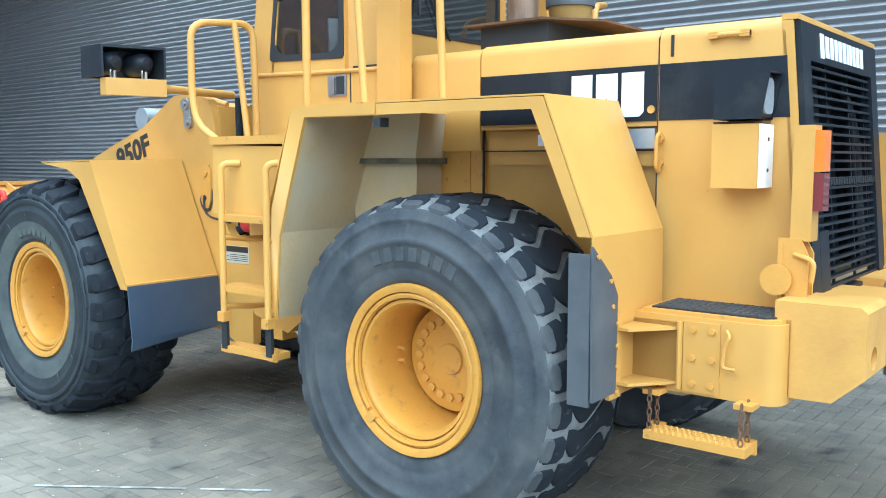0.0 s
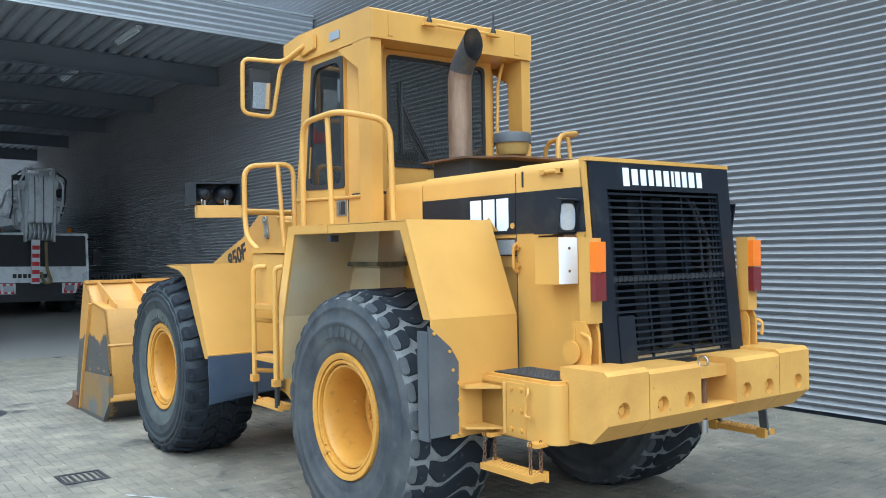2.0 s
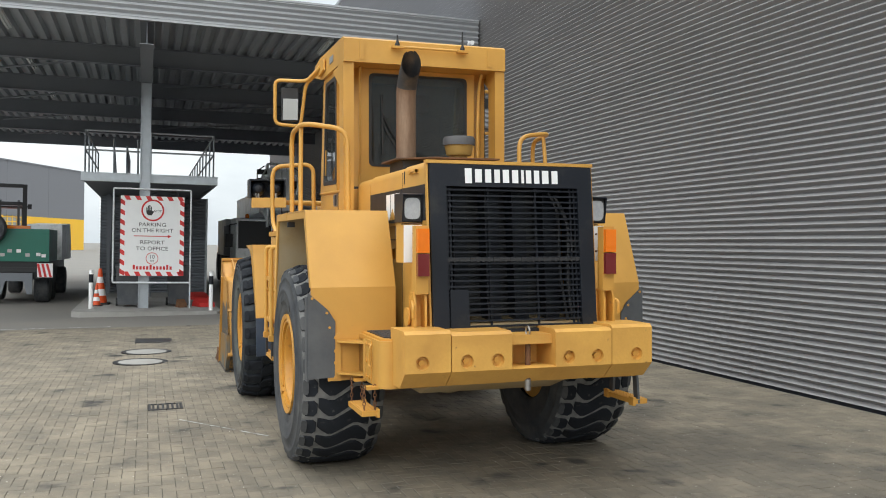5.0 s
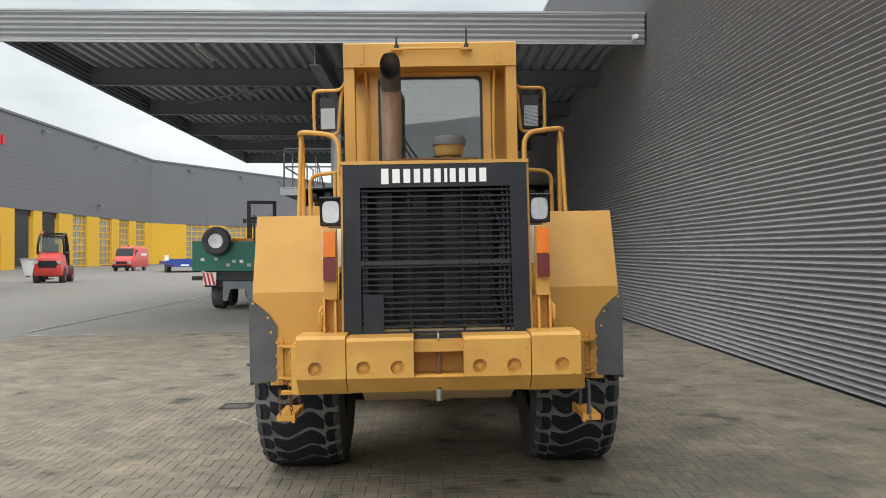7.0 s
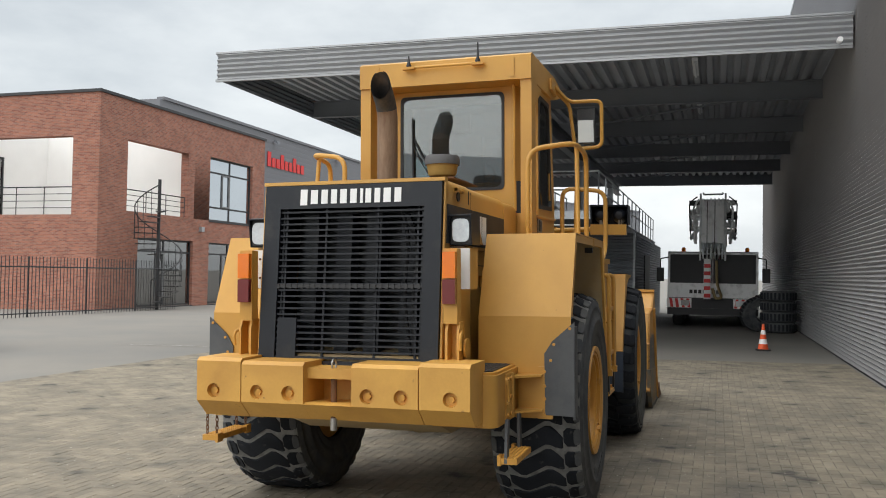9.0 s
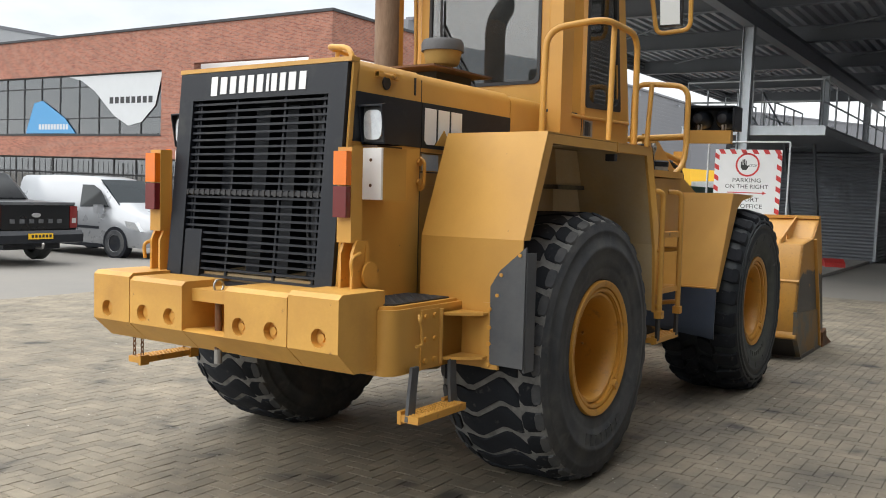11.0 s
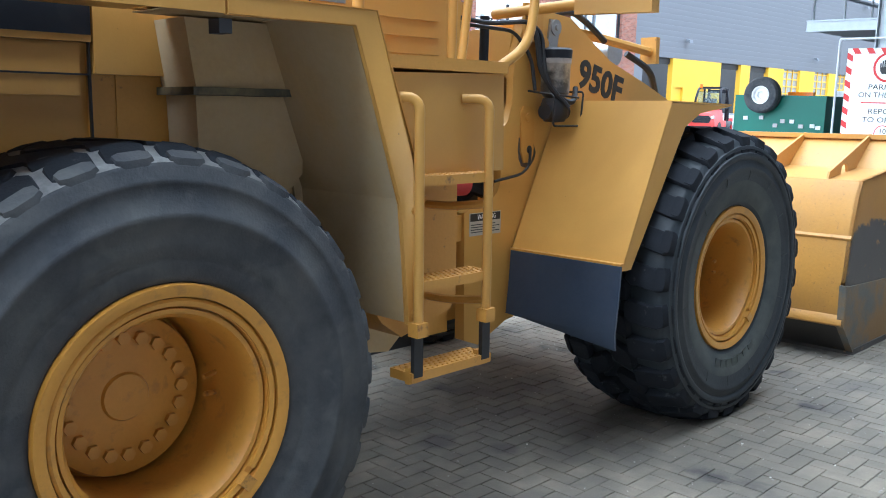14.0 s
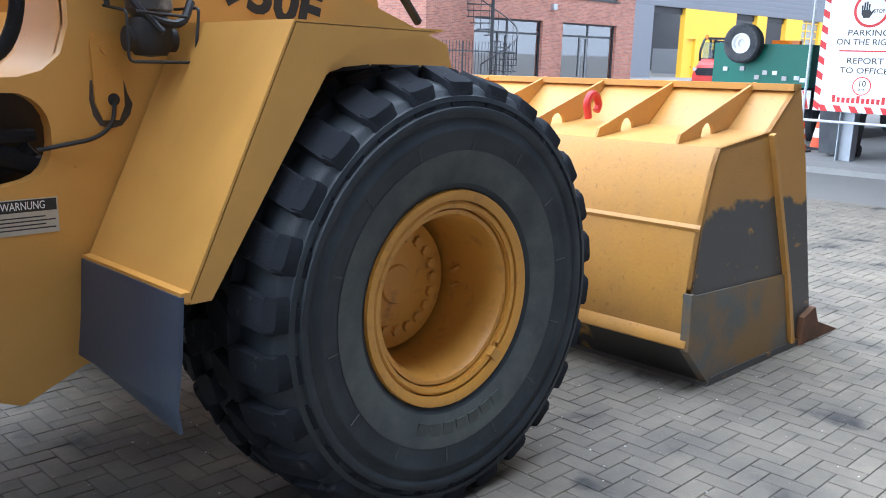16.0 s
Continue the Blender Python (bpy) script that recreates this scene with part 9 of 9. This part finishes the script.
# black pickup seen from behind; its axes run ahead from the tailgate
pick = thing("pickup_truck", "black pickup truck seen from behind with a yellow plate", "pickup truck", at=pose(5.4, 13.1, ground_z(13), 0, 0, 91))
body = part("body", shell([(0.0, 0.9, 0.62, 1.2, 0.02, 0.05), (0.08, 0.92, 0.56, 1.24, 0.02, 0.06), (1.6, 0.93, 0.5, 1.26, 0.03, 0.07), (1.9, 0.93, 0.5, 1.26, 0.03, 0.07), (3.6, 0.93, 0.5, 1.2, 0.05, 0.1), (4.9, 0.9, 0.5, 1.12, 0.06, 0.14), (5.2, 0.78, 0.5, 0.98, 0.06, 0.16)]), M_carblack, pick, angle=42)
part("cab", shell([(1.5, 0.84, 1.1, 1.3, 0.1, 0.05), (1.95, 0.86, 1.1, 1.8, 0.2, 0.12), (2.6, 0.86, 1.1, 1.84, 0.22, 0.14), (3.3, 0.86, 1.1, 1.8, 0.22, 0.14), (4.0, 0.84, 1.1, 1.24, 0.1, 0.05)]), M_carblack, body, angle=42)
bm = B()
prism(bm, [(1.6, 1.32), (1.9, 1.7), (1.93, 1.7), (1.63, 1.32)], "y", -0.58, 0.58)
for v in bm.verts:
    v.co.x -= 0.03
part("rear_window", bm, M_carglass, body)
rbox("tailgate_cap", (-0.015, -0.86, 1.2), (0.1, 0.86, 1.255), M_flap, body, bevel=0.01)
rbox("tailgate", (-0.02, -0.72, 0.72), (0.02, 0.72, 1.19), M_carblack, body, bevel=0.02)
for k in range(6):
    rbox("name_bar", (-0.032, 0.55 - k * 0.2 - 0.1, 0.84), (-0.02, 0.55 - k * 0.2, 0.92), M_flap, body)
bm = B()
lathe(bm, [(0, -0.012), (0.09, -0.012), (0.1, 0.0)], "x", (-0.022, 0, 1.0), 20)
for v in bm.verts:
    v.co.z = 1.0 + (v.co.z - 1.0) * 0.45
part("badge", bm, M_fascia, body)
for s in (1, -1):
    rbox("tail_lamp", (-0.03, min(s * 0.74, s * 0.9), 0.74), (0.12, max(s * 0.74, s * 0.9), 1.18), M_redlens, body, bevel=0.02)
    rbox("reverse_lamp", (-0.034, min(s * 0.78, s * 0.87), 0.84), (0.0, max(s * 0.78, s * 0.87), 0.94), M_lampglass, body, bevel=0.01)
    road_wheel(pick, 1.2, s * 0.8, 0.38, 0.26)
    road_wheel(pick, 4.42, s * 0.8, 0.38, 0.26)
bm = B()
prism(bm, [(-0.16, 0.46), (0.1, 0.42), (0.1, 0.7), (-0.1, 0.7), (-0.18, 0.62)], "y", -0.95, 0.95)
part("rear_bumper", bm, M_black, body, bevel=0.03)
pl = rbox("number_plate", (-0.19, -0.26, 0.54), (-0.165, 0.26, 0.65), M_plate, body, "yellow number plate")
for k in range(6):
    rbox("plate_bar", (-0.194, 0.2 - k * 0.075 - 0.05, 0.57), (-0.1905, 0.2 - k * 0.075, 0.625), M_blacktxt, pl)
bm = B()
tube(bm, [(-0.02, 0, 0.36), (-0.24, 0, 0.36), (-0.26, 0, 0.42)], 0.025, 0.04)
lathe(bm, [(0, 0.4), (0.025, 0.42), (0.03, 0.45), (0.0, 0.48)], "z", (-0.26, 0, 0), 12)
part("tow_ball", bm, M_steel, body)
rbox("chassis", (0.1, -0.6, 0.32), (4.8, 0.6, 0.6), M_black, pick)

# red forklift
fork = thing("forklift", "red counterbalance forklift with a black framed cab", "forklift", at=spread(1.28) @ pose(38.1, 18.65, 0.1, 0, 0, 15) @ Matrix.Scale(1.13, 4))
fb = part("body", shell([(-1.66, 0.4, 0.5, 0.9, 0.1, 0.12), (-1.55, 0.54, 0.34, 1.1, 0.12, 0.16), (-1.2, 0.6, 0.28, 1.22, 0.12, 0.16), (-0.6, 0.61, 0.3, 1.34, 0.1, 0.12), (-0.3, 0.61, 0.32, 1.3, 0.08, 0.1), (-0.2, 0.61, 0.32, 0.8, 0.04, 0.06), (1.0, 0.58, 0.35, 0.75, 0.04, 0.06)]), M_forkred, fork)
bm = B()
prism(bm, [(-0.32, 0.98), (0.32, 0.98), (0.4, 0.82), (0.34, 0.68), (-0.34, 0.68), (-0.4, 0.82)], "x", -1.68, -1.5)
part("rear_grille", bm, M_black, fb, bevel=0.01)
for z in (0.76, 0.83, 0.9):
    rbox("grille_bar", (-1.69, -0.33, z), (-1.675, 0.33, z + 0.012), M_dark, fb)
for s in (1, -1):
    bm = B()
    prism(bm, [(s * 0.36, 0.94), (s * 0.5, 1.0), (s * 0.52, 0.86), (s * 0.42, 0.84)], "x", -1.64, -1.46)
    part("rear_light", bm, M_lampglass, fb, bevel=0.01)
    bm = B()
    prism(bm, [(-1.3, 0.3), (-1.2, 0.62), (-0.95, 0.74), (-0.7, 0.62), (-0.6, 0.3)], "y", min(s * 0.6, s * 0.625), max(s * 0.6, s * 0.625))
    part("wheel_arch", bm, M_black, fb, bevel=0.01)
    road_wheel(fork, -0.95, s * 0.52, 0.31, 0.26, M_forkred)
    road_wheel(fork, 0.75, s * 0.58, 0.38, 0.32, M_forkred)
    bm = B()
    tube(bm, [(-0.62, s * 0.54, 1.25), (-0.72, s * 0.53, 1.6), (-0.5, s * 0.47, 2.08), (-0.2, s * 0.46, 2.16)], 0.05, 0.2, n=8)
    part("cab_post", bm, M_black, fork)
    bm = B()
    tube(bm, [(0.9, s * 0.54, 0.75), (0.82, s * 0.53, 1.5), (0.6, s * 0.47, 2.12), (0.3, s * 0.46, 2.17)], 0.05, 0.2, n=8)
    part("cab_post", bm, M_black, fork)
    rbox("door_rail", (-0.6, s * 0.55 - 0.02, 1.3), (0.85, s * 0.55 + 0.02, 1.36), M_black, fork, bevel=0.008)
    rbox("fork_arm", (1.25, s * 0.35 - 0.06, 0.08), (2.4, s * 0.35 + 0.06, 0.13), M_dark, fork)
    rbox("mast_rail", (1.05, s * 0.4 - 0.05, 0.1), (1.22, s * 0.4 + 0.05, 2.15), M_black, fork)
rbox("cab_roof", (-0.35, -0.48, 2.12), (0.6, 0.48, 2.2), M_black, fork, bevel=0.03)
rbox("beacon", (-0.4, 0.34, 2.14), (-0.3, 0.44, 2.3), M_orange, fork, bevel=0.02)
rbox("seat", (-0.2, -0.25, 0.8), (0.25, 0.25, 1.1), M_seat, fork, bevel=0.06)
rbox("seat_back", (-0.3, -0.25, 1.05), (-0.14, 0.25, 1.7), M_seat, fork, bevel=0.06)
rbox("cab_rear_window", (-0.7, -0.44, 1.36), (-0.69, 0.44, 2.0), M_cabglass, fork)
rbox("mast_cross", (1.08, -0.4, 1.95), (1.2, 0.4, 2.1), M_black, fork)

# red van by the doors
rv = thing("red_van", "red high panel van parked by the hall doors", "van", at=spread(1.45) @ pose(58.2, 21.95, 0.2, 0, 0, 180) @ Matrix.Scale(0.8, 4))
rb_ = part("body", shell([(-4.9, 0.85, 0.45, 2.1, 0.06, 0.15), (-4.8, 0.95, 0.4, 2.25, 0.08, 0.2), (-1.6, 0.95, 0.4, 2.3, 0.1, 0.22), (-1.2, 0.95, 0.4, 2.2, 0.14, 0.22), (-0.75, 0.94, 0.4, 1.4, 0.06, 0.14), (-0.2, 0.9, 0.4, 1.2, 0.06, 0.16), (0.0, 0.8, 0.45, 0.95, 0.05, 0.12)]), M_carred, rv, angle=42)
bm = B()
prism(bm, [(-0.74, 1.42), (-1.14, 2.12), (-1.2, 2.12), (-0.8, 1.42)], "y", -0.76, 0.76)
for v in bm.verts:
    v.co.x += 0.02
part("windscreen", bm, M_carglass, rb_)
for s in (1, -1):
    side_panel(rb_, "door_window", [(-0.95, 1.42), (-1.85, 1.42), (-1.85, 1.98), (-1.2, 1.98)], 0.9, M_carglass, s)
    rbox("head_lamp", (-0.12, min(s * 0.55, s * 0.82), 0.72), (0.02, max(s * 0.55, s * 0.82), 0.92), M_lampglass, rb_, bevel=0.02)
    road_wheel(rv, -0.8, s * 0.82, 0.33, 0.22)
    road_wheel(rv, -3.9, s * 0.82, 0.33, 0.22)
    side_panel(rb_, "name_panel", [(-2.6, 1.45), (-4.2, 1.45), (-4.2, 1.65), (-2.6, 1.65)], 0.945, M_white, s)
rbox("bumper", (-0.1, -0.9, 0.35), (0.06, 0.9, 0.58), M_black, rb_, bevel=0.03)
rbox("grille", (-0.05, -0.5, 0.72), (0.03, 0.5, 0.92), M_black, rb_)
bm = B()
lathe(bm, [(0.08, 2.28), (0.08, 2.4), (0.0, 2.46)], "z", (-1.8, 0, 0), 12)
part("beacon", bm, M_redlens, rb_)

# blue low trailer
tr = thing("low_trailer", "blue low-bed trailer parked by the hall", "trailer", at=spread(1.25) @ pose(60.5, 18.1, 0.05, 0, 0, -70))
rbox("bed", (-1.4, 0, 0.62), (1.4, 8.0, 0.85), M_trailer, tr, bevel=0.03)
bm = B()
prism(bm, [(-1.35, 0.85), (-1.0, 1.05), (1.0, 1.05), (1.35, 0.85)], "y", 0.2, 2.0)
part("ramp_bed", bm, M_trailer, tr)
rbox("rear_board", (-1.38, -0.06, 0.45), (1.38, 0.0, 0.68), M_trailer, tr)
for s in (1, -1):
    rbox("rear_lamp", (min(s * 0.9, s * 1.3), -0.1, 0.5), (max(s * 0.9, s * 1.3), -0.06, 0.62), M_redlens, tr)
    rbox("marker_board", (min(s * 1.2, s * 1.5), -0.12, 0.95), (max(s * 1.2, s * 1.5), -0.1, 1.35), M_white, tr)
    rbox("marker_stay", (s * 1.3 - 0.03, -0.1, 0.8), (s * 1.3 + 0.03, -0.06, 1.0), M_dark, tr)
    for y in (1.0, 2.1, 3.2):
        bm = B()
        lathe(bm, [(0, -0.15), (0.36, -0.16), (0.4, -0.1), (0.4, 0.1), (0.36, 0.16), (0, 0.15)], "x", (s * 1.1, y, 0.4), 20)
        part("wheel", bm, M_rubber, tr)
rbox("plate", (-0.3, -0.07, 0.52), (0.3, -0.061, 0.64), M_white, tr)

# grey skip bin by the doors
sk = thing("waste_container", "grey steel waste container with a red label", "container", at=spread(1.36) @ pose(47.2, 23.2, 0.12))
bm = B()
loft(bm, [[(-0.9, -0.5, 0.1), (0.9, -0.5, 0.1), (0.9, 0.5, 0.1), (-0.9, 0.5, 0.1)], [(-1.15, -0.65, 1.05), (1.15, -0.65, 1.05), (1.15, 0.65, 1.05), (-1.15, 0.65, 1.05)]])
part("tub", bm, M_cgrey, sk, bevel=0.03)
rbox("rim", (-1.2, -0.7, 1.05), (1.2, 0.7, 1.13), M_fascia, sk, bevel=0.02)
bm = B()
prism(bm, [(-0.45, 0.55), (0.45, 0.55), (0.48, 0.85), (-0.48, 0.85)], "y", -0.66, -0.6)
part("red_label", bm, M_redtxt, sk)
for x in (-0.7, 0.7):
    for y in (-0.4, 0.4):
        bm = B()
        lathe(bm, [(0, -0.04), (0.1, -0.04), (0.1, 0.04), (0, 0.04)], "y", (x, y, 0.1), 14)
        part("castor", bm, M_dark, sk)

# small camera under the canopy's edge
bm = B()
tube(bm, [(CX0 - 0.04, -4.2, CZ + 0.15), (CX0 - 0.2, -4.2, CZ + 0.09)], 0.02)
lathe(bm, [(0, 0), (0.05, 0.0), (0.05, 0.18), (0.0, 0.18)], "x", (CX0 - 0.3, -4.2, CZ + 0.07), 14)
tagged(part("security_camera", bm, M_white), "small white security camera on the canopy edge", "camera")

# ---- block paving, laid in a herringbone ----
PX0, PX1, PY0, PY1, PU = -7.7, 11.9, -4.44, 8.6, 0.09
rnd = random.Random(11)
BED = 0.0042


def paver_verts(x0, y0, w, h, dz, tx, ty):
    g, c = 0.0021, 0.0022
    out = []
    for inset, z in ((g, -0.012), (g, -c), (g + c, 0.0)):
        for u, v in ((x0 + inset, y0 + inset), (x0 + w - inset, y0 + inset), (x0 + w - inset, y0 + h - inset), (x0 + inset, y0 + h - inset)):
            k = 0.0 if z < -0.01 else dz + tx * (u - x0 - w / 2) + ty * (v - y0 - h / 2)
            out.append((u, v, z + k))
    return out


PFACES = [(8, 9, 10, 11)] + [(a + i, a + (i + 1) % 4, a + 4 + (i + 1) % 4, a + 4 + i) for a in (0, 4) for i in range(4)]
verts, faces, singles = [], [], []
nx, ny = int((PX1 - PX0) / PU), int((PY1 - PY0) / PU)


def laid(i, j):
    """Width and height in units of the block that starts in a cell; cut blocks fill the border."""
    c = (i - j) % 4
    if c == 0:
        return (2, 1) if i + 1 < nx else (1, 1)
    if c == 3:
        return (1, 2) if j + 1 < ny else (1, 1)
    if c == 1 and i == 0 or c == 2 and j == 0:
        return (1, 1)
    return None


for i in range(nx):
    for j in range(ny):
        size = laid(i, j)
        if size is None:
            continue
        c, (w, h) = (i - j) % 4, (size[0] * PU, size[1] * PU)
        x0, y0 = PX0 + i * PU, PY0 + j * PU
        dz, tx, ty = rnd.gauss(0, 0.0008), rnd.gauss(0, 0.0035), rnd.gauss(0, 0.0035)
        if 2.5 < x0 < 4.8 and -3.4 < y0 < -1.4:
            singles.append((x0 + w / 2, y0 + h / 2, c, dz, tx, ty))
            continue
        base = len(verts)
        for x, y, z in paver_verts(x0, y0, w, h, dz, tx, ty):
            verts.append((x, y, z + ground_z(y)))
        faces += [tuple(base + q for q in f) for f in PFACES]
me = bpy.data.meshes.new("block_paving")
me.from_pydata(verts, [], faces)
me.materials.append(M_pave)
ob = new("block_paving", me)
ob.parent = ground
tagged(ob, "grey brown concrete block paving in herringbone bond", kind="stuff")
bm = B()
gx = [PX0, 2.0, PX0 + nx * PU]
gy = [PY0, 2.2, 6.0, PY0 + ny * PU]
gv = [[bm.verts.new((x, y, ground_z(y) - BED)) for y in gy] for x in gx]
for i in range(len(gx) - 1):
    for j in range(len(gy) - 1):
        bm.faces.new((gv[i][j], gv[i + 1][j], gv[i + 1][j + 1], gv[i][j + 1]))
part("joint_sand", bm, M_bed, ground)
shapes = {}
for c, w, h in ((0, 2 * PU, PU), (3, PU, 2 * PU)):
    me = bpy.data.meshes.new("paver")
    me.from_pydata(paver_verts(-w / 2, -h / 2, w, h, 0, 0, 0), [], PFACES)
    me.materials.append(M_pave1)
    shapes[c] = me
for x, y, c, dz, tx, ty in singles:
    ob = new("paver", shapes[c])
    ob.parent = ground
    ob.matrix_local = pose(x, y, ground_z(y) + dz, math.degrees(ty) + ALPHA, -math.degrees(tx), 0)
# grit and pale specks lying on the paving, too small to pick apart
rnd = random.Random(5)
verts, faces = [], []
for k in range(16000):
    x, y = rnd.uniform(-6.5, 9.0), rnd.uniform(-4.3, 4.5)
    r, z = rnd.choice((0.0015, 0.002, 0.002, 0.003, 0.003, 0.004, 0.007)), ground_z(y)
    a0 = rnd.uniform(0, 6.28)
    base = len(verts)
    for i in range(5):
        a = a0 + i * 1.2566
        q = r * rnd.uniform(0.6, 1.2)
        verts.append((x + q * math.cos(a), y + q * math.sin(a), z - 0.001))
    verts.append((x, y, z + r * 0.5))
    faces += [(base + i, base + (i + 1) % 5, base + 5) for i in range(5)]
me = bpy.data.meshes.new("grit")
me.from_pydata(verts, [], faces)
me.materials.append(mat("pale_grit", (0.42, 0.4, 0.36), 0.9, var=0.3, scale=0.5, fine=3, jitter=0.5, island=True))
ob = new("grit", me)
tagged(ob, "scattered pale grit and dirt specks on the paving", "grit", kind="stuff")
